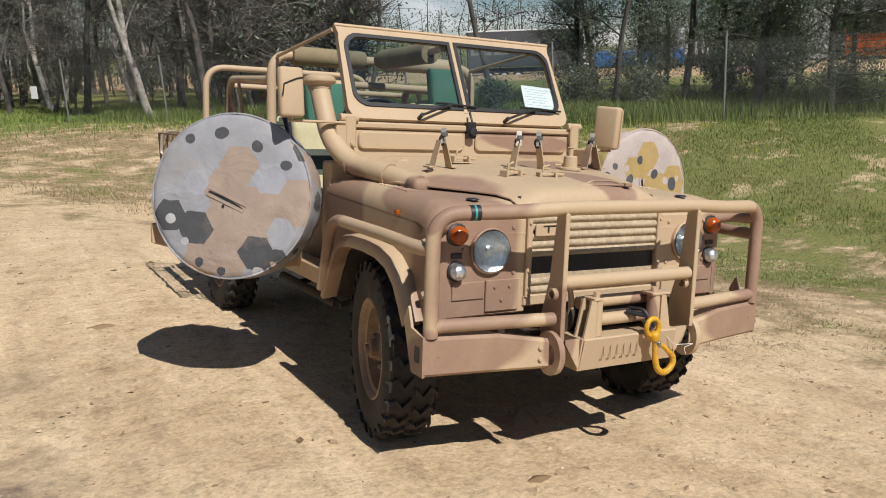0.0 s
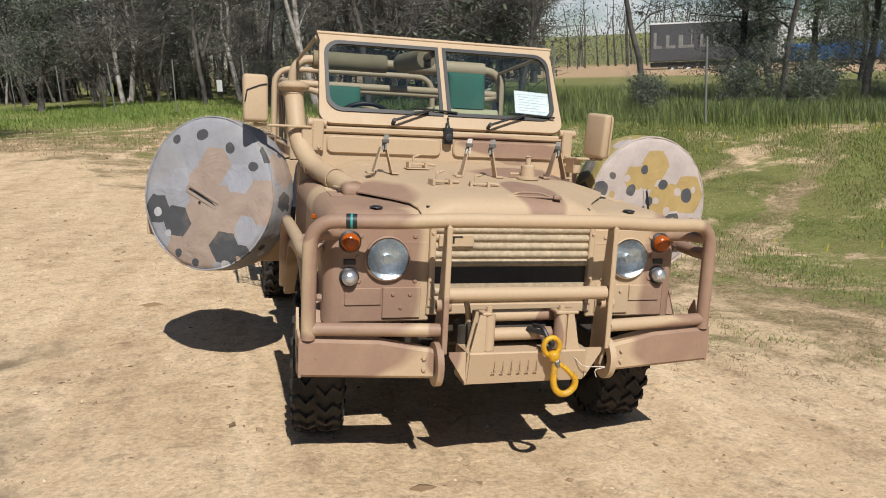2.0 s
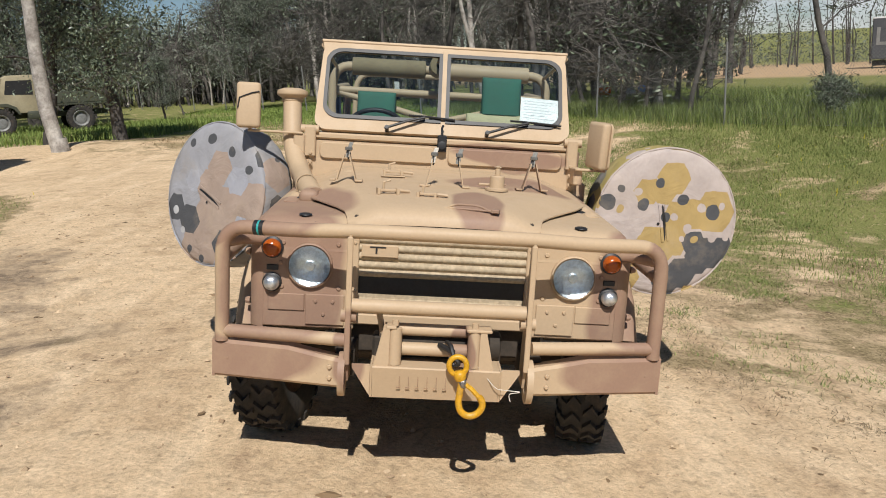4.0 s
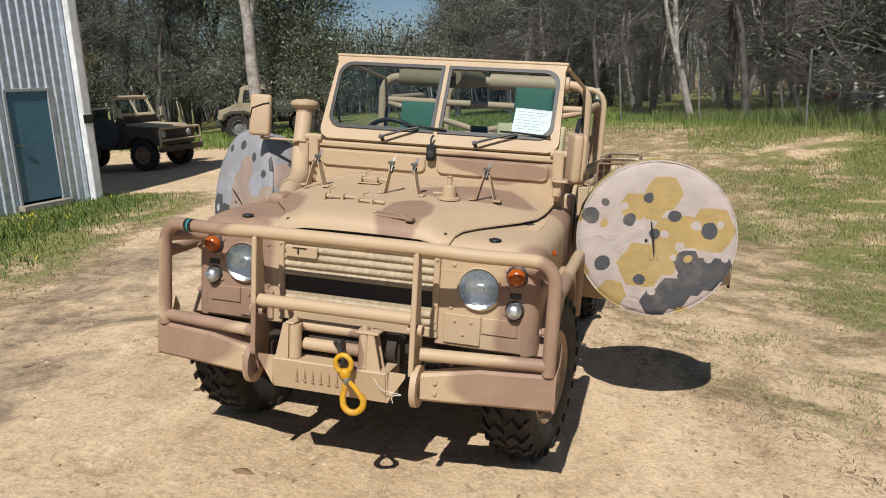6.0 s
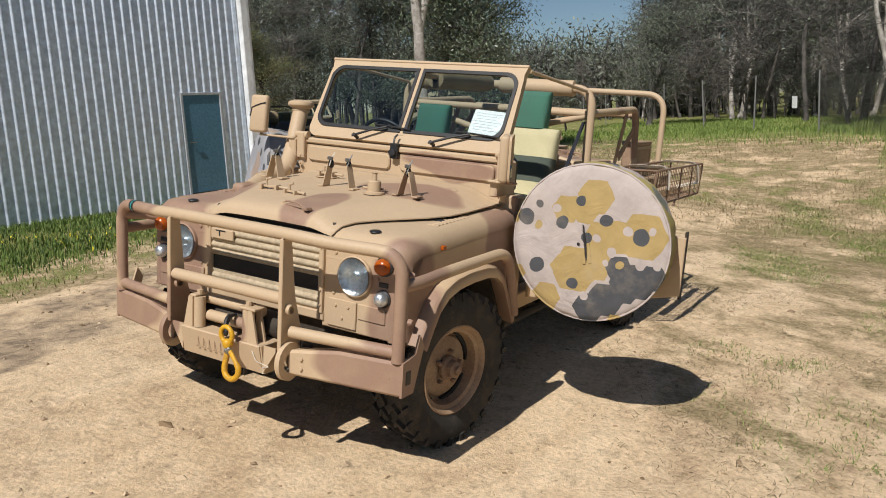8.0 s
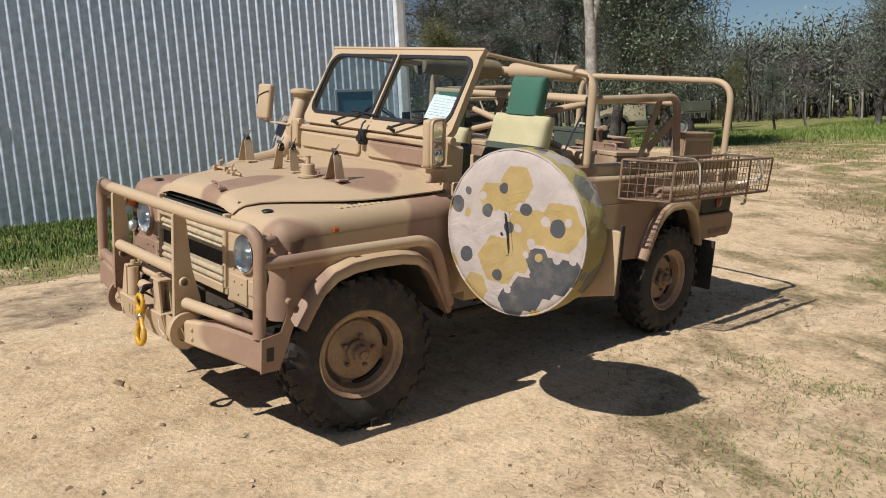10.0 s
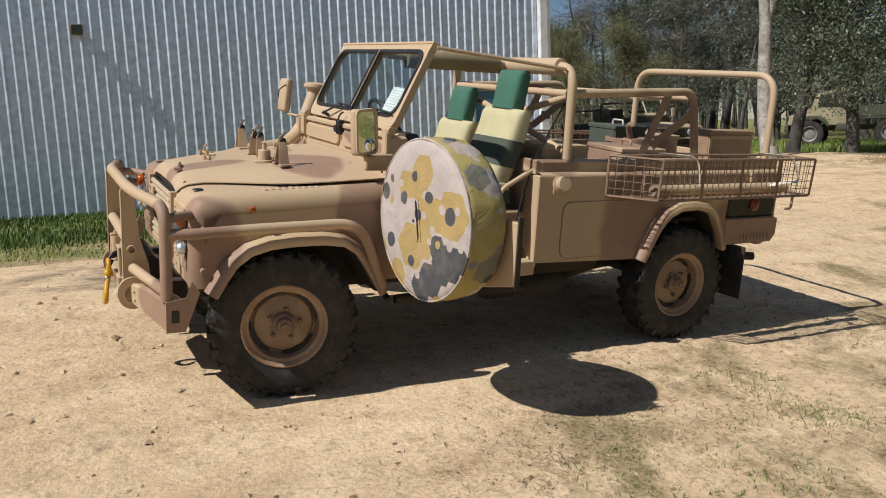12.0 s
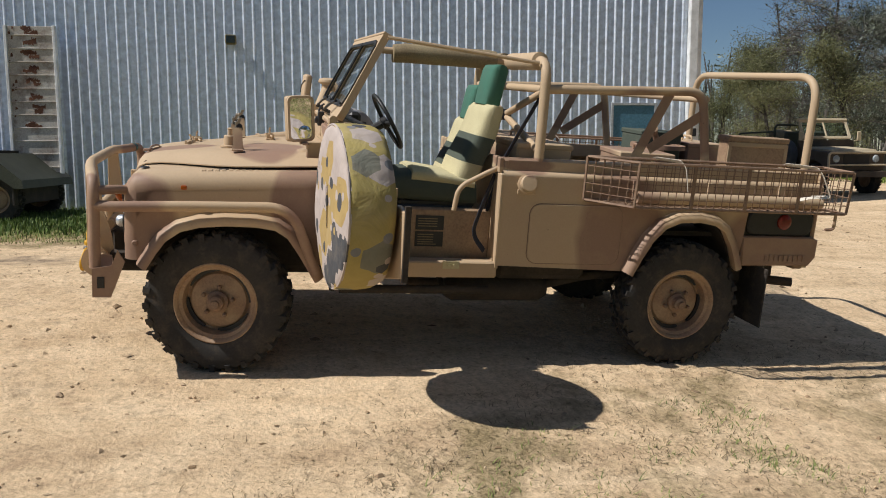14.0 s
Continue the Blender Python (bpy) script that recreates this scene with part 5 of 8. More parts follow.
box(bm, (0.058, -0.818, 0.500), (0.088, -0.790, 0.538), 0.008)
bolt(bm, (0.072, -0.818, 0.522), (0, -1, 0), 0.010)
part("hook_eye", bm, M_STEEL, hook, "worn bare steel eye of the hook")
bm = bm_new()
tube(bm, rounded([(0.14, -0.745, 0.56), (0.20, -0.77, 0.47), (0.30, -0.79, 0.455), (0.245, -0.78, 0.45), (0.25, -0.785, 0.42)], 0.02), 0.0017, 6)
part("cord", bm, M_STRAP, hook, "short frayed white cord")

# -- bulkhead, cowl and windscreen --
cab = new("cab")
cab.parent = CAR
bm = bm_new()
slab(bm, [(0.595, 1.16), (0.600, 1.355), (0.66, 1.40), (0.70, 1.40), (0.70, 0.60), (0.64, 0.60), (0.64, 1.0), (0.595, 1.10)], "x", -0.70, 0.70)
for sx in (1, -1):
    box(bm, (sx * 0.69, 0.60, 0.60), (sx * 0.798, 0.715, 1.20), 0.01)
    box(bm, (sx * 0.690, 0.585, 1.15), (sx * 0.735, 0.70, 1.385), 0.012)
part("bulkhead", bm, M_CAMO, cab)
for x0, x1 in ((-0.655, -0.035), (0.035, 0.655)):
    bm = bm_new()
    loop = rect_loop(x0, x1, 1.262, 1.352, 0.03)
    slab(bm, loop, "y", 0.580, 0.600, 0.006)
    part("vent_flap", bm, M_CAMO, cab)
bm = bm_new()
box(bm, (-0.70, 0.588, 1.366), (0.70, 0.635, 1.400), 0.008)
part("screen_hinge_rail", bm, M_CAMO, cab)
for sx in (1, -1):
    bm = bm_new()
    box(bm, (sx * 0.675, 0.565, 1.27), (sx * 0.735, 0.60, 1.43), 0.006)
    rod(bm, (sx * 0.66, 0.59, 1.415), (sx * 0.755, 0.59, 1.415), 0.022, 12)
    for z in (1.19, 1.24, 1.29):
        bolt(bm, (sx * 0.70, 0.566, z), (0, -1, 0), 0.010, 0.008)
    part("screen_hinge", bm, M_CAMO, cab)
bm = bm_new()
box(bm, (-0.025, 0.560, 1.33), (0.025, 0.60, 1.42), 0.005)
tube(bm, rounded([(0.0, 0.565, 1.42), (-0.005, 0.58, 1.455), (0.002, 0.60, 1.47)], 0.02), 0.006, 8)
lathe(bm, [(0, 0), (0.022, 0.0), (0.022, 0.03), (0, 0.034)], facing((0.0, 0.575, 1.365), (0, -1, 0.1)), 12)
part("screen_latch", bm, M_BLACK, cab)

SCREEN = Matrix.Translation((0, 0.635, 1.405)) @ Matrix.Rotation(math.atan2(0.47, 0.24), 4, "X")
screen = new("windscreen")
screen.parent = CAR
bm = bm_new()
outer, inner = rect_loop(-0.695, 0.695, 0.0, 0.535, 0.07, 5), rect_loop(-0.652, 0.652, 0.072, 0.492, 0.085, 5)
outer = [(a * (1.0 - 0.03 * b / 0.53), b) for a, b in outer]
outer = [((math.copysign(0.683, a), 0.535) if b > 0.50 and abs(a) > 0.62 else (a, b)) for a, b in outer]
ring_plate(bm, outer, inner, -0.012, 0.028, SCREEN)
box(bm, (-0.688, 0.532, -0.022), (0.688, 0.548, 0.034), 0.003, SCREEN)
box(bm, (-0.016, 0.05, -0.008), (0.016, 0.515, 0.030), 0.004, SCREEN)
part("screen_frame", bm, M_CAMO, screen)
for x0, x1 in ((-0.654, -0.012), (0.012, 0.654)):
    def half(a, b, lo=x0, hi=x1):
        return (min(max(a, lo), hi), b)
    bm = bm_new()
    big = [half(a, b) for a, b in rect_loop(-0.655, 0.655, 0.069, 0.495, 0.085, 5)]
    small = [(min(max(a, x0 + 0.020), x1 - 0.020), b) for a, b in rect_loop(-0.634, 0.634, 0.090, 0.474, 0.075, 5)]
    ring_plate(bm, big, small, 0.026, 0.036, SCREEN)
    part("rubber_seal", bm, M_BLACK, screen, "black rubber seal")
    bm = bm_new()
    v = [bm.verts.new(SCREEN @ Vector((a, b, 0.022))) for a, b in dict.fromkeys(small)]
    bm.faces.new(v)
    g = part("pane", bm, M_GLASS, screen, "lightly dusty clear glass", smooth=0)
    g.visible_shadow = False
bm = bm_new()
m = SCREEN @ pose(0.53, 0.185, 0.013, 0, 0, -3)
box(bm, (-0.105, -0.075, 0), (0.105, 0.075, 0.0015), 0, m)
sheet = part("paper_notice", bm, M_PAPER, screen, "white printed sheet behind the glass")
bm = bm_new()
for k in range(7):
    box(bm, (-0.085, 0.052 - k * 0.017, 0.0018), (0.085 - 0.02 * (k % 3), 0.056 - k * 0.017, 0.0022), 0, m)
part("print_line", bm, surface("grey_print", (0.45, 0.45, 0.46), (0.5, 0.5, 0.5), 9, 90, 0.8), sheet)
for x, reach in ((-0.30, 0.27), (0.24, 0.30)):
    wp = new("wiper")
    wp.parent = screen
    bm = bm_new()
    m = SCREEN
    rod(bm, m @ Vector((x, 0.012, 0.02)), m @ Vector((x, 0.012, 0.075)), 0.011, 10)
    tube(bm, [m @ Vector(p) for p in ((x - 0.012, 0.005, 0.07), (x + reach * 0.4, 0.055, 0.066), (x + reach * 0.75, 0.088, 0.055))], 0.007, 8)
    part("wiper_arm", bm, M_BLACK, wp)
    bm = bm_new()
    tube(bm, [m @ Vector(p) for p in ((x + reach * 0.42, 0.100, 0.045), (x + reach * 0.75, 0.098, 0.045), (x + reach * 1.35, 0.086, 0.045))], 0.006, 6)
    part("wiper_blade", bm, M_BLACK, wp)

# -- mirrors --
mir = new("door_mirror")
mir.parent = CAR
bm = bm_new()
m = pose(-1.025, 0.545, 1.522, -6, 0, 8)
box(bm, (-0.062, -0.03, -0.118), (0.062, 0.02, 0.118), 0.018, m, 3)
head = part("mirror_housing", bm, M_CAMO, mir, "sand mirror back with flaking paint")
bm = bm_new()
box(bm, (-0.052, 0.0205, -0.106), (0.052, 0.023, 0.106), 0.001, m)
part("mirror_glass", bm, M_MIRROR, head)
bm = bm_new()
tube(bm, [m @ Vector((x, -0.0315, z)) for x, z in ((0.055, 0.07), (0.02, 0.062), (-0.01, 0.05), (-0.045, 0.035), (-0.055, -0.02))], 0.004, 6)
part("paint_flake", bm, M_BLACK, head, "dark patch where paint has flaked")
bm = bm_new()
box(bm, (-1.03, 0.54, 1.385), (-0.74, 0.57, 1.398), 0.004)
rod(bm, (-1.02, 0.555, 1.39), (-1.02, 0.555, 1.43), 0.01, 8)
box(bm, (-0.79, 0.55, 1.25), (-0.73, 0.60, 1.39), 0.006)
part("mirror_arm", bm, M_CAMO, mir)
mir = new("door_mirror")
mir.parent = CAR
bm = bm_new()
m = pose(0.80, 0.40, 1.415, 0, -4, 110)
box(bm, (-0.075, -0.028, -0.120), (0.075, 0.022, 0.120), 0.018, m, 3)
head = part("mirror_housing", bm, M_CAMO, mir, "sand mirror housing folded inwards")
bm = bm_new()
ring_plate(bm, rect_loop(-0.075, 0.075, -0.12, 0.12, 0.03), rect_loop(-0.062, 0.062, -0.107, 0.107, 0.025), -0.038, -0.026, m @ Matrix.Rotation(radians(90), 4, "X") @ Matrix.Rotation(radians(180), 4, "Y"), lambda a, b, h: (a, b, h))
part("mirror_rim", bm, M_CAMO, head)
bm = bm_new()
box(bm, (-0.062, -0.031, -0.108), (0.062, -0.0285, 0.108), 0.001, m)
part("mirror_glass", bm, M_MIRROR, head)
bm = bm_new()
lathe(bm, [(0.034, 0.0), (0.034, 0.006), (0.028, 0.008), (0, 0.013)], facing(m @ Vector((0.02, -0.031, -0.07)), m.to_3x3() @ Vector((0, -1, 0))), 16)
part("spot_mirror", bm, M_MIRROR, head)
bm = bm_new()
box(bm, (0.70, 0.42, 1.278), (0.86, 0.455, 1.292), 0.004)
rod(bm, (0.80, 0.42, 1.28), (0.80, 0.41, 1.32), 0.010, 8)
box(bm, (0.70, 0.45, 1.20), (0.745, 0.61, 1.29), 0.006)
part("mirror_arm", bm, M_CAMO, mir)

# -- snorkel on the right --
sn = new("snorkel")
sn.parent = CAR
bm = bm_new()
tube(bm, rounded([(-0.60, 0.02, 1.115), (-0.665, 0.20, 1.155), (-0.735, 0.47, 1.19), (-0.80, 0.60, 1.30), (-0.822, 0.70, 1.56)], 0.10, 6), 0.050, 18)
part("intake_pipe", bm, M_CAMO, sn, smooth=60)
bm = bm_new()
box(bm, (-0.665, -0.06, 1.09), (-0.575, 0.05, 1.155), 0.025, None, 3)
part("wing_fairing", bm, M_CAMO, sn)
bm = bm_new()
lathe(bm, [(0.050, 0.0), (0.058, 0.012), (0.056, 0.025), (0.082, 0.040), (0.085, 0.048), (0.080, 0.066), (0.05, 0.078), (0.0, 0.082)], facing((-0.822, 0.70, 1.545), (-0.02, 0.06, 1)), 28)
part("rain_cap", bm, M_CAMO, sn, smooth=40)
for p, d in (((-0.735, 0.47, 1.19), (-0.08, 0.25, 0.1)), ((-0.665, 0.20, 1.155), (-0.1, 0.3, 0.05))):
    bm = bm_new()
    lathe(bm, [(0.051, -0.008), (0.055, -0.008), (0.055, 0.008), (0.051, 0.008)], facing(p, d), 20, closed=True)
    part("hose_clip", bm, M_CAMO, sn)

# -- covered spare wheels on swing-out carriers --
for sx, centre, yaw, lean, mat, lab in ((1, (1.246, 0.536, 1.017), 0.109, 0.008, M_COVER_L, "ochre, grey and pale pink camouflage canvas"), (-1, (-1.263, 0.740, 1.021), -0.651, -0.148, M_COVER_R, "faded grey and tan camouflage canvas with dark patches")):
    sp = new("spare_wheel")
    sp.parent = CAR
    cx, cy, cz = centre
    u, n = Vector((math.cos(yaw), math.sin(yaw), 0)), Vector((math.sin(yaw), -math.cos(yaw), 0))
    v, n = Vector((0, 0, 1)) * math.cos(lean) + n * math.sin(lean), n * math.cos(lean) - Vector((0, 0, 1)) * math.sin(lean)
    basis = Matrix(((u.x, v.x, n.x, cx), (u.y, v.y, n.y, cy), (u.z, v.z, n.z, cz), (0, 0, 0, 1)))
    bm = bm_new()
    prof = [(0.0, 0.004), (0.10, 0.006), (0.20, 0.006), (0.30, 0.004), (0.375, -0.002), (0.398, -0.010), (0.406, -0.022), (0.408, -0.05), (0.410, -0.13), (0.404, -0.20), (0.385, -0.235), (0.33, -0.25), (0.0, -0.25)]
    lathe(bm, prof, Matrix.Identity(4), 72)
    rng = random.Random(3 + sx)
    for v in bm.verts:
        a, r = math.atan2(v.co.y, v.co.x), math.hypot(v.co.x, v.co.y)
        if r > 0.37:
            k = 1 + 0.006 * math.sin(23 * a + rng.random()) + 0.004 * rng.uniform(-1, 1)
            v.co.x *= k
            v.co.y *= k
        v.co.z += 0.003 * math.sin(5 * a + 9 * r) * min(1, r / 0.2)
    cover = part("canvas_cover", bm, mat, sp, lab, smooth=50, at=basis)
    cover.data.materials.append(M_TREAD_L if sx > 0 else M_TREAD_R)
    for f in cover.data.polygons:
        f.material_index = 1 if f.center.z < -0.018 and math.hypot(f.center.x, f.center.y) > 0.33 else 0
    bm = bm_new()
    ring = [(0.404 * math.cos(2 * math.pi * k / 60), 0.404 * math.sin(2 * math.pi * k / 60), -0.014) for k in range(60)]
    tube(bm, ring, 0.0055, 6, closed=True)
    part("piping", bm, mat, cover)
    slant = 11 if sx > 0 else 67
    sm = pose(-0.016 if sx > 0 else -0.014, 0.0 if sx > 0 else -0.02, 0.004, 0, 0, slant)
    bm = bm_new()
    slab(bm, [(-0.0055, -0.10), (0.002, -0.07), (0.006, 0.0), (0.003, 0.09), (-0.003, 0.10), (-0.006, 0.02)], "z", 0.003, 0.006, m=sm)
    lathe(bm, [(0.008, 0.006), (0, 0.007)], sm @ Matrix.Translation((-0.035, 0.0, 0)), 10)
    part("slit", bm, M_BLACK, cover, "dark worn slit in the canvas")
    bm = bm_new()
    box(bm, (0.008, -0.105, 0.003), (0.022, 0.105, 0.0055), 0.001, sm)
    box(bm, (-0.024, -0.105, 0.003), (-0.008, 0.105, 0.0055), 0.001, sm)
    part("slit_hem", bm, mat, cover)
    bm = bm_new()
    yb, out = cy + 0.30, (1.66 if sx > 0 else 1.58)
    slab(bm, [(sx * 0.80, 0.60), (sx * 1.05, 0.60), (sx * out, 0.76), (sx * out, 1.07 if sx > 0 else 0.86), (sx * 1.45, 1.07 if sx > 0 else 0.86), (sx * 1.0, 0.75), (sx * 0.80, 0.72)], "y", yb, yb + 0.03, 0.004)
    part("carrier_plate", bm, M_CAMO, sp)
    if sx > 0:
        bm = bm_new()
        box(bm, (1.650, yb + 0.006, 0.74), (1.664, yb + 0.036, 1.10), 0.003)
        part("edge_strip", bm, M_SHADE, sp)
    bm = bm_new()
    box(bm, (sx * 0.86, yb + 0.03, 0.60), (sx * 0.93, yb + 0.07, 1.05), 0.004)
    rod(bm, (sx * 0.80, yb + 0.04, 0.66), (sx * 1.23, yb + 0.0, 0.70), 0.022, 10)
    rod(bm, (sx * 1.23, yb + 0.02, 0.9), (sx * 1.23, yb - 0.07, 0.98), 0.05, 14)
    part("carrier_arm", bm, M_CAMO, sp)
    bm = bm_new()
    box(bm, (sx * 0.795, yb - 0.02, 0.60), (sx * 0.815, yb + 0.12, 1.06), 0.003)
    for z in (0.66, 0.78, 0.9, 1.0):
        bolt(bm, (sx * 0.816, yb + 0.09, z), (sx, 0, 0), 0.010)
    part("hinge_post", bm, M_CAMO, sp)

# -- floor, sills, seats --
# floor colour carries the footwell's shade
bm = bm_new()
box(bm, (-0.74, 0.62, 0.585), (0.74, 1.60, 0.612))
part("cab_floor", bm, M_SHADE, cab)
for sx in (1, -1):
    bm = bm_new()
    box(bm, (sx * 0.69, 0.70, 0.545), (sx * 0.800, 1.575, 0.640), 0.008)
    part("sill", bm, M_CAMO, cab)
    # tube colour includes the shade below the sill
    bm = bm_new()
    rod(bm, (sx * 0.73, 0.66, 0.455), (sx * 0.73, 1.55, 0.455), 0.026, 12)
    rod(bm, (sx * 0.55, 0.62, 0.50), (sx * 0.73, 0.62, 0.455), 0.018, 8)
    rod(bm, (sx * 0.55, 1.28, 0.50), (sx * 0.73, 1.28, 0.455), 0.018, 8)
    part("step_bar", bm, M_SHADE, cab, "dusty steel step tube darkened as in shade")
bm = bm_new()
box(bm, (0.802, 1.245, 0.600), (0.806, 1.345, 0.645), 0.001)
for k in range(3):
    lathe(bm, [(0.006, 0.0), (0.010, 0.0), (0.010, 0.003), (0.006, 0.003)], facing((0.806, 1.272 + 0.023 * k, 0.622), (1, 0, 0)), 10, closed=True)
part("sill_plate", bm, M_KHAKI, cab, "small stamped plate on the sill")
bm = bm_new()
box(bm, (-0.66, 1.02, 0.612), (0.66, 1.56, 0.93), 0.012)
part("seat_box", bm, M_RIM, cab)
bm = bm_new()
box(bm, (0.661, 1.10, 0.80), (0.665, 1.27, 0.885), 0.001)
box(bm, (0.661, 1.10, 0.70), (0.665, 1.27, 0.79), 0.001)
label_plate = part("data_plate", bm, M_BLACK, cab, "black data plates with illegible pale lettering")
bm = bm_new()
for z0 in (0.865, 0.85, 0.835, 0.82, 0.77, 0.755, 0.74, 0.725, 0.712):
    box(bm, (0.6655, 1.115, z0), (0.6662, 1.25 - 0.02 * ((z0 * 1000) % 3), z0 + 0.005))
part("lettering", bm, M_PAD, label_plate)
bm = bm_new()
box(bm, (-0.70, 0.70, 1.20), (0.70, 0.80, 1.395), 0.02)
box(bm, (-0.62, 0.78, 1.24), (-0.18, 0.86, 1.42), 0.02)
part("dashboard", bm, M_BLACK, cab)
wheel = new("steering_wheel")
wheel.parent = cab
wm = facing((-0.38, 1.07, 1.36), (0, 0.86, 0.5))
bm = bm_new()
tube(bm, [wm @ Vector((0.20 * math.cos(2 * math.pi * k / 32), 0.20 * math.sin(2 * math.pi * k / 32), 0)) for k in range(32)], 0.014, 8, closed=True)
part("wheel_rim", bm, M_BLACK, wheel, smooth=60)
bm = bm_new()
for a in (0, math.pi, -math.pi / 2):
    rod(bm, wm @ Vector((0, 0, -0.02)), wm @ Vector((0.20 * math.cos(a), 0.20 * math.sin(a), 0)), 0.011, 8)
lathe(bm, [(0, 0.01), (0.04, 0.0), (0.045, -0.04), (0, -0.05)], wm, 16)
rod(bm, wm @ Vector((0, 0, -0.03)), wm @ Vector((0, 0, -0.34)), 0.03, 10)
part("wheel_spokes", bm, M_BLACK, wheel)
bm = bm_new()
for x, h in ((-0.05, 1.20), (0.03, 1.12)):
    rod(bm, (x, 0.92, 0.72), (x + 0.02, 0.99, h), 0.009, 8)
    lathe(bm, [(0, -0.028), (0.02, -0.02), (0.026, 0), (0.02, 0.02), (0, 0.028)], Matrix.Translation((x + 0.02, 0.99, h)), 12)
part("gear_lever", bm, M_BLACK, cab)


def padded(bm, rows, w, puff=0.0):
    """A padded slab: each row is its front and its back point in y and z, swept with rounded edges."""
    n, rings = 28, []
    for i, (f, b) in enumerate(rows):
        k = i / max(len(rows) - 1, 1)
        bulge = puff * math.sin(math.pi * k)
        ring = []
        for q in range(n):
            c, d = math.cos(2 * math.pi * q / n), math.sin(2 * math.pi * q / n)
            x = w * math.copysign(abs(c) ** 0.35, c)
            t = 0.5 - (0.5 + bulge) * math.copysign(abs(d) ** 0.55, d)
            crease = 0.005 * math.sin(31 * x + 5 * k + 9 * f[1]) * (1 - abs(d))
            ring.append(bm.verts.new((x, f[0] + (b[0] - f[0]) * t + crease, f[1] + (b[1] - f[1]) * t)))
        rings.append(ring)
    for a, b in zip(rings, rings[1:]):
        for q in range(n):
            bm.faces.new((a[q], a[(q + 1) % n], b[(q + 1) % n], b[q]))
    bm.faces.new(rings[0])
    bm.faces.new(rings[-1][::-1])


def between(r0, r1, n, drop=0.0):
    """Rows from r0 to r1, both with a front and a back point."""
    return [tuple(tuple(p[c] + (q[c] - p[c]) * k / n for c in (0, 1)) for p, q in zip(r0, r1)) for k in range(n + 1)]


def seat(x, dy, dz):
    s = new("seat")
    s.parent = CAR
    m = Matrix.Translation((x, dy, dz))
    back = [((1.315, 1.105), (1.475, 1.075)), ((1.352, 1.212), (1.515, 1.180)), ((1.430, 1.366), (1.577, 1.338)), ((1.484, 1.520), (1.612, 1.505)), ((1.515, 1.545), (1.600, 1.535))]
    seams = (("backrest_lower", M_KHAKI, between(back[0], back[1], 4)), ("backrest_band", M_DKGREEN, between(back[1], back[2], 5)), ("backrest_upper", M_KHAKI, between(back[2], back[3], 5) + [back[4]]))
    for nm, mat, rows in seams:
        bm = bm_new()
        padded(bm, rows, 0.225)
        part(nm, bm, mat, s, smooth=60, at=m)
    head = [((1.530, 1.532), (1.590, 1.528)), ((1.498, 1.545), (1.608, 1.535)), ((1.515, 1.66), (1.628, 1.65)), ((1.535, 1.750), (1.646, 1.742)), ((1.552, 1.775), (1.632, 1.770)), ((1.575, 1.780), (1.612, 1.778))]
    bm = bm_new()
    padded(bm, head, 0.128)
    part("headrest", bm, M_GREEN, s, smooth=60, at=m)
    base = [((0.945, 1.085), (0.945, 1.02)), ((0.930, 1.105), (0.930, 0.985)), ((0.955, 1.128), (0.945, 0.965)), ((1.10, 1.140), (1.10, 0.955)), ((1.30, 1.118), (1.30, 0.945)), ((1.46, 1.085), (1.47, 0.945))]
    bm = bm_new()
    padded(bm, base, 0.235)
    part("seat_cushion", bm, M_DKGREEN, s, smooth=60, at=m)
    cap = [((1.075, 1.150), (1.065, 1.075)), ((1.10, 1.158), (1.10, 1.07)), ((1.30, 1.132), (1.30, 1.06)), ((1.45, 1.102), (1.45, 1.04))]
    bm = bm_new()
    padded(bm, cap, 0.239)
    part("cushion_top", bm, M_KHAKI, s, smooth=60, at=m)
    bm = bm_new()
    for k in (-1, 1):
        rod(bm, (k * 0.2, 1.0, 0.93), (k * 0.2, 1.45, 0.93), 0.015, 8)
        rod(bm, (k * 0.2, 1.02, 0.93), (k * 0.2, 1.02, 0.98), 0.012, 8)
        rod(bm, (k * 0.2, 1.42, 0.93), (k * 0.2, 1.42, 0.98), 0.012, 8)
    box(bm, (-0.21, 0.96, 0.94), (0.21, 1.46, 0.965), 0.005)
    part("seat_frame", bm, M_BLACK, s, at=m)
    return s


seat(0.40, 0.0, 0.0)
seat(-0.42, 0.12, -0.13)
bm = bm_new()
tube(bm, rounded([(0.72, 1.31, 0.93), (0.72, 1.325, 1.04), (0.72, 1.36, 1.085), (0.72, 1.575, 1.20)], 0.05), 0.015, 10)
part("grab_rail", bm, M_CAMO, cab, smooth=60)
for sx in (1, -1):
    bm = bm_new()
    tube(bm, [(sx * 0.69, 1.785, 1.60), (sx * 0.665, 1.70, 1.42), (sx * 0.64, 1.60, 1.20), (sx * 0.66, 1.53, 0.92)], 0.0045, 6, flat=6.0)
    tube(bm, rounded([(sx * 0.70, 1.55, 1.15), (sx * 0.735, 1.47, 0.95), (sx * 0.75, 1.42, 0.80), (sx * 0.76, 1.50, 0.70)], 0.08), 0.004, 6, flat=6.0)
    part("seat_belt", bm, M_BELT, cab, "dark navy seat belt webbing")

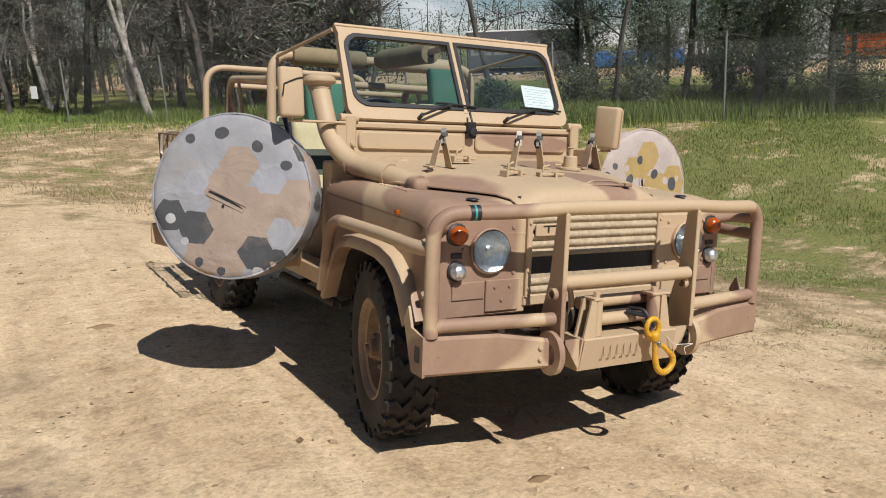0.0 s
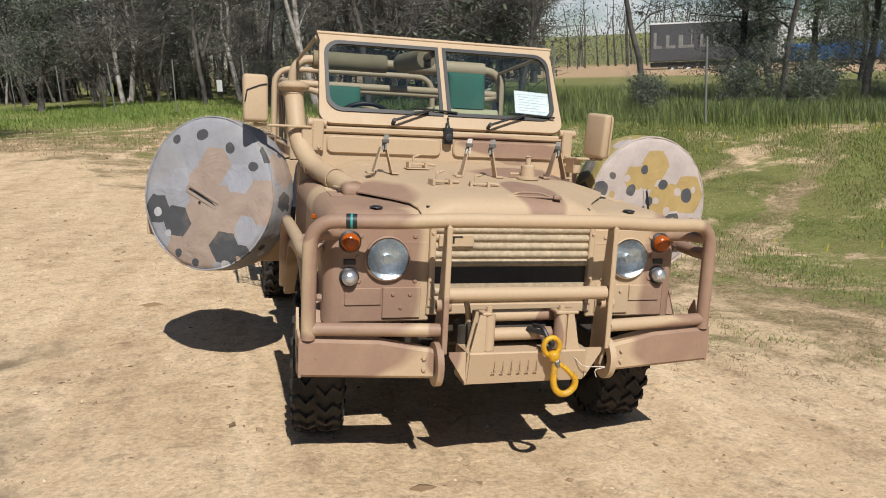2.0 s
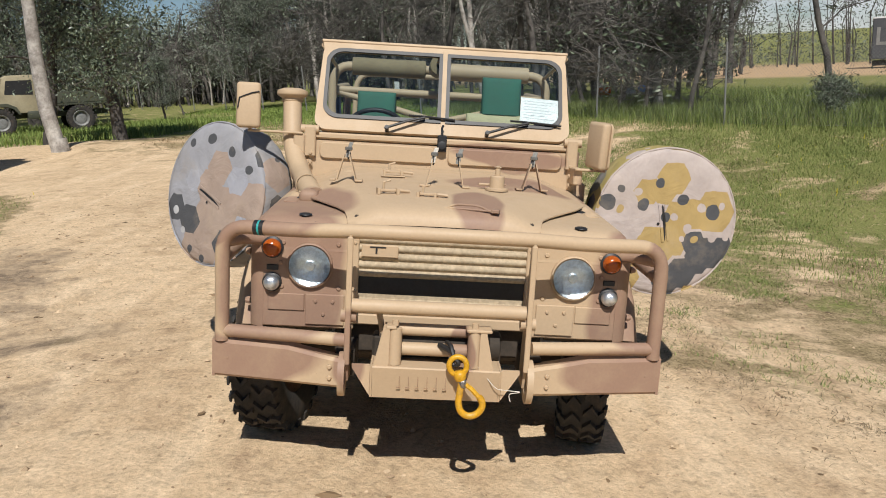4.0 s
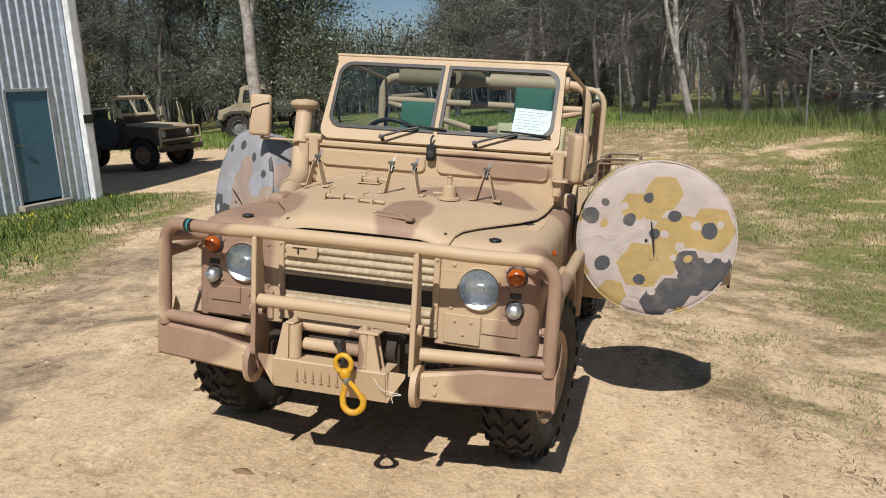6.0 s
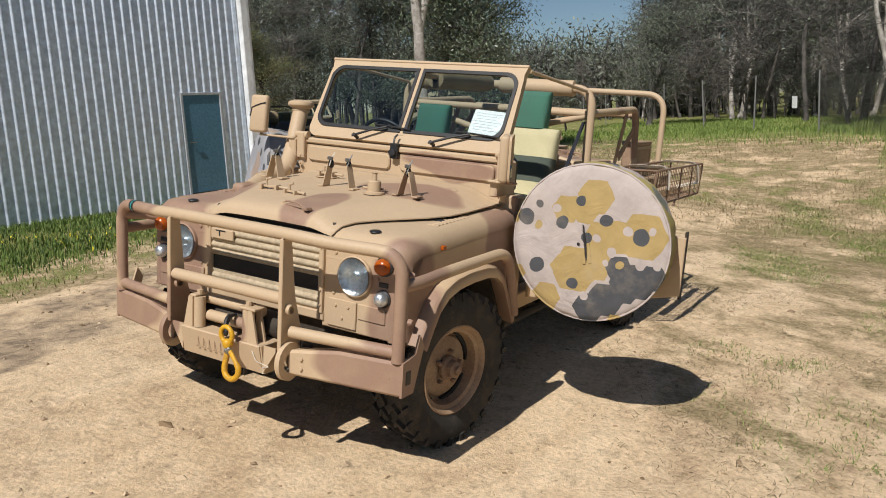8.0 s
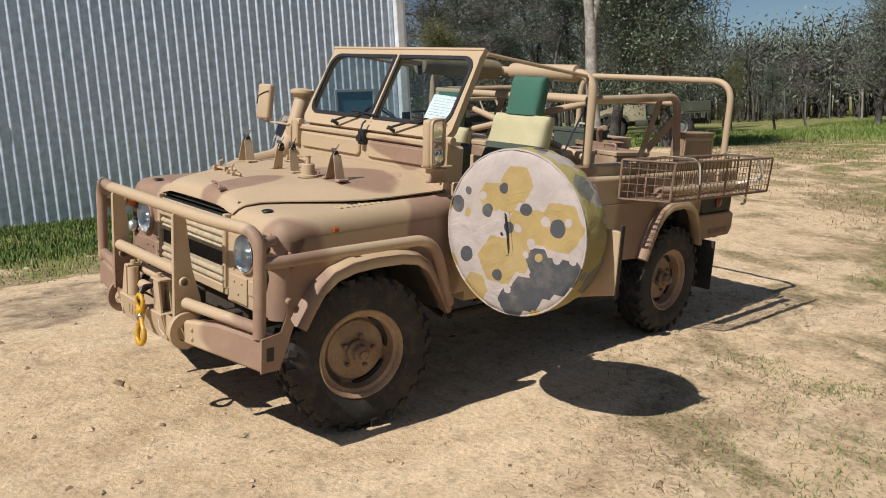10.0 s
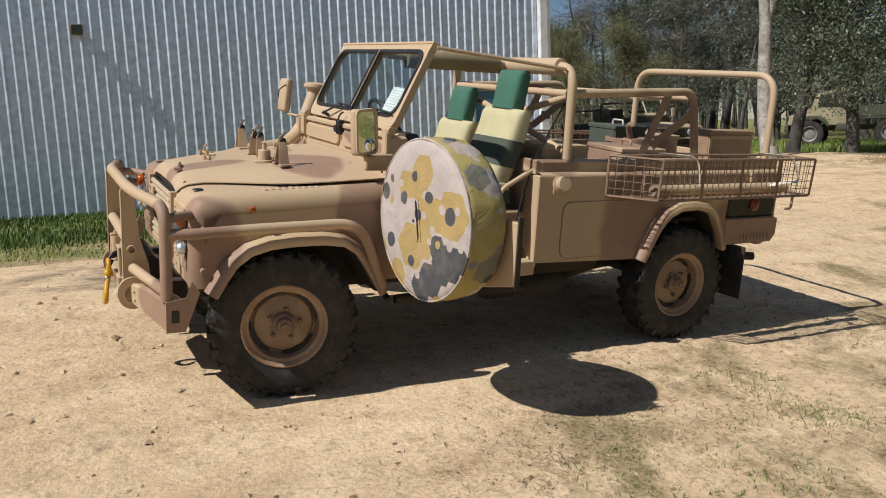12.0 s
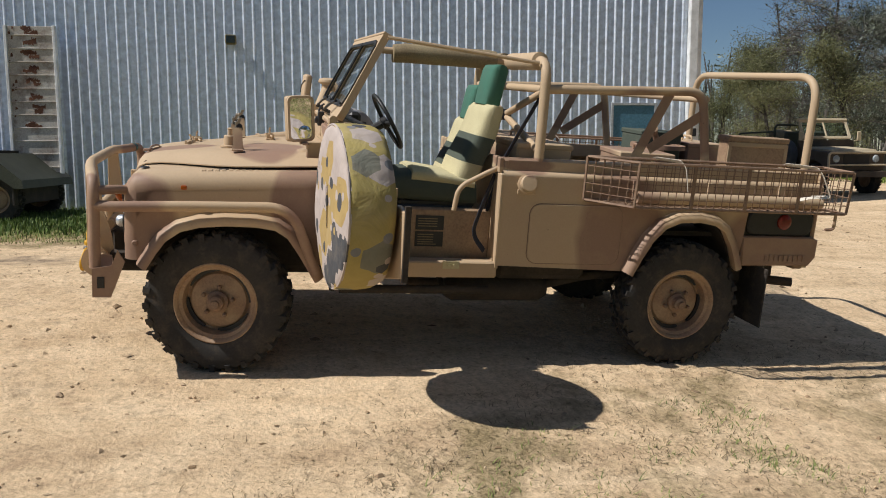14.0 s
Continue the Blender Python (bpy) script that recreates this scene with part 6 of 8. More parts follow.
# -- rear tub --
tub = new("rear_tub")
tub.parent = CAR
for sx in (1, -1):
    bm = bm_new()
    inner = inset(ARCH_R, 0.02)
    outline = [(1.575, 0.622), (1.575, 1.150), (3.72, 1.150), (3.72, 1.005), (3.20, 1.005), (3.19, 0.86)] + inner[::-1]
    slab(bm, outline, "x", min(sx * 0.775, sx * 0.80), max(sx * 0.775, sx * 0.80))
    part("tub_side", bm, M_CAMO, tub)
    bm = bm_new()
    rows = []
    for y in (1.575, 1.80, 2.2, 3.0, 3.72):
        row = [(sx * 0.798, y, 1.145)]
        for k in range(1, 6):
            a = radians(18 * k)
            row.append((sx * (0.770 + 0.03 * math.cos(a)), y, 1.148 + 0.03 * math.sin(a)))
        row += [(sx * 0.755, y, 1.182), (sx * 0.755, y, 1.240), (sx * 0.745, y, 1.250), (sx * 0.66, y, 1.250), (sx * 0.66, y, 1.16)]
        rows.append(row)
    loft(bm, rows)
    part("top_capping", bm, M_CAMO, tub, smooth=40)
    bm = bm_new()
    box(bm, (sx * 0.60, 1.555, 0.60), (sx * 0.803, 1.58, 1.165), 0.006)
    box(bm, (sx * 0.60, 1.55, 1.165), (sx * 0.760, 1.58, 1.255), 0.006)
    part("tub_end_post", bm, M_CAMO, tub)
    bm = bm_new()
    slab(bm, rect_loop(1.752, 2.34, 0.640, 0.996, 0.06), "x", min(sx * 0.800, sx * 0.8075), max(sx * 0.800, sx * 0.8075), 0.003)
    lid = part("locker_lid", bm, M_CAMO, tub)
    bm = bm_new()
    slab(bm, rect_loop(1.7475, 2.3445, 0.6355, 1.0005, 0.064), "x", min(sx * 0.7995, sx * 0.8025), max(sx * 0.7995, sx * 0.8025))
    part("lid_seal", bm, M_RUSTWIRE, lid, "dark rubber seal round the lid")
    flare(sx, ARCH_R, "rear_flare")
    # tail: lamp recess and corner step
    tail = new("tail_corner")
    tail.parent = tub
    bm = bm_new()
    slab(bm, [(3.185, 0.835), (3.20, 0.64), (3.70, 0.645), (3.745, 0.70), (3.745, 0.815), (3.70, 0.835)], "x", min(sx * 0.60, sx * 0.80), max(sx * 0.60, sx * 0.80), 0.01)
    part("corner_panel", bm, M_CAMO, tail)
    bm = bm_new()
    box(bm, (sx * 0.68, 3.20, 0.835), (sx * 0.765, 3.70, 1.005))
    slab(bm, rect_loop(3.21, 3.69, 0.842, 0.998, 0.06), "x", min(sx * 0.765, sx * 0.795), max(sx * 0.765, sx * 0.795), 0.01)
    part("lamp_recess", bm, M_BLACK, tail, "black rubber lamp surround")
    bm = bm_new()
    lathe(bm, [(0.05, 0.0), (0.048, 0.012), (0.03, 0.02), (0, 0.022)], facing((sx * 0.793, 3.47, 0.93), (sx, 0, 0)), 20)
    part("tail_light", bm, M_REDLENS, tail, "round red tail lamp")
    bm = bm_new()
    for k in range(9):
        box(bm, (sx * 0.801, 3.36 + 0.035 * k, 0.675), (sx * 0.808, 3.38 + 0.035 * k, 0.715), 0.001)
    part("tread_strip", bm, M_CAMO, tail)
    bm = bm_new()
    box(bm, (sx * 0.52, 3.34, 0.25), (sx * 0.88, 3.352, 0.635), 0.004)
    part("mud_flap", bm, M_RUBBER, tub, "black rubber mud flap")
    bm = bm_new()
    slab(bm, [(3.72, 0.60), (3.80, 0.60), (3.815, 0.66), (3.80, 0.78), (3.72, 0.80)], "x", min(sx * 0.60, sx * 0.66), max(sx * 0.60, sx * 0.66), 0.006)
    lathe(bm, [(0.0, 0.0), (0.03, 0.0), (0.03, 0.012), (0, 0.012)], facing((sx * 0.66, 3.765, 0.645), (sx, 0, 0)), 14)
    part("rear_tow_eye", bm, M_CAMO, tub)
bm = bm_new()
box(bm, (-0.70, 3.66, 0.60), (0.70, 3.74, 0.80), 0.01)
part("rear_crossmember", bm, M_CAMO, tub)
bm = bm_new()
box(bm, (-0.775, 3.70, 0.80), (0.775, 3.73, 1.24), 0.006)
part("tailgate", bm, M_CAMO, tub)
bm = bm_new()
box(bm, (-0.76, 1.58, 0.61), (0.76, 1.61, 1.24), 0.004)
part("tub_front", bm, M_CAMO, tub)
# shade in the bottom of the tub is put into its colour
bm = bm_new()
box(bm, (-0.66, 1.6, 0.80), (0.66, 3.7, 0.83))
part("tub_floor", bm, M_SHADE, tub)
bm = bm_new()
lathe(bm, [(0.058, 0.0), (0.058, 0.012), (0.045, 0.016), (0.045, 0.034), (0.050, 0.036), (0.050, 0.05), (0.044, 0.056), (0, 0.058)], facing((0.80, 1.715, 1.11), (1, 0, 0.25)), 20)
box(bm, (0.80, 1.66, 1.05), (0.812, 1.77, 1.08), 0.003)
part("fuel_cap", bm, M_CAMO, tub)
bm = bm_new()
tube(bm, rounded([(0.765, 1.60, 1.18), (0.79, 1.60, 1.16), (0.785, 1.63, 1.13), (0.765, 1.62, 1.15)], 0.015), 0.004, 6)
part("rope_hook", bm, M_STEEL, tub)

# -- roll cage --
cage = new("roll_cage")
cage.parent = CAR
bm = bm_new()
tube(bm, rounded([(-0.727, 1.80, 1.24), (-0.727, 1.80, 1.815), (0.727, 1.80, 1.815), (0.727, 1.80, 1.24)], 0.13, 7), 0.030, 14)
part("main_hoop", bm, M_CAMO, cage, smooth=60)
bm = bm_new()
tube(bm, rounded([(-0.72, 3.61, 1.24), (-0.72, 3.61, 1.845), (0.72, 3.61, 1.845), (0.72, 3.61, 1.24)], 0.17, 8), 0.025, 14)
part("rear_hoop", bm, M_CAMO, cage, smooth=60)
for x0, x1, r, mat, lab in ((-0.60, -0.10, 0.058, M_PAD, "olive foam bar padding"), (0.05, 0.60, 0.052, M_CAMO, "tan painted bar padding")):
    bm = bm_new()
    lathe(bm, [(0.031, x0), (r, x0 + 0.004), (r + 0.002, x0 + 0.03), (r, (x0 + x1) / 2), (r + 0.002, x1 - 0.03), (r, x1 - 0.004), (0.031, x1)], Matrix.Translation((0, 1.80, 1.815)) @ Matrix.Rotation(radians(90), 4, "Y"), 18)
    part("bar_padding", bm, mat, cage, lab, smooth=50)
bm = bm_new()
rod(bm, (-0.02, 0.875, 1.83), (-0.02, 1.79, 1.815), 0.022, 10)
part("centre_bar", bm, M_CAMO, cage, smooth=60)
bm = bm_new()
lathe(bm, [(0.022, 1.02), (0.058, 1.025), (0.062, 1.10), (0.060, 1.35), (0.062, 1.66), (0.056, 1.71), (0.022, 1.72)], Matrix.Translation((-0.02, 0, 1.815)) @ Matrix.Rotation(radians(-90), 4, "X"), 18)
for v in bm.verts:
    v.co.x += 0.004 * math.sin(30 * v.co.y)
    v.co.z += 0.005 * math.sin(23 * v.co.y + 1)
part("bar_padding", bm, M_PAD, cage, "crumpled olive canvas roll on the centre bar", smooth=50)
bm = bm_new()
rod(bm, (-0.70, 1.80, 1.655), (0.70, 1.80, 1.655), 0.024, 12)
part("cross_bar", bm, M_CAMO, cage, smooth=60)
for a, b in (((-0.70, 1.80, 1.64), (0.70, 1.80, 1.30)), ((0.70, 1.80, 1.64), (-0.70, 1.80, 1.30))):
    bm = bm_new()
    rod(bm, a, b, 0.022, 12)
    part("diagonal_tube", bm, M_CAMO, cage, smooth=60)
bm = bm_new()
box(bm, (-0.06, 1.77, 1.435), (0.06, 1.83, 1.505), 0.01)
part("joint_wrap", bm, M_BLACK, cage, "black tape wrap")
for sx in (1, -1):
    bm = bm_new()
    rod(bm, (sx * 0.685, 0.875, 1.875), (sx * 0.70, 1.76, 1.80), 0.011, 8)
    part("screen_stay", bm, M_CAMO, cage)
    bm = bm_new()
    tube(bm, rounded([(sx * 0.72, 1.80, 1.655), (sx * 0.72, 2.82, 1.705), (sx * 0.72, 2.90, 1.24)], 0.10, 6), 0.027, 12)
    part("side_rail", bm, M_CAMO, cage, smooth=60)
    for p, q in (((2.40, 1.25), (2.60, 1.68)), ((2.50, 1.34), (2.84, 1.57))):
        bm = bm_new()
        d = Vector((q[0] - p[0], q[1] - p[1])).normalized() * 0.030
        slab(bm, [(p[0] + d.y, p[1] - d.x), (q[0] + d.y, q[1] - d.x), (q[0] - d.y, q[1] + d.x), (p[0] - d.y, p[1] + d.x)], "x", sx * 0.72 - 0.003, sx * 0.72 + 0.003)
        part("flat_brace", bm, M_CAMO, cage, smooth=0)
bm = bm_new()
rod(bm, (-0.70, 2.86, 1.66), (0.70, 2.86, 1.66), 0.022, 12)
part("cross_bar", bm, M_CAMO, cage, smooth=60)

# -- side baskets --
def basket(sx):
    b = new("side_basket")
    b.parent = CAR
    x0, x1, y0, y0o, y1, z0, z1 = 0.815, 1.085, 2.07, 2.27, 3.68, 1.035, 1.290
    top = [(x0, y0, z1), (x1, y0o, z1), (x1, y1, z1), (x0, y1, z1)]
    low = [(p[0] if p[0] == x0 else p[0] - 0.015, p[1], z0) for p in top]
    for loop, nm in ((top, "top_rim"), (low, "bottom_rim")):
        bm = bm_new()
        tube(bm, rounded(flip(loop, sx), 0.015, 3, True), 0.0085, 6, closed=True)
        part(nm, bm, M_RUSTWIRE, b)
    for i, (p, q) in enumerate(zip(top, low)):
        bm = bm_new()
        rod(bm, (p[0] * sx, p[1], p[2]), (q[0] * sx, q[1], q[2]), 0.0085, 6)
        part("corner_post", bm, M_RUSTWIRE, b)
    for yy in (2.62, 2.97, 3.32):
        bm = bm_new()
        box(bm, (sx * (x1 - 0.004), yy - 0.011, z0), (sx * (x1 + 0.003), yy + 0.011, z1), 0.001)
        part("stiffener", bm, M_RUSTWIRE, b)
    bm = bm_new()

    def wires(p00, p10, p01, p11, nu, nv):
        p00, p10, p01, p11 = (Vector((sx * p[0], p[1], p[2])) for p in (p00, p10, p01, p11))
        for i in range(1, nu):
            t = i / nu
            tube(bm, [p00.lerp(p10, t), p01.lerp(p11, t)], 0.0026, 4, cap=False)
        for j in range(1, nv):
            t = j / nv
            tube(bm, [p00.lerp(p01, t), p10.lerp(p11, t)], 0.0026, 4, cap=False)
    wires(low[0], low[1], top[0], top[1], 6, 5)
    wires(low[1], low[2], top[1], top[2], 28, 5)
    wires(low[2], low[3], top[2], top[3], 5, 5)
    wires(low[0], low[3], top[0], top[3], 28, 5)
    wires(low[0], low[3], low[1], low[2], 28, 6)
    w = part("wire_mesh", bm, M_RUSTWIRE, b, "rusty brown welded wire mesh", smooth=0)
    w["kind"] = "stuff"
    for yy, slack, ends in ((2.52, 0.02, 5), (3.42, 0.07, 7)):
        bm = bm_new()
        tube(bm, rounded(flip([(0.74, yy, 1.262), (0.83, yy - 0.02, 1.30), (1.06, yy + 0.02, 1.305), (1.10, yy + 0.03, 1.27), (1.095, yy + 0.04 + slack, 1.14), (1.05, yy + 0.02, 1.06 + slack), (0.86, yy - 0.04, 1.06)][:ends], sx), 0.02, 3), 0.0022, 6, flat=6.5)
        part("tie_strap", bm, M_STRAP, b, "pale webbing tie strap")
    for yy in (2.4, 2.9, 3.4):
        bm = bm_new()
        box(bm, (sx * 0.79, yy - 0.015, 1.02), (sx * 0.825, yy + 0.015, 1.16), 0.003)
        part("hanger", bm, M_CAMO, b)
    bm = bm_new()
    rod(bm, (sx * 0.93, 2.35, 1.075), (sx * 0.93, 3.60, 1.075), 0.035, 12)
    part("stowed_tube", bm, M_CAMO, b, "long brown painted tube in the basket", smooth=50)
    bm = bm_new()
    tube(bm, rounded(flip([(0.86, 3.72, 1.03), (0.86, 3.79, 1.03), (0.86, 3.79, 0.90), (0.86, 3.73, 0.90)], sx), 0.03), 0.010, 8)
    part("rear_handle", bm, M_CAMO, b)


basket(1)
basket(-1)

# -- gear in the tub --
def case(lo, hi, mat, turn, nm, lab):
    c = new(nm)
    c.parent = CAR
    c["label"] = lab
    mid = [(a + b) / 2 for a, b in zip(lo, hi)]
    m = Matrix.Translation(mid) @ Matrix.Rotation(radians(turn), 4, "Z")
    h = [(b - a) / 2 for a, b in zip(lo, hi)]
    bm = bm_new()
    box(bm, [-v for v in h], h, 0.012, m)
    part("case_body", bm, mat, c)
    bm = bm_new()
    box(bm, (-h[0] - 0.006, -h[1] - 0.006, h[2] - 0.03), (h[0] + 0.006, h[1] + 0.006, h[2] + 0.004), 0.006, m)
    part("case_lid", bm, mat, c)
    if nm == "ammunition_box":
        bm = bm_new()
        ring_box = [(-h[1], -h[2], h[1], -h[2] + 0.025), (-h[1], h[2] - 0.06, h[1], h[2] - 0.035), (-h[1], -h[2], -h[1] + 0.025, h[2] - 0.04), (h[1] - 0.025, -h[2], h[1], h[2] - 0.04)]
        for a0, b0, a1, b1 in ring_box:
            box(bm, (h[0], a0, b0), (h[0] + 0.006, a1, b1), 0.002, m)
        part("side_frame", bm, M_CAMO, c)
        return
    bm = bm_new()
    tube(bm, [m @ Vector(p) for p in rounded([(-0.06, 0, h[2]), (-0.06, 0, h[2] + 0.04), (0.06, 0, h[2] + 0.04), (0.06, 0, h[2])], 0.02)], 0.008, 8)
    part("case_handle", bm, M_STRAP if "green" in lab else mat, c)


case((0.56, 3.07, 1.10), (0.675, 3.50, 1.445), M_RIM, 0, "ammunition_box", "brown steel storage box in the tub")
case((-0.40, 2.86, 1.1), (-0.08, 3.18, 1.41), M_DKGREEN, 0, "jerry_can", "dark green box with a white handle")
case((0.10, 2.45, 1.08), (0.55, 2.80, 1.30), M_CAMO, -8, "storage_box", "low brown steel box in the tub")
case((-0.62, 1.70, 1.0), (0.62, 2.05, 1.33), M_CAMO, 0, "storage_locker", "long brown locker across the tub")
case((-0.62, 3.22, 1.0), (-0.1, 3.55, 1.34), M_CAMO, 4, "storage_box", "brown steel storage box by the rear hoop")
bm = bm_new()
lathe(bm, [(0.16, 0.0), (0.19, 0.0), (0.19, 0.03), (0.16, 0.03)], Matrix.Translation((0.0, 2.95, 1.30)), 24, closed=True)
rod(bm, (0.0, 2.95, 0.83), (0.0, 2.95, 1.32), 0.05, 14)
for k in range(4):
    a = k * math.pi / 2
    rod(bm, (0, 2.95, 1.31), (0.17 * math.cos(a), 2.95 + 0.17 * math.sin(a), 1.315), 0.014, 8)
tube(bm, rounded([(0.0, 2.95, 1.32), (0.02, 2.9, 1.42), (0.1, 2.86, 1.44)], 0.04), 0.022, 10)
part("gun_mount_ring", bm, M_CAMO, CAR)

# ---- trees ----
def grow(rng, base, direction, length, r0, steps, wobble, droop=0.0):
    """A wandering limb as points."""
    pts, p, d = [Vector(base)], Vector(base), Vector(direction).normalized()
    for _ in range(steps):
        d = (d + Vector((rng.gauss(0, wobble), rng.gauss(0, wobble), rng.gauss(0, wobble * 0.6) - droop))).normalized()
        p = p + d * (length / steps)
        pts.append(p.copy())
    return pts


def leaf_mesh(name, centres, mat, rng_seed, per, spread, size, hang=0.0):
    """Clumps of small leaves round the given places."""
    rng = np.random.default_rng(rng_seed)
    c = np.repeat(np.array([tuple(v) for v in centres]), per, axis=0)
    n = len(c)
    c = c + rng.normal(0, spread, (n, 3)) * np.array([1, 1, 0.75])
    a = rng.normal(0, 1, (n, 3))
    a[:, 2] -= hang
    a /= np.linalg.norm(a, axis=1, keepdims=True)
    b = np.cross(a, rng.normal(0, 1, (n, 3)))
    b /= np.linalg.norm(b, axis=1, keepdims=True)
    ln = size * rng.uniform(0.6, 1.4, (n, 1))
    wd = ln * 0.36
    quads = np.stack([c - a * ln, c + b * wd, c + a * ln, c - b * wd], 1).reshape(-1, 3)
    me = bpy.data.meshes.new(name)
    me.from_pydata(quads.tolist(), [], np.arange(4 * n).reshape(-1, 4).tolist())
    me.materials.append(mat)
    return me


def tree_parts(seed, height, r0, first, limbs, bark, leaf, clumps, per, spread, size, twigs=0, lean=(0, 0), fork=False, up=0.5, limb_len=0.33, hang=0.0):
    """Meshes of one tree: trunk with limbs, bare twigs and a crown of many leaves."""
    rng = random.Random(seed)
    bm = bm_new()
    stem = grow(rng, (0, 0, -0.15), (lean[0], lean[1], 1), height * 0.92, r0, 9, 0.075)
    tube(bm, stem, r0, 8, r_end=r0 * 0.22)
    tube(bm, [stem[0] + Vector((0, 0, -0.1)), stem[0] + Vector((0, 0, 0.5))], r0 * 1.35, 8, r_end=r0 * 0.95)
    tips = []
    stems = [stem]
    if fork:
        k = 3
        other = grow(rng, stem[k], (0.28, 0.15, 1), height * 0.5, r0 * 0.6, 6, 0.08)
        tube(bm, other, r0 * 0.62, 7, r_end=r0 * 0.15)
        stems.append(other)
    ends = []
    for i in range(limbs):
        st = rng.choice(stems)
        f = first + (1 - first) * rng.random() ** 0.8
        q = f * (len(st) - 1)
        p = st[int(q)].lerp(st[min(int(q) + 1, len(st) - 1)], q % 1)
        a = rng.uniform(0, 2 * math.pi)
        ln = height * limb_len * (1.15 - 0.7 * f) * rng.uniform(0.6, 1.2)
        limb = grow(rng, p, (math.cos(a), math.sin(a), up + rng.uniform(-0.2, 0.5)), ln, r0, 5, 0.22)
        tube(bm, limb, r0 * 0.30 * (1.2 - f * 0.8), 5, r_end=0.008)
        ends += limb[2:]
        for _ in range(3):
            s = rng.choice(limb[1:])
            a2 = rng.uniform(0, 2 * math.pi)
            sub = grow(rng, s, (math.cos(a2), math.sin(a2), rng.uniform(-0.1, 0.9)), ln * 0.5, r0, 3, 0.3)
            tube(bm, sub, max(0.012, r0 * 0.08), 4, r_end=0.005)
            ends += sub[1:]
    trunk = mesh_of("trunk", bm, bark, 60)
    tw = None
    if twigs:
        bm = bm_new()
        for _ in range(twigs):
            s = rng.choice(ends)
            a2 = rng.uniform(0, 2 * math.pi)
            tube(bm, grow(rng, s, (math.cos(a2), math.sin(a2), rng.uniform(-0.2, 1.0)), rng.uniform(0.4, 1.3), 0, 2, 0.3), 0.009, 3, r_end=0.004, cap=False)
        tw = mesh_of("twig_mass", bm, M_TWIG, 0)
    crown = None
    if clumps:
        picks = [rng.choice(ends) for _ in range(clumps)]
        crown = leaf_mesh("crown", picks, leaf, seed + 50, per, spread, size, hang)
    return trunk, tw, crown


def plant(name, parts, label, x, y, turn, scale, group, category="tree"):
    trunk, tw, crown = parts
    t = new(name, trunk)
    t.matrix_world = Matrix.Translation((x, y, z_at(x, y) - 0.02)) @ Matrix.Rotation(turn, 4, "Z") @ Matrix.Diagonal((scale, scale, scale, 1))
    tagged(t, label, category, group)
    for nm, me in (("twig_mass", tw), ("crown", crown)):
        if me:
            o = new(nm, me)
            o.parent = t
            o["kind"] = "stuff"
    return t


def fence_xy(s, p):
    """A place s metres along the fence and p metres beyond it."""
    k = math.hypot(2.6, 3.2)
    return FENCE_A[0] - 2.6 * s / k + 3.2 * p / k, FENCE_A[1] + 3.2 * s / k + 2.6 * p / k


def open_sky(x, y):
    """The low stretch of the tree line, seen from the yard."""
    return -24.5 < math.degrees(math.atan2(x - 1.6, y + 3.4)) < -14.8


THIN = [tree_parts(11, 10.5, 0.15, 0.32, 16, M_BARK, M_LEAF_GREY, 110, 11, 0.40, 0.09, 950),
        tree_parts(12, 9.0, 0.11, 0.25, 15, M_BARK, M_LEAF_GREY, 60, 10, 0.37, 0.08, 950, lean=(0.12, 0.05)),
        tree_parts(13, 12.0, 0.24, 0.34, 20, M_BARK, M_LEAF, 170, 12, 0.45, 0.10, 700, fork=True),
        tree_parts(14, 8.0, 0.09, 0.2, 14, M_TWIG, M_LEAF_GREY, 25, 7, 0.3, 0.08, 900, lean=(-0.15, 0.1)),
        tree_parts(15, 10.0, 0.17, 0.3, 15, M_PALEBARK, M_LEAF_GREY, 80, 10, 0.4, 0.09, 760, lean=(0.2, -0.05), fork=True)]
LEAFY = [tree_parts(21, 7.5, 0.15, 0.10, 40, M_BARK, M_LEAF, 700, 44, 0.30, 0.040, 160, up=0.25, limb_len=0.26, hang=0.6),
         tree_parts(22, 6.5, 0.12, 0.07, 38, M_BARK, M_LEAF, 680, 44, 0.28, 0.038, 160, up=0.25, limb_len=0.28, hang=0.6),
         tree_parts(23, 8.5, 0.18, 0.12, 40, M_BARK, M_LEAF, 700, 44, 0.33, 0.041, 200, fork=True, up=0.3, limb_len=0.25, hang=0.6)]
BUSHY = [tree_parts(31, 7.5, 0.16, 0.06, 30, M_BARK, M_LEAF_OLIVE, 800, 26, 0.32, 0.050, 160, up=0.6, limb_len=0.36),
         tree_parts(32, 9.5, 0.18, 0.10, 30, M_BARK, M_LEAF_GREY, 760, 26, 0.36, 0.056, 200, up=0.6, limb_len=0.32)]
LOW = tree_parts(36, 1.6, 0.03, 0.05, 26, M_BARK, M_LEAF, 300, 12, 0.16, 0.06, 40, up=0.9, limb_len=0.7)
BARE = [tree_parts(41, 3.2, 0.05, 0.05, 16, M_TWIG, M_LEAF_GREY, 30, 6, 0.2, 0.06, 420, up=1.0, limb_len=0.6),
        tree_parts(42, 2.4, 0.04, 0.05, 15, M_TWIG, M_LEAF, 80, 9, 0.22, 0.06, 220, up=0.9, limb_len=0.6)]
rng = random.Random(77)
THIN_LABEL = "tall thin dark-trunked tree with sparse grey-green leaves in the wood"
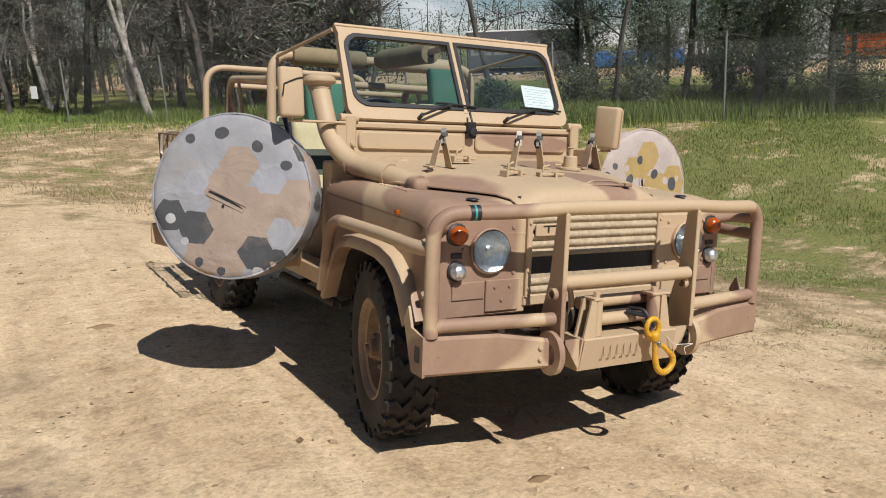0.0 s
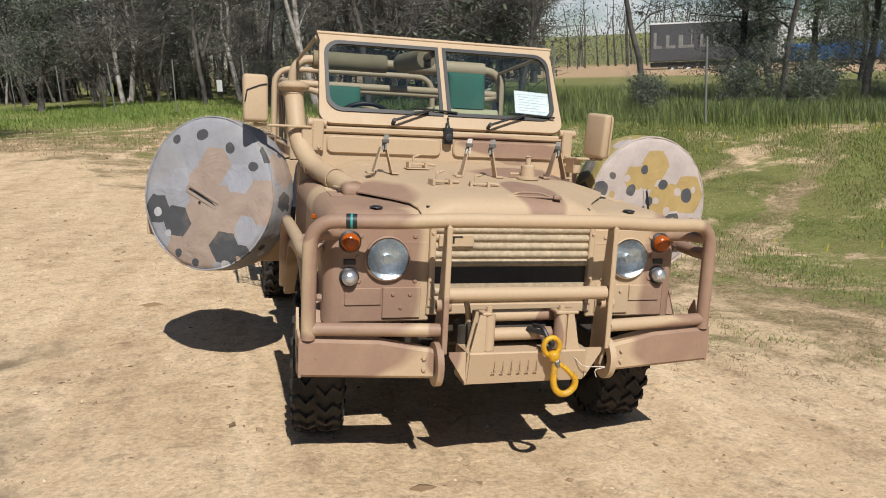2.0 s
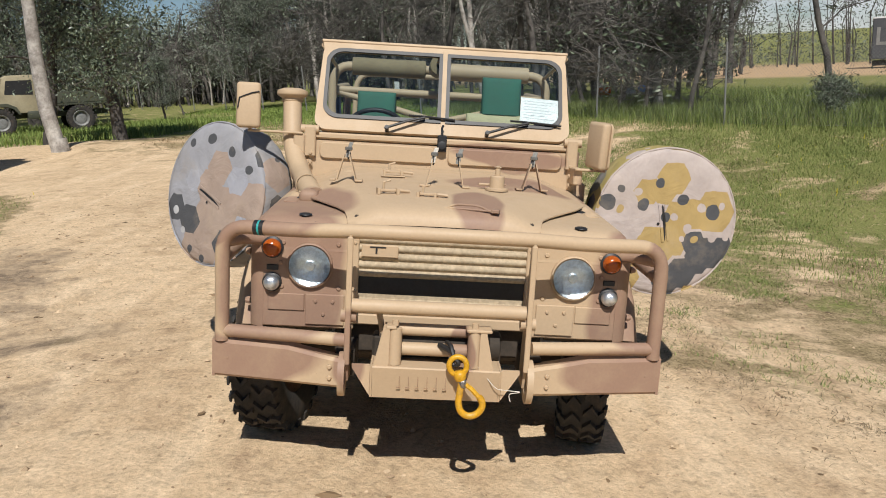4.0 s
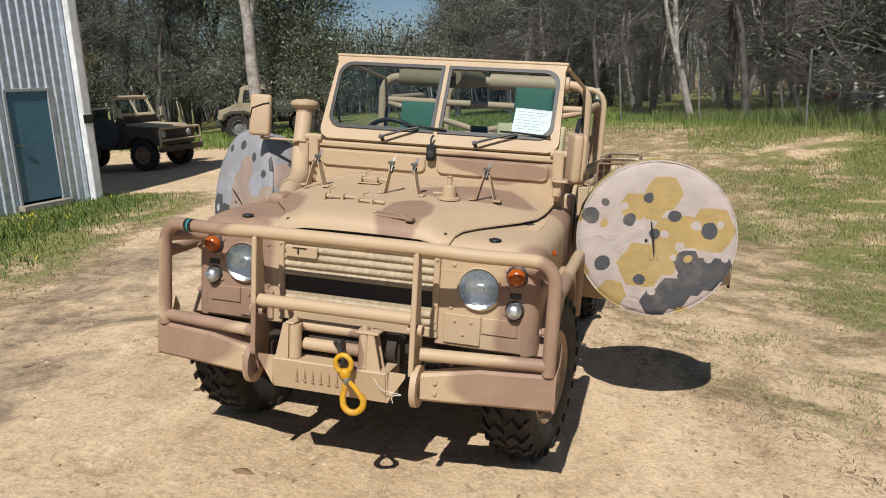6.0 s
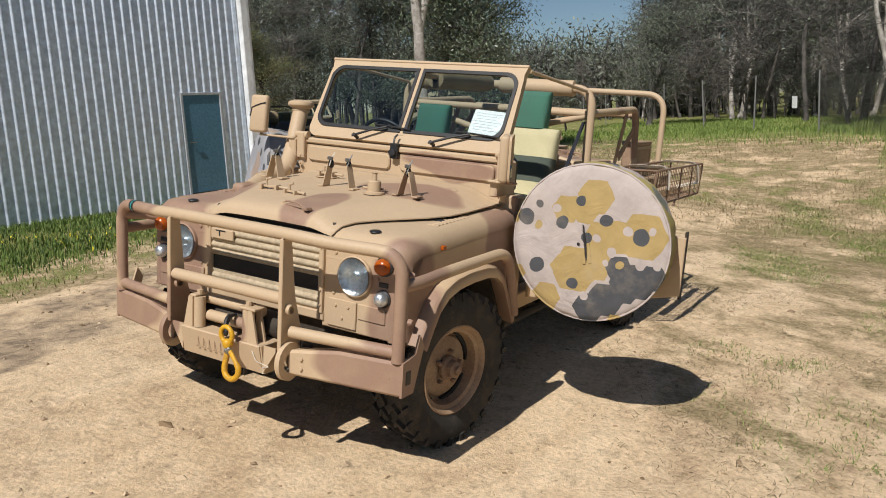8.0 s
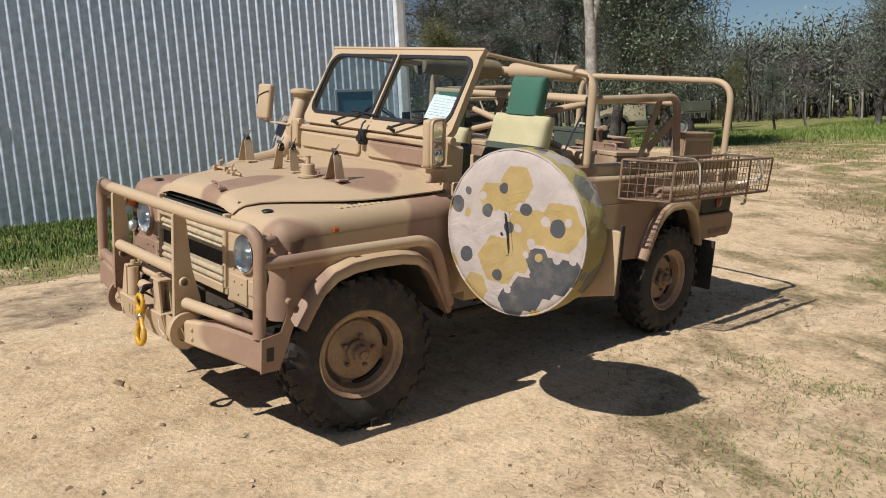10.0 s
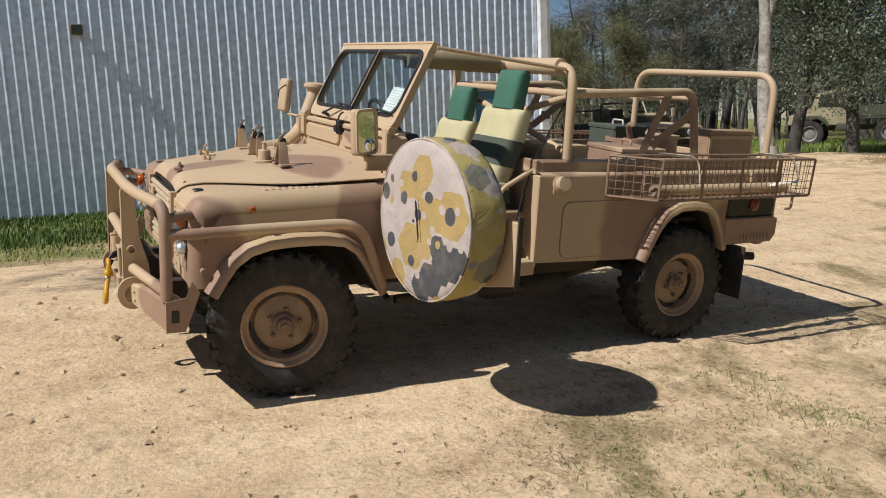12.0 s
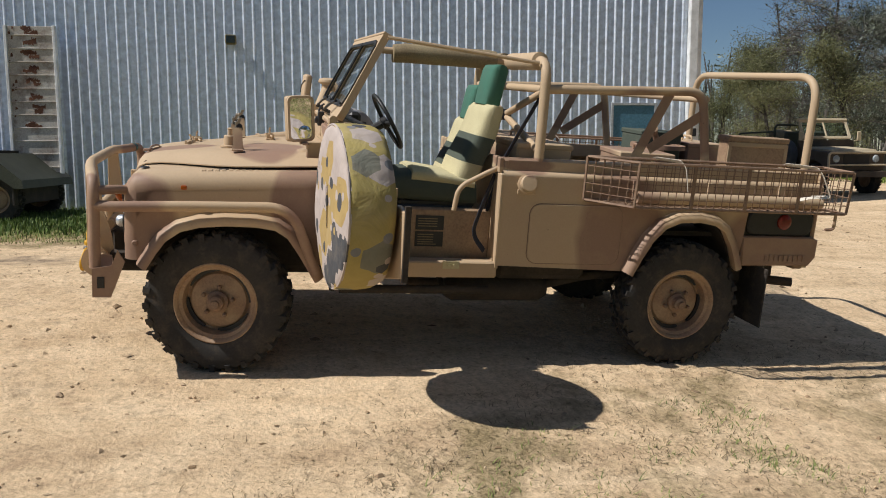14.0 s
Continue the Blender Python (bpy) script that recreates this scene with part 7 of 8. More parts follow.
# the wood behind the fence, dense to the left and open where the yard looks out
for i in range(215):
    s, p = rng.uniform(9.0, 62.0), 1.2 + 36 * rng.random() ** 1.5
    if s > 19 and p < 9:
        p += 9 * rng.random()
    x, y = fence_xy(s, p)
    if (x < -22 and y < 40) or math.degrees(math.atan2(x + 1.6, y + 3.3)) > 23:
        continue
    far_dip = 0.5 if open_sky(x, y) else (0.78 if 24 < s < 36 else 1.0)
    k = rng.choice((0, 0, 1, 1, 2, 3, 3, 4, 4))
    plant("forest_tree", THIN[k], THIN_LABEL if k != 4 else "leaning pale-barked gum tree in the wood", x, y, rng.uniform(0, 6.28), rng.uniform(0.8, 1.15) * far_dip, "trees of the wood")
for i in range(46):
    s, p = rng.uniform(6.0, 60.0), 1.5 + 20 * rng.random()
    x, y = fence_xy(s, p)
    if math.degrees(math.atan2(x + 1.6, y + 3.3)) > 24:
        continue
    plant("bare_shrub", BARE[i % 2], "grey leafless twiggy shrub under the trees", x, y, rng.uniform(0, 6.28), rng.uniform(0.8, 1.6), "shrubs of the wood", "shrub")
# leafy trees beyond the fence on the open side
for turn, far, k, sc in ((36.6, 25, 0, 0.85), (38.6, 29, 2, 0.8), (40.9, 24, 1, 0.95), (46.3, 27, 0, 0.95), (48.8, 22, 2, 0.85), (50.6, 26, 1, 1.05), (53.2, 21, 1, 0.85), (52.0, 34, 0, 1.1), (47.5, 36, 2, 1.1), (61.0, 22, 0, 0.95), (65.0, 25, 2, 1.0), (43.6, 40, 1, 1.1), (71.0, 22, 1, 1.0), (78.0, 20, 0, 1.0)):
    x, y = -1.25 + far * math.sin(radians(turn)), -3.3 + far * math.cos(radians(turn))
    plant("young_gum_tree", LEAFY[k], "leafy dark green young gum tree beyond the fence", x, y, turn * 1.7, sc, "leafy trees beyond the fence")
for turn, far, k, sc in ((30.5, 23, 1, 0.9), (39.4, 23, 1, 0.85), (44.2, 24, 0, 0.8), (55.0, 24, 3, 0.9), (57.8, 21, 3, 0.8)):
    x, y = -1.25 + far * math.sin(radians(turn)), -3.3 + far * math.cos(radians(turn))
    plant("forest_tree", THIN[k], THIN_LABEL, x, y, turn * 2.3, sc, "trees of the wood")
for turn, far, sc in ((36.8, 23.5, 0.5), (41.5, 23, 0.45), (46.5, 25, 0.6), (49.5, 24, 0.65), (30.8, 22.6, 0.4), (53.4, 22, 0.4), (60.0, 23, 0.5)):
    x, y = -1.25 + far * math.sin(radians(turn)), -3.3 + far * math.cos(radians(turn))
    plant("leafy_shrub", LOW, "low dark green leafy shrub in the long grass", x, y, turn * 2.9, sc * 1.6, "shrubs by the fence", "shrub")
# the pale gum by the far track and the thicket behind the parked vehicles
GUM = tree_parts(51, 12.5, 0.21, 0.30, 26, M_PALEBARK, M_LEAF, 1000, 44, 0.5, 0.048, 160, lean=(-0.18, -0.08), fork=True, limb_len=0.34, hang=0.8)
plant("gum_tree", GUM, "large pale smooth-barked gum tree beside the track", -8.5, 15.0, 0.0, 0.9, "gum trees by the track")
plant("gum_tree", LEAFY[0], "slender leafy gum tree beside the large one", -8.0, 17.4, 1.1, 1.15, "gum trees by the track")
plant("gum_tree", LEAFY[2], "dark-trunked leafy gum tree beside the track", -9.9, 17.6, 2.0, 1.0, "gum trees by the track")
for x, y, k, sc in ((-21.5, 23.0, 0, 0.75), (-25.0, 29.0, 1, 0.95), (-19.5, 31.5, 1, 1.15), (-14.0, 33.0, 0, 0.95), (-28.5, 23.5, 0, 0.85), (-34.0, 36.0, 1, 1.1), (-36.0, 26.0, 0, 0.75), (-24.5, 36.0, 1, 1.2), (-9.0, 37.0, 1, 0.9), (-17.0, 38.0, 0, 1.1), (-30.0, 40.0, 1, 1.2), (-46.0, 36.0, 1, 0.8), (-38.0, 20.0, 0, 0.75), (-23.0, 20.5, 0, 0.7), (-20.5, 30.0, 1, 0.85), (-22.8, 27.0, 1, 0.8), (-17.8, 29.5, 1, 0.8), (-14.2, 29.8, 1, 0.8), (-26.0, 25.5, 1, 0.85), (-11.5, 32.0, 1, 0.75)):
    if open_sky(x, y):
        sc *= 0.42
    plant("thicket_tree", BUSHY[k], "bushy olive-green she-oak in the thicket" if k == 0 else "dense grey-green wattle tree in the thicket", x, y, x * 0.7, sc, "trees of the thicket")
for x, y, k, sc in ((-16.5, 30.5, 2, 1.0), (-29.5, 25.5, 3, 1.0), (-26.0, 25.0, 0, 0.95), (-33.0, 29.0, 0, 1.0), (-23.5, 26.0, 3, 1.05), (-20.5, 27.5, 1, 1.0), (-37.0, 31.0, 3, 1.0), (-22.0, 33.0, 0, 1.1), (-27.0, 33.5, 2, 1.1), (-33.0, 36.0, 0, 1.15), (-12.0, 36.5, 3, 1.0), (-29.0, 27.5, 3, 1.1), (-35.0, 41.0, 2, 1.0), (-19.0, 42.0, 1, 1.0), (-11.0, 43.0, 1, 0.85), (-6.0, 46.0, 3, 0.85)):
    if open_sky(x, y):
        sc *= 0.5
    plant("forest_tree", THIN[k], THIN_LABEL, x, y, y * 0.9, sc, "trees of the wood")


def far_wood():
    """The distant wood, as one soft mass of trunks and leaves."""
    r = random.Random(5)
    bm = bm_new()
    heads = []
    for _ in range(760):
        a = radians(r.uniform(-62, 22) if r.random() < 0.85 else r.uniform(42, 52))
        d = r.uniform(62, 118)
        x, y = d * math.sin(a), d * math.cos(a) - 3
        z, h = z_at(x, y), r.uniform(6, 10) * (1.0 if a < 0.2 else 0.6) * (0.8 if open_sky(x, y) else 1.0)
        tube(bm, [(x, y, z - 0.3), (x + r.uniform(-0.6, 0.6), y, z + h * 0.6), (x + r.uniform(-1, 1), y, z + h)], r.uniform(0.08, 0.2), 4, r_end=0.03, cap=False)
        heads += [(x + r.gauss(0, 1.1), y + r.gauss(0, 1.1), z + h * r.uniform(0.35, 1.0)) for _ in range(7)]
    for _ in range(46):
        a, d = radians(r.uniform(21, 34)), r.uniform(92, 116)
        x, y = d * math.sin(a), d * math.cos(a) - 3
        z, h = z_at(x, y), r.uniform(5, 9)
        tube(bm, [(x, y, z - 0.3), (x + r.uniform(-0.6, 0.6), y, z + h * 0.6), (x + r.uniform(-1, 1), y, z + h)], r.uniform(0.06, 0.14), 4, r_end=0.03, cap=False)
        heads += [(x + r.gauss(0, 0.9), y + r.gauss(0, 0.9), z + h * r.uniform(0.45, 1.0)) for _ in range(5)]
    for _ in range(420):
        a, d = radians(r.uniform(-32, -10)), r.uniform(56, 90)
        x, y = d * math.sin(a), d * math.cos(a) - 3
        z, h = z_at(x, y), r.uniform(4.8, 7.0)
        tube(bm, [(x, y, z - 0.3), (x + r.uniform(-0.5, 0.5), y, z + h * 0.6), (x + r.uniform(-0.9, 0.9), y, z + h)], r.uniform(0.05, 0.14), 4, r_end=0.02, cap=False)
        for _ in range(5):
            q = z + h * r.uniform(0.3, 0.8)
            tube(bm, [(x, y, q), (x + r.uniform(-1.2, 1.2), y + r.uniform(-1.2, 1.2), q + r.uniform(0.5, 1.6))], 0.03, 3, r_end=0.01, cap=False)
        heads += [(x + r.gauss(0, 0.8), y + r.gauss(0, 0.8), z + h * r.uniform(0.3, 1.0)) for _ in range(6)]
    for _ in range(420):
        a, d = radians(r.uniform(16, 62)), r.uniform(100, 190)
        x, y = d * math.sin(a), d * math.cos(a) - 3
        heads += [(x + r.gauss(0, 1.0), y + r.gauss(0, 1.0), z_at(x, y) + r.uniform(0.2, 1.5)) for _ in range(4)]
    trunks = new("far_trunks", mesh_of("far_trunks", bm, M_BARK, 0))
    tagged(trunks, "distant dark tree trunks of the wood", "woods", kind="stuff")
    o = new("far_foliage", leaf_mesh("far_foliage", heads, M_LEAF_GREY, 9, 14, 0.8, 0.17))
    tagged(o, "distant grey-green foliage of the wood", "woods", kind="stuff")


far_wood()


# ---- grass ----
def blades(name, n, lo, hi, weight, h, w, mat, label, seed, lean=0.35, clump=1, spread=0.035):
    """Tufts of pointed blades scattered where weight allows."""
    rng = np.random.default_rng(seed)
    x, y = rng.uniform(lo[0], hi[0], n * 6), rng.uniform(lo[1], hi[1], n * 6)
    keep = rng.random(n * 6) < weight(x, y)
    x, y = x[keep][:n], y[keep][:n]
    x, y = np.repeat(x, clump), np.repeat(y, clump)
    m = len(x)
    if clump > 1:
        x, y = x + rng.normal(0, spread, m), y + rng.normal(0, spread, m)
    z = lie(x, y)
    a = rng.uniform(0, 2 * math.pi, m)
    hh = h * rng.uniform(0.45, 1.3, m)
    ww = w * rng.uniform(0.7, 1.3, m)
    bend = lean * hh * rng.uniform(0.2, 1.4, m)
    dx, dy = np.cos(a), np.sin(a)
    base = np.stack([x, y, z - min(0.01, 0.06 * h)], 1)
    side = np.stack([-dy * ww, dx * ww, np.zeros(m)], 1)
    mid = base + np.stack([dx * bend * 0.35, dy * bend * 0.35, hh * 0.6], 1)
    tip = base + np.stack([dx * bend, dy * bend, hh], 1)
    verts = np.stack([base - side, base + side, mid + side * 0.7, mid - side * 0.7, tip], 1).reshape(-1, 3)
    i = np.arange(m) * 5
    faces = np.stack([i, i + 1, i + 2, i + 3], 1).tolist() + np.stack([i + 3, i + 2, i + 4], 1).tolist()
    me = bpy.data.meshes.new(name)
    me.from_pydata(verts.tolist(), [], faces)
    me.materials.append(mat)
    return tagged(new(name, me), label, "grass", kind="stuff")


def patchy(x, y, scale, seed):
    """Cheap smooth noise for patches, 0 to 1."""
    r = np.random.default_rng(seed)
    v = np.zeros_like(x)
    for _ in range(6):
        a, ph, k = r.uniform(0, 6.28), r.uniform(0, 6.28), scale * r.uniform(0.6, 1.9)
        v += np.sin((x * math.cos(a) + y * math.sin(a)) * k + ph)
    return np.clip(v / 5 + 0.5, 0, 1)


def past_wall(x, y):
    """Metres out from the shed's long wall."""
    return (x + 8.427) * WALL_OUT.x + (y - 8.389) * WALL_OUT.y


blades("verge_grass", 55000, (-14.5, -14), (-3.8, 9.3), lambda x, y: np.where((past_wall(x, y) > 0.03) & (y < 9.0), shed_verge(x, y) ** 4 * (0.45 + patchy(x, y, 2.0, 1)), 0), 0.080, 0.008, M_VERGE, "lush green grass along the shed", 1)
blades("verge_turf", 34000, (-12, -10), (-3.3, 9.0), lambda x, y: np.where(past_wall(x, y) > 0.03, ease(0, 0.35, shed_verge(x, y)) * (0.25 + 0.75 * patchy(x, y, 2.4, 15)), 0), 0.032, 0.0045, M_TURF, "short worn green grass of the verge", 15, 0.9)
blades("verge_straw", 5000, (-12, -10), (-3.3, 9.0), lambda x, y: np.where(past_wall(x, y) > 0.03, ease(0, 0.4, shed_verge(x, y)) * (1.1 - shed_verge(x, y)), 0), 0.06, 0.004, M_DRYGRASS, "short dry grass at the edge of the verge", 2, 1.2)
near_sparse = lambda x, y: np.maximum(ease(2.2, 4.5, off_track(x, y)) * (x > -1.5) * ease(0.42, 0.80, patchy(x, y, 1.7, 3)) * (past_fence(x, y) < 0), 0.55 * np.exp(-(((x - 1.75) / 0.35) ** 2 + ((y - 2.65) / 0.22) ** 2)))
blades("sparse_turf", 2600, (0.8, -4), (9, 13), near_sparse, 0.026, 0.0026, M_TURF, "small green tufts on the bare ground", 3, 1.8, 48, 0.10)
blades("sparse_straw", 18000, (0.5, -4), (10, 16), lambda x, y: ease(1.1, 2.8, off_track(x, y)) * (x > -2) * (0.12 + 0.88 * ease(0.40, 0.7, patchy(x, y, 1.9, 4))), 0.014, 0.0022, M_LITTER, "trodden brown dry grass litter", 4, 3.6, 7, 0.06)
blades("bank_grass", 130000, (2, 1), (16, 22), lambda x, y: ease(3.4, 6.0, off_track(x, y)) * ease(4.0, 7.2, x + 0.25 * y) * (past_fence(x, y) < 0.6) * ease(0.12, 0.55, patchy(x, y, 1.1, 5)) * (0.35 + 0.65 * ease(-5.0, -1.0, past_fence(x, y))), 0.060, 0.0045, M_TURF, "rough green grass on the bank below the fence", 5, 0.8)
blades("tall_grass", 85000, (-2, 8), (26, 34), lambda x, y: ease(-1.0, 0.5, past_fence(x, y)) * ease(16, 8, past_fence(x, y)) * (x > 1) * (0.35 + 0.65 * patchy(x, y, 0.7, 13)), 0.36, 0.007, M_TALL, "tall green grass along and beyond the fence", 6, 0.5)
blades("back_grass", 44000, (-12, 17), (6, 44), lambda x, y: ease(19, 25, y + 0.3 * x) * ease(10, 3, past_fence(x, y)) * (0.15 + patchy(x, y, 0.5, 7)) * (0.35 + 0.65 * ease(-5, -1, past_fence(x, y))), 0.15, 0.010, M_GRASS, "green grass in front of the wood", 7, 0.6)
blades("back_straw", 26000, (-7, 7.5), (7, 24), lambda x, y: ease(7.2, 9.5, y) * ease(2.6, 4.2, off_track(x, y)) * (past_fence(x, y) < 0) * (0.2 + 0.8 * patchy(x, y, 0.8, 8)), 0.05, 0.006, M_DRYGRASS, "thin dry grass behind the vehicle", 8, 1.6)
blades("thicket_grass", 26000, (-34, 16), (-8, 30), lambda x, y: ease(3.4, 5.0, off_track(x, y)) * ease(16, 18, y), 0.22, 0.012, M_GRASS, "green grass under the thicket", 9, 0.6)
blades("yellow_flowers", 230, (-9.4, 1), (-5.2, 9.0), lambda x, y: shed_verge(x, y) * ease(0.5, 0.75, patchy(x, y, 1.6, 11)) * (past_wall(x, y) > 0.05), 0.055, 0.009, M_FLOWER, "small yellow wildflowers in the verge", 10, 1.6)
blades("meadow_flowers", 90, (6, 4), (14, 16), lambda x, y: (past_fence(x, y) < 0.5) * ease(5, 8, off_track(x, y)) * ease(0.5, 0.8, patchy(x, y, 0.9, 12)), 0.10, 0.007, M_FLOWER, "scattered yellow flowers on the bank", 12, 0.3)


# ---- crumbs of earth, pebbles and fallen leaves on the yard ----
def crumbs(name, n, weight, size, mat, label, seed, flat=0.6):
    rng = np.random.default_rng(seed)
    x, y = rng.uniform(-5.5, 7.5, n * 5), rng.uniform(-4.5, 9.5, n * 5)
    keep = rng.random(n * 5) < weight(x, y)
    x, y = x[keep][:n], y[keep][:n]
    m = len(x)
    c = np.stack([x, y, lie(x, y)], 1)
    r = size * rng.lognormal(0, 0.55, (m, 1))
    a = rng.uniform(0, 6.28, m)
    u = np.stack([np.cos(a), np.sin(a), np.zeros(m)], 1) * r * rng.uniform(0.7, 1.4, (m, 1))
    v = np.stack([-np.sin(a), np.cos(a), np.zeros(m)], 1) * r * rng.uniform(0.6, 1.0, (m, 1))
    up = np.array([[0, 0, 1.0]]) * r * flat * rng.uniform(0.5, 1.2, (m, 1))
    j = rng.normal(0, 0.25, (m, 3)) * r
    verts = np.stack([c + u, c + v, c - u, c - v, c + up + j * 0.5, c + u * 0.5 + v * 0.4 + up * 0.8], 1).reshape(-1, 3)
    i = np.arange(m) * 6
    faces = np.concatenate([np.stack([i + p, i + q, i + s], 1) for p, q, s in ((0, 1, 5), (1, 4, 5), (1, 2, 4), (2, 3, 4), (3, 0, 4), (0, 5, 4))])
    me = bpy.data.meshes.new(name)
    me.from_pydata(verts.tolist(), [], faces.tolist())
    me.materials.append(mat)
    return tagged(new(name, me), label, "debris", kind="stuff")


M_CLOD = leaf_mat("earth_crumbs", (0.24, 0.165, 0.10), (0.58, 0.435, 0.285), 0.95)
M_FALLEN = leaf_mat("fallen_leaves", (0.10, 0.065, 0.035), (0.30, 0.20, 0.11), 0.8)
crumbs("earth_crumbs", 15000, lambda x, y: 0.25 + 0.75 * patchy(x, y, 2.2, 21), 0.0065, M_CLOD, "crumbs of pale earth and small pebbles", 31)
crumbs("small_stones", 700, lambda x, y: 0.2 + 0.8 * patchy(x, y, 1.4, 22), 0.010, M_CLOD, "scattered small stones on the dirt", 32)
crumbs("fallen_leaves", 1500, lambda x, y: 0.1 + 0.9 * ease(0.5, 0.8, patchy(x, y, 1.0, 23)), 0.013, M_FALLEN, "dry fallen leaves and bark scraps", 33, 0.15)

# ---- fence ----
M_GALV = surface("weathered_galvanised", (0.22, 0.22, 0.21), (0.30, 0.30, 0.29), 3, 40, 0.6, 0.5, 0.1, 0.002)
fence = holder("chain_link_fence", Matrix.Identity(4), "galvanised chain-link fence on thin steel posts", "fence")
spots = []
for k in range(-4, 15):
    x, y = FENCE_A[0] + FENCE_STEP[0] * k, FENCE_A[1] + FENCE_STEP[1] * k
    spots.append(Vector((x, y, z_at(x, y))))
bm = bm_new()
tube(bm, [(0, 0, -0.3), (0, 0, 2.05)], 0.027, 8)
lathe(bm, [(0.03, 2.03), (0.03, 2.06), (0.0, 2.075)], Matrix.Identity(4), 8)
POST = mesh_of("post", bm, M_GALV)
r = random.Random(4)
for p in spots:
    o = new("post", POST)
    o.parent = fence
    o.matrix_local = Matrix.Translation(p) @ Matrix.Rotation(r.gauss(0, 0.02), 4, "X") @ Matrix.Rotation(r.gauss(0, 0.02), 4, "Y")
bm = bm_new()
for a, b in zip(spots, spots[1:]):
    near = a.length < 26
    n = 52 if near else 0
    run = b - a
    for i in range(-22, n):
        for up in (1, -1):
            u0, u1 = i / 52, (i + 22) / 52
            v0, v1 = (0.05, 1.85) if up > 0 else (1.85, 0.05)
            if u0 < 0:
                v0, u0 = v0 + (v1 - v0) * (-u0) / (u1 - u0), 0.0
            if u1 > 1:
                v1, u1 = v0 + (v1 - v0) * (1 - u0) / (u1 - u0), 1.0
            if n:
                tube(bm, [a + run * u0 + Vector((0, 0, v0)), a + run * u1 + Vector((0, 0, v1))], 0.0022, 3, cap=False)
    for h in (0.06, 0.95, 1.86):
        tube(bm, [a + Vector((0, 0, h)), a.lerp(b, 0.5) + Vector((0, 0, h - 0.015)), b + Vector((0, 0, h))], 0.003, 3, cap=False)
w = part("wire_mesh", bm, M_GALV, fence, "grey chain-link wire", smooth=0)
w["kind"] = "stuff"
sign = Vector((-0.95, 27.15, z_at(-0.95, 27.15)))
turn = math.atan2(FENCE_STEP[1], FENCE_STEP[0])
bm = bm_new()
box(bm, (-0.15, -0.045, 0.83), (0.15, -0.035, 1.24), 0.004)
for k in range(4):
    box(bm, (-0.10, -0.0465, 1.15 - k * 0.07), (0.10, -0.0455, 1.17 - k * 0.07))
thing("fence_sign", bm, M_PAPER, "small white rectangular sign wired on the fence", "sign", at=Matrix.Translation(sign) @ Matrix.Rotation(turn + math.pi, 4, "Z"))

# ---- parked vehicle behind the shed corner ----
# dark camouflage body paint, deepened further to carry the shed's shade
M_DULLCAMO = surface("shade_darkened_olive_paint", (0.105, 0.080, 0.058), (0.055, 0.045, 0.036), 1.6, 60, 0.7, 0, 0.05, 0.003)
M_SANDPAINT = surface("sand_paint", (0.56, 0.47, 0.33), (0.46, 0.37, 0.24), 1.8, 60, 0.65, 0, 0.05, 0.003)
M_TRUCKTAN = surface("faded_truck_tan", (0.36, 0.31, 0.20), (0.25, 0.215, 0.135), 1.5, 50, 0.7, 0, 0.05, 0.003)
M_CURTAIN = surface("charcoal_curtain", (0.055, 0.058, 0.066), (0.075, 0.078, 0.085), 0.4, 8, 0.7, 0, 0.1, 0.01)
M_OLIVE = surface("dark_olive_paint", (0.045, 0.05, 0.032), (0.065, 0.068, 0.045), 2.5, 50, 0.65, 0, 0.05, 0.003)


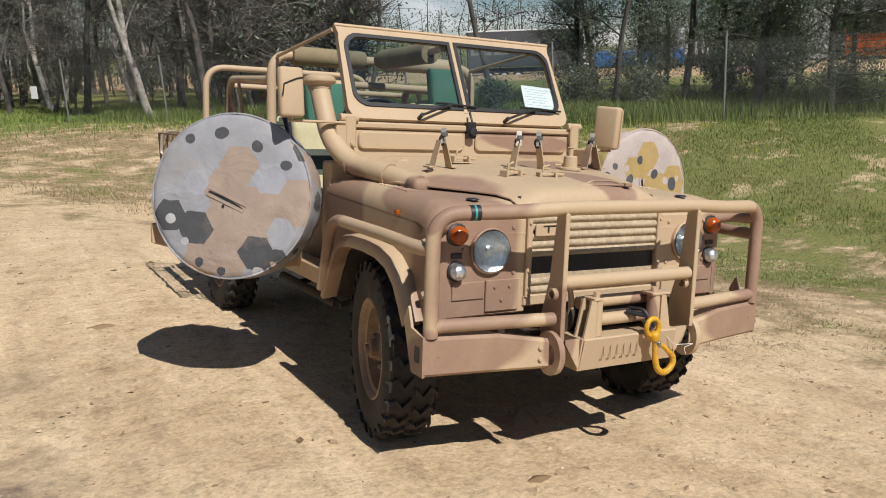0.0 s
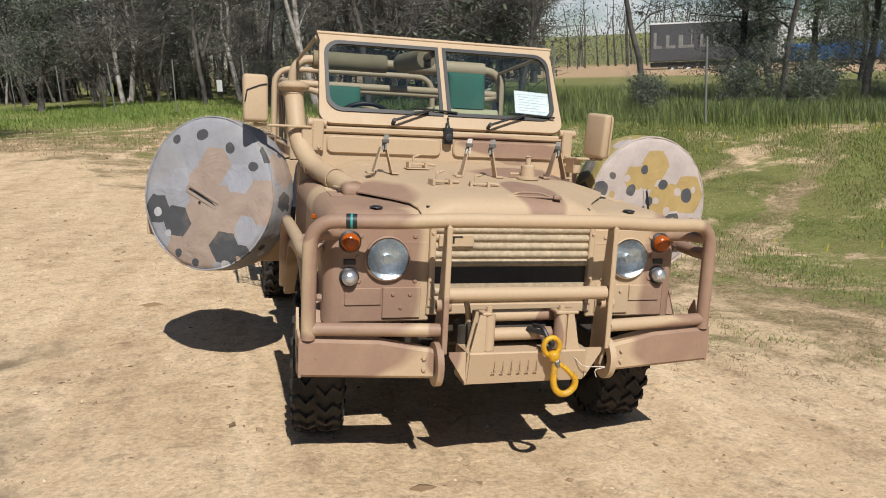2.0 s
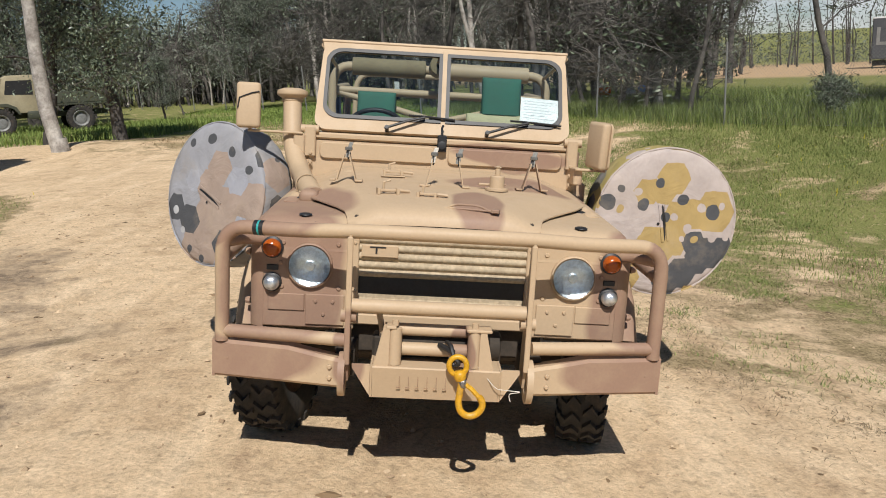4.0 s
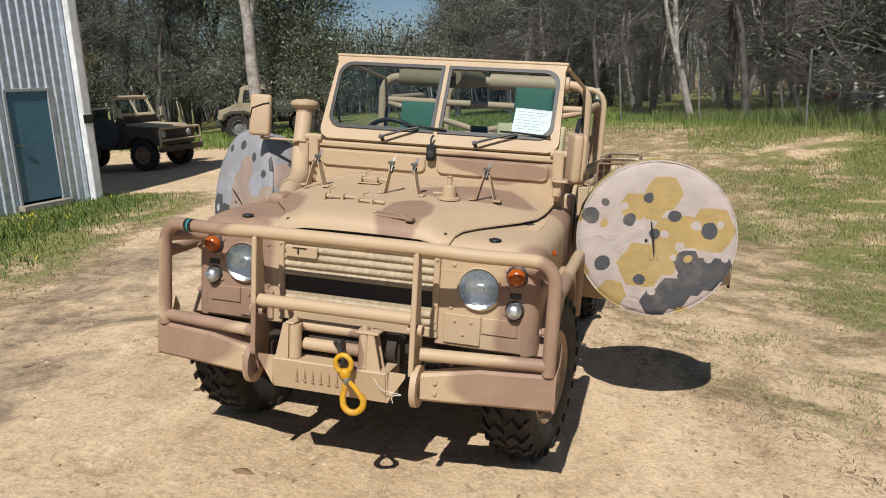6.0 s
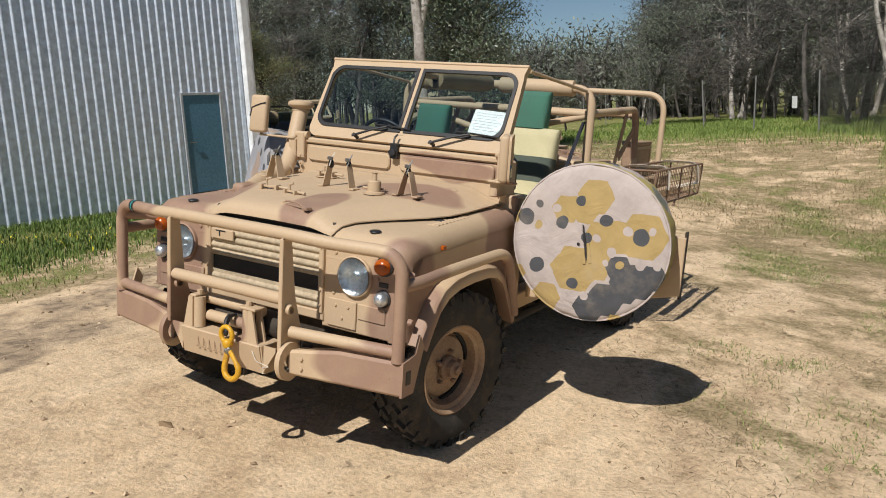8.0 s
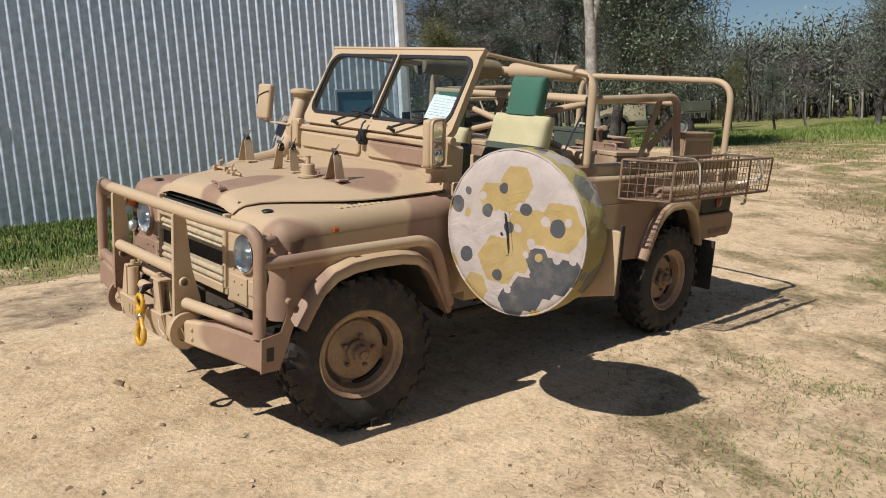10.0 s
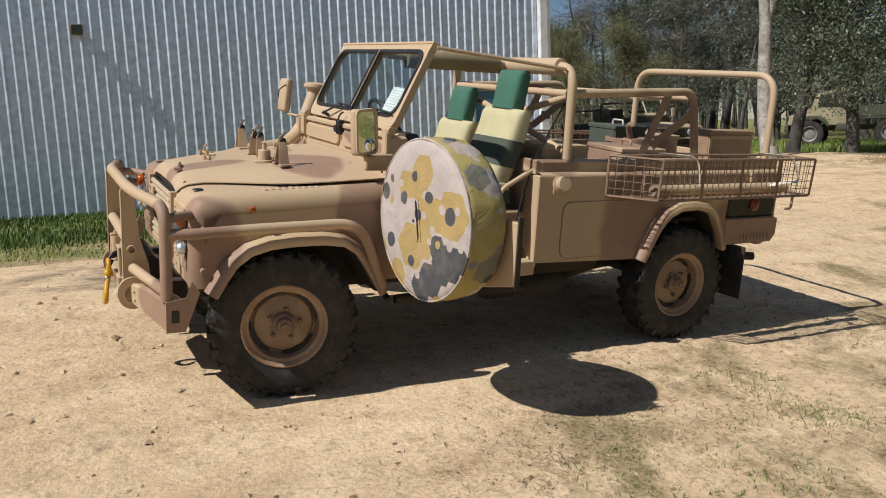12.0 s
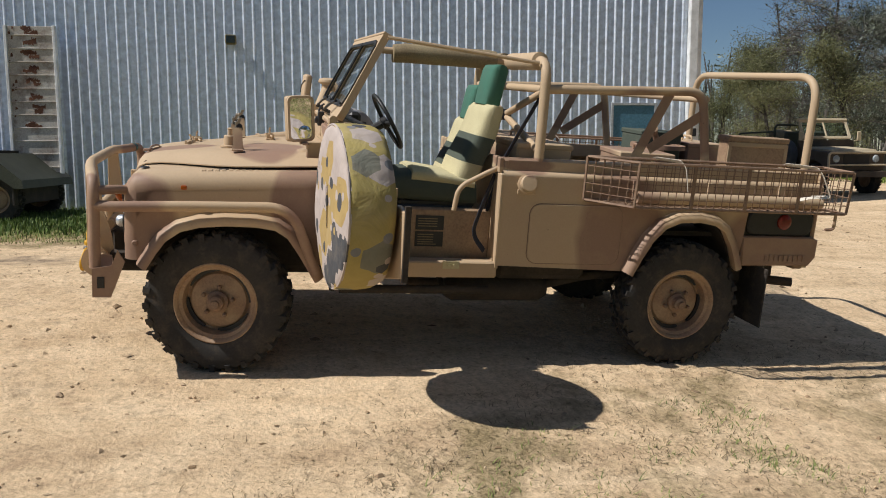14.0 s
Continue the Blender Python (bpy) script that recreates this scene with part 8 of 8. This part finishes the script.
def parked_jeep(m, label):
    """A second open army vehicle: x to its left, y to its rear."""
    j = holder("parked_vehicle", m, label, "vehicle")
    for sx in (1, -1):
        for y in (0.0, 2.8):
            wl = new("wheel", TYRE)
            wl.parent = j
            wl.matrix_local = pose(sx * 0.735, y, 0.392, 0, 0, 0 if sx > 0 else 180)
            for nm, me in (("rim", RIM), ("tread", TREAD)):
                o = new(nm, me)
                o.parent = wl
                if nm == "tread":
                    o["kind"] = "stuff"
    bm = bm_new()
    slab(bm, [(-0.48, 0.62), (-0.48, 1.02), (-0.42, 1.08), (0.62, 1.14), (0.66, 1.38), (0.72, 1.38), (0.72, 0.60), (0.5, 0.60)] + inset(ARCH_F, 0.02)[::-1][1:], "x", -0.80, 0.80, 0.03, 2)
    part("front_body", bm, M_DULLCAMO, j)
    bm = bm_new()
    slab(bm, [(1.57, 0.62), (1.57, 1.24), (3.72, 1.24), (3.72, 0.65), (3.2, 0.65)] + inset(ARCH_R, 0.02)[::-1], "x", -0.80, 0.80, 0.02)
    part("rear_body", bm, M_DULLCAMO, j)
    bm = bm_new()
    box(bm, (-0.79, 0.6, 0.56), (0.79, 1.6, 0.66), 0.01)
    part("floor_pan", bm, M_DULLCAMO, j)
    bm = bm_new()
    slab(bm, [(-0.45, 1.06), (-0.40, 1.13), (0.58, 1.21), (0.58, 1.12)], "x", -0.62, 0.62, 0.03, 2)
    part("bonnet", bm, M_SANDPAINT, j)
    bm = bm_new()
    ring_plate(bm, rect_loop(-0.70, 0.70, 0.0, 0.53, 0.05), rect_loop(-0.64, 0.64, 0.07, 0.47, 0.06), -0.012, 0.028, SCREEN)
    box(bm, (-0.016, 0.05, -0.008), (0.016, 0.50, 0.03), 0.004, SCREEN)
    box(bm, (-0.72, 0.50, -0.03), (0.72, 0.58, 0.06), 0.02, SCREEN)
    part("windscreen_frame", bm, M_SANDPAINT, j)
    bm = bm_new()
    v = [bm.verts.new(SCREEN @ Vector((a, b, 0.01))) for a, b in rect_loop(-0.64, 0.64, 0.07, 0.47, 0.06)]
    bm.faces.new(v)
    g = part("windscreen_pane", bm, M_GLASS, j, smooth=0)
    g.visible_shadow = False
    for sx in (1, -1):
        bm = bm_new()
        lathe(bm, [(0.095, 0.0), (0.08, 0.02), (0, 0.035)], facing((sx * 0.55, -0.482, 0.9), (0, -1, 0)), 20)
        part("headlight", bm, M_LENS, j)
        bm = bm_new()
        box(bm, (sx * 0.84 - 0.06, 0.50, 1.36), (sx * 0.84 + 0.06, 0.53, 1.60), 0.015)
        rod(bm, (sx * 0.72, 0.53, 1.36), (sx * 0.84, 0.515, 1.38), 0.012, 8)
        part("door_mirror", bm, M_SANDPAINT, j)
    bm = bm_new()
    box(bm, (-0.36, -0.50, 0.70), (0.36, -0.482, 1.0), 0.005)
    part("grille", bm, M_BLACK, j)
    bm = bm_new()
    tube(bm, rounded([(-0.86, -0.62, 0.55), (-0.86, -0.62, 1.05), (0.86, -0.62, 1.05), (0.86, -0.62, 0.55)], 0.1), 0.03, 10)
    tube(bm, [(-0.86, -0.62, 0.75), (0.86, -0.62, 0.75)], 0.025, 10)
    part("bull_bar", bm, M_SANDPAINT, j)
    bm = bm_new()
    box(bm, (-0.88, -0.66, 0.45), (0.88, -0.56, 0.60), 0.01)
    part("bumper", bm, M_DULLCAMO, j)
    bm = bm_new()
    tube(bm, rounded([(-0.72, 1.80, 1.24), (-0.72, 1.80, 1.80), (0.72, 1.80, 1.80), (0.72, 1.80, 1.24)], 0.12), 0.03, 10)
    part("roll_hoop", bm, M_OLIVE, j)
    for sx in (1, -1):
        bm = bm_new()
        tube(bm, rounded([(sx * 0.72, 1.80, 1.62), (sx * 0.72, 3.5, 1.62), (sx * 0.72, 3.6, 1.24)], 0.1), 0.025, 10)
        part("side_rail", bm, M_OLIVE, j)
    for x in (-0.4, 0.4):
        bm = bm_new()
        box(bm, (x - 0.22, 1.0, 0.66), (x + 0.22, 1.45, 1.12), 0.04)
        box(bm, (x - 0.22, 1.42, 1.0), (x + 0.22, 1.56, 1.62), 0.04)
        part("seat", bm, M_OLIVE, j)
    bm = bm_new()
    lathe(bm, [(0, -0.3), (0.2, -0.3), (0.24, -0.26), (0.24, 0.26), (0.2, 0.3), (0, 0.3)], Matrix.Translation((0.1, 2.7, 1.45)) @ Matrix.Rotation(radians(90), 4, "Y"), 20)
    part("canvas_roll", bm, M_PAD, j, "rolled canvas on the tub")
    bm = bm_new()
    lathe(bm, [(0.0, -0.11), (0.36, -0.11), (0.40, -0.07), (0.40, 0.07), (0.36, 0.11), (0.0, 0.12)], facing((-0.96, 0.95, 0.98), (-1, 0, 0.06)), 28)
    part("spare_wheel", bm, M_CURTAIN, j, "spare wheel in a dark cloth cover")
    return j


def ground_pose(x, y, heading):
    """A pose on the ground with the vehicle's front (-y) turned to heading degrees from +x."""
    return Matrix.Translation((x, y, z_at(x, y))) @ Matrix.Rotation(radians(heading + 90), 4, "Z")


parked_jeep(ground_pose(-10.6, 13.5, -2) @ Matrix.Scale(0.93, 4), "dusty dark camouflaged open army vehicle parked in shade")


# ---- flat-bed army truck under the gum trees ----
def army_truck(m):
    t = holder("army_truck", m, "olive and tan army truck with a dark tray under gum trees", "truck")
    for sx in (1, -1):
        for y in (0.0, 3.3):
            wl = new("wheel", TYRE)
            wl.parent = t
            wl.matrix_local = pose(sx * 0.95, y, 0.62, 0, 0, 0 if sx > 0 else 180) @ Matrix.Scale(1.58, 4)
            for nm, me in (("rim", RIM), ("tread", TREAD)):
                o = new(nm, me)
                o.parent = wl
                if nm == "tread":
                    o["kind"] = "stuff"
                else:
                    o.material_slots[0].link = "OBJECT"
                    o.material_slots[0].material = M_GALV
    bm = bm_new()
    slab(bm, [(-0.95, 1.05), (-0.9, 1.5), (0.10, 1.78), (0.25, 2.55), (0.45, 2.68), (1.55, 2.68), (1.65, 2.5), (1.65, 1.0), (0.75, 1.0), (0.6, 1.35), (-0.55, 1.35), (-0.7, 1.05)], "x", -0.98, 0.98, 0.05, 2)
    part("cab", bm, M_TRUCKTAN, t)
    for sx in (1, -1):
        bm = bm_new()
        slab(bm, [(0.30, 1.85), (0.42, 2.45), (1.45, 2.45), (1.45, 1.80)], "x", min(sx * 0.975, sx * 0.99), max(sx * 0.975, sx * 0.99))
        part("side_window", bm, M_BLACK, t, "dark side window")
        bm = bm_new()
        slab(bm, [(-0.80, 1.0), (-0.7, 1.30), (-0.35, 1.46), (0.35, 1.46), (0.70, 1.28), (0.85, 0.95), (0.75, 0.95), (0.6, 1.2), (0.3, 1.34), (-0.3, 1.34), (-0.6, 1.2), (-0.7, 1.0)], "x", min(sx * 0.85, sx * 1.16), max(sx * 0.85, sx * 1.16), 0.01)
        part("mudguard", bm, M_OLIVE, t)
        bm = bm_new()
        lathe(bm, [(0.10, 0), (0.08, 0.03), (0, 0.04)], facing((sx * 0.75, -0.95, 1.15), (0, -1, 0)), 18)
        part("headlight", bm, M_LENS, t)
    bm = bm_new()
    slab(bm, [(0.12, 1.80), (0.28, 2.50), (0.20, 2.50), (0.05, 1.80)], "x", -0.85, 0.85)
    part("windscreen", bm, M_BLACK, t, "dark raked windscreen")
    bm = bm_new()
    box(bm, (-1.0, -1.1, 0.75), (1.0, -0.92, 1.05), 0.02)
    part("bumper", bm, M_OLIVE, t)
    bm = bm_new()
    box(bm, (-0.45, -0.8, 0.75), (0.45, 4.6, 0.98), 0.01)
    part("chassis", bm, M_OLIVE, t)
    bm = bm_new()
    box(bm, (-1.1, 1.85, 1.25), (1.1, 4.75, 1.35), 0.01)
    part("tray_floor", bm, M_OLIVE, t)
    for nm, lo, hi in (("tray_side", (-1.12, 1.85, 1.35), (-1.06, 4.75, 1.85)), ("tray_side", (1.06, 1.85, 1.35), (1.12, 4.75, 1.85)), ("headboard", (-1.06, 1.80, 1.35), (1.06, 1.87, 2.15)), ("tailboard", (-1.06, 4.72, 1.35), (1.06, 4.78, 1.85))):
        bm = bm_new()
        box(bm, lo, hi, 0.01)
        part(nm, bm, M_OLIVE, t)
    bm = bm_new()
    box(bm, (0.55, 1.1, 0.72), (1.02, 1.75, 1.08), 0.06, None, 2)
    part("fuel_tank", bm, M_OLIVE, t)


army_truck(ground_pose(-15.5, 25.8, 211) @ Matrix.Scale(0.80, 4))


# ---- low trailer with a rusty ramp along the shed ----
M_RUST = surface("rust_streaked_white", (0.50, 0.48, 0.44), (0.36, 0.31, 0.26), 2.0, 50, 0.75, 0, 0.15, 0.004, dust=(0.10, 0.035, 0.02))


M_STAIN = surface("flaking_rust", (0.075, 0.028, 0.018), (0.16, 0.07, 0.035), 9, 60, 0.9, 0, 0.3, 0.004)


def trailer():
    t = holder("plant_trailer", SHED @ Matrix.Translation((-11.2, 0.75, 0.0)), "dark green low trailer with an upright rusty loading ramp", "trailer")
    bm = bm_new()
    slab(bm, [(-9.0, 0.86), (-9.0, 1.03), (-0.50, 1.03), (-0.06, 0.64), (-0.04, 0.52), (-0.16, 0.52), (-0.62, 0.86)], "y", -0.35, 1.75)
    part("trailer_bed", bm, M_OLIVE, t)
    for k in range(15):
        bm = bm_new()
        box(bm, (-8.9 + 0.55 * k, -0.35, 1.034), (-8.42 + 0.55 * k, 1.75, 1.075), 0.004)
        part("deck_board", bm, M_SHADE, t)
    for x in (-0.50, -1.22):
        for y in (-0.15, 1.5):
            wl = new("wheel", TYRE)
            wl.parent = t
            wl.matrix_local = Matrix.Translation((x, y, 0.36)) @ Matrix.Rotation(radians(90), 4, "Z") @ Matrix.Scale(0.90, 4)
            for nm, me in (("rim", RIM), ("tread", TREAD)):
                o = new(nm, me)
                o.parent = wl
                if nm == "tread":
                    o["kind"] = "stuff"
    bm = bm_new()
    box(bm, (-9.0, 0.05, 0.66), (-0.7, 0.18, 0.86), 0.01)
    box(bm, (-9.0, 1.15, 0.66), (-0.7, 1.28, 0.86), 0.01)
    part("trailer_frame", bm, M_OLIVE, t)
    for x in (-1.6, -0.18):
        bm = bm_new()
        box(bm, (x - 0.03, -0.3, 0.28), (x, 1.72, 0.62), 0.006)
        part("mud_board", bm, M_SHADE, t)
    ramp = new("loading_ramp")
    ramp.parent = t
    bm = bm_new()
    box(bm, (-0.80, 0.02, 0.72), (-0.06, 0.05, 3.05), 0.004)
    part("ramp_skin", bm, M_RUST, ramp, "white painted steel with brown rust streaks")
    for k in range(11):
        bm = bm_new()
        box(bm, (-0.79, 0.051, 0.80 + 0.21 * k), (-0.09, 0.066, 0.818 + 0.21 * k), 0.003)
        part("ramp_rib", bm, M_RUST, ramp)
    r = random.Random(12)
    for k in range(3, 11):
        for _ in range(4):
            bm = bm_new()
            mid, wide, z0 = -0.44 + r.gauss(0, 0.05), r.uniform(0.02, 0.11), 0.83 + 0.21 * k + r.uniform(0.0, 0.13)
            n = 8
            top = [(mid - wide + 2 * wide * q / n, z0 + r.uniform(0.01, 0.05)) for q in range(n + 1)]
            low = [(mid + wide - 2 * wide * q / n, z0 - r.uniform(0.0, 0.04)) for q in range(n + 1)]
            slab(bm, top + low, "y", 0.051, 0.054)
            part("rust_stain", bm, M_STAIN, ramp, "dark brown flaking rust")
    for k in range(12):
        bm = bm_new()
        x0, z0 = r.uniform(-0.79, -0.70), r.uniform(1.6, 3.0)
        slab(bm, [(x0, z0), (x0 + r.uniform(0.02, 0.05), z0 + 0.01), (x0 + 0.03, z0 + r.uniform(0.03, 0.08)), (x0 + 0.005, z0 + 0.05)], "y", 0.051, 0.054)
        part("rust_stain", bm, M_STAIN, ramp, "dark brown flaking rust")
    for x in (-0.815, -0.075):
        bm = bm_new()
        box(bm, (x - 0.01, 0.0, 0.70), (x + 0.035, 0.09, 3.06), 0.006)
        part("ramp_stile", bm, M_TRIM, ramp)


trailer()

# ---- far things beyond the fence ----
def polar(heading, dist):
    return dist * math.sin(radians(heading)), dist * math.cos(radians(heading)) - 3.0


M_WHITE = surface("white_truck_paint", (0.74, 0.75, 0.76), (0.68, 0.69, 0.70), 0.8, 12, 0.4, 0, 0.02, 0.004)
M_BLUE = surface("blue_tank_paint", (0.02, 0.13, 0.42), (0.025, 0.16, 0.48), 0.8, 12, 0.4, 0, 0.02, 0.004)
x, y = polar(34.0, 73)
semi = holder("semi_trailer", Matrix.Translation((x, y, z_at(x, y) - 0.6)) @ Matrix.Rotation(radians(-29), 4, "Z"), "long dark curtain-sided semi-trailer with pale grey shapes on its side", "truck")
bm = bm_new()
box(bm, (-5.6, 0.0, 1.3), (4.9, 2.5, 4.5), 0.05)
side = part("curtain_side", bm, M_CURTAIN, semi)
for k, (w, h) in enumerate(((0.7, 1.1), (0.8, 0.9), (1.1, 0.9), (0.25, 1.2), (0.75, 0.9), (0.75, 0.9), (0.8, 0.9))):
    x0 = -5.3 + k * 1.05 - (0.3 if k > 3 else 0)
    bm = bm_new()
    slab(bm, [(x0, 2.4), (x0 + w, 2.4), (x0 + w, 2.65), (x0 + w * 0.35, 2.65), (x0 + w * 0.35, 2.4 + h * 1.25), (x0, 2.4 + h * 1.25)], "y", -0.02, -0.005)
    part("side_mark", bm, M_GALV, side, "pale grey mark")
bm = bm_new()
box(bm, (-5.65, -0.02, 4.45), (5.0, 2.52, 4.58), 0.02)
box(bm, (4.9, -0.06, 1.2), (5.5, 2.5, 4.6), 0.02)
part("body_frame", bm, M_WHITE, semi)
bm = bm_new()
box(bm, (-5.5, 0.3, 0.8), (4.8, 2.2, 1.2), 0.02)
part("chassis", bm, M_BLACK, semi)
for wx in (-3.6, -2.3, -1.0, 3.6):
    bm = bm_new()
    lathe(bm, [(0.0, -0.02), (0.26, -0.02), (0.28, 0.0), (0.48, 0.0), (0.5, 0.04), (0.5, 0.3), (0, 0.3)], facing((wx, 0.05, 0.5), (0, 1, 0)), 24)
    part("wheel", bm, M_RUBBER, semi)
    bm = bm_new()
    lathe(bm, [(0.0, 0.0), (0.24, 0.0), (0.27, 0.02)], facing((wx, 0.02, 0.5), (0, 1, 0)), 20)
    part("wheel_disc", bm, M_WHITE, semi)
x, y = polar(41.5, 76)
tanker = holder("road_tanker", Matrix.Translation((x, y, z_at(x, y))) @ Matrix.Rotation(radians(-36), 4, "Z"), "white prime mover with a long blue trailer", "truck")
bm = bm_new()
box(bm, (-7.0, 0, 0.35), (4.5, 2.4, 1.75), 0.25, None, 2)
part("blue_body", bm, M_BLUE, tanker)
bm = bm_new()
box(bm, (-6.5, 0.2, 2.3), (-1.0, 2.3, 3.7), 0.05)
part("white_load", bm, M_WHITE, tanker)
bm = bm_new()
box(bm, (4.0, 0.1, 1.2), (6.8, 2.4, 3.6), 0.15, None, 2)
part("white_cab", bm, M_WHITE, tanker)
bm = bm_new()
box(bm, (4.6, 0.06, 2.3), (5.9, 0.12, 3.2), 0.02)
part("cab_window", bm, M_BLACK, tanker)
bm = bm_new()
box(bm, (-7.0, 0.3, 0.2), (6.8, 2.2, 0.5), 0.02)
part("chassis", bm, M_BLACK, tanker)
for wx in (-5.5, -4.3, 2.2, 3.5, 5.8):
    bm = bm_new()
    lathe(bm, [(0.0, -0.02), (0.48, 0.0), (0.5, 0.3), (0, 0.3)], facing((wx, 0.0, 0.5), (0, 1, 0)), 20)
    part("wheel", bm, M_RUBBER, tanker)
x, y = polar(58.5, 88)
depot = holder("warehouse", Matrix.Translation((x, y, z_at(x, y) + 0.3)) @ Matrix.Rotation(radians(-57), 4, "Z"), "large pale grey ribbed-steel warehouse with open bays", "building")
bm = bm_new()
for lo, hi in (((-9, 0, 4.2), (30, 0.3, 11)), ((-9, 0, 0), (-6.5, 0.3, 4.2)), ((2.2, 0, 0), (3.2, 0.3, 4.2)), ((13, 0, 0), (30, 0.3, 4.2)), ((-9, 0.3, 0), (-8.7, 18, 11)), ((-9, 18, 0), (30, 18.3, 11))):
    box(bm, lo, hi)
wall = part("wall", bm, surface("warehouse_cladding", (0.58, 0.60, 0.62), (0.52, 0.54, 0.56), 0.3, 6, 0.6, 0, 0.03, 0.01), depot)
for k in range(40):
    bm = bm_new()
    box(bm, (-9 + k * 0.97, -0.05, 4.3), (-8.85 + k * 0.97, 0.0, 11))
    part("rib", bm, wall.data.materials[0], wall)
bm = bm_new()
box(bm, (-9.3, -0.5, 11), (30.3, 18.6, 11.3))
part("roof", bm, M_SHED, depot)
for nm, lo, hi, mat in (("orange_rack", (-5.5, 1.0, 0), (-1.5, 2.0, 2.2), M_AMBER), ("blue_rack", (4, 0.9, 0), (8, 1.9, 2.4), M_BLUE), ("stacked_crates", (8.6, 0.9, 0), (12, 2.2, 2.0), M_PAD)):
    bm = bm_new()
    for q in range(3):
        h = (hi[2] - lo[2]) / 3
        box(bm, (lo[0], lo[1], lo[2] + q * h + 0.1), (hi[0], hi[1], lo[2] + (q + 1) * h), 0.05)
    for px in (lo[0], (lo[0] + hi[0]) / 2, hi[0]):
        box(bm, (px - 0.06, lo[1] - 0.1, lo[2]), (px + 0.06, lo[1], hi[2] + 0.6))
    part(nm, bm, mat, depot)
# painted hive boxes at the foot of the trees
for k, (dx, dy, mat, lab) in enumerate(((0.0, 0.0, M_WHITE, "white painted wooden hive box among the trees"), (-0.9, 0.5, M_AMBER, "faded red painted hive box among the trees"), (0.8, 0.4, M_BLUE, "blue painted hive box among the trees"))):
    x, y = 8.3 + dx, 28.6 + dy
    bm = bm_new()
    box(bm, (-0.25, -0.2, 0.05), (0.25, 0.2, 0.5), 0.01)
    box(bm, (-0.27, -0.22, 0.5), (0.27, 0.22, 0.58), 0.01)
    box(bm, (-0.22, -0.18, 0.0), (0.22, 0.18, 0.05))
    thing("hive_box", bm, mat, lab, "hive box", "hive boxes", at=Matrix.Translation((x, y, z_at(x, y))) @ Matrix.Rotation(0.4 * k, 4, "Z"))
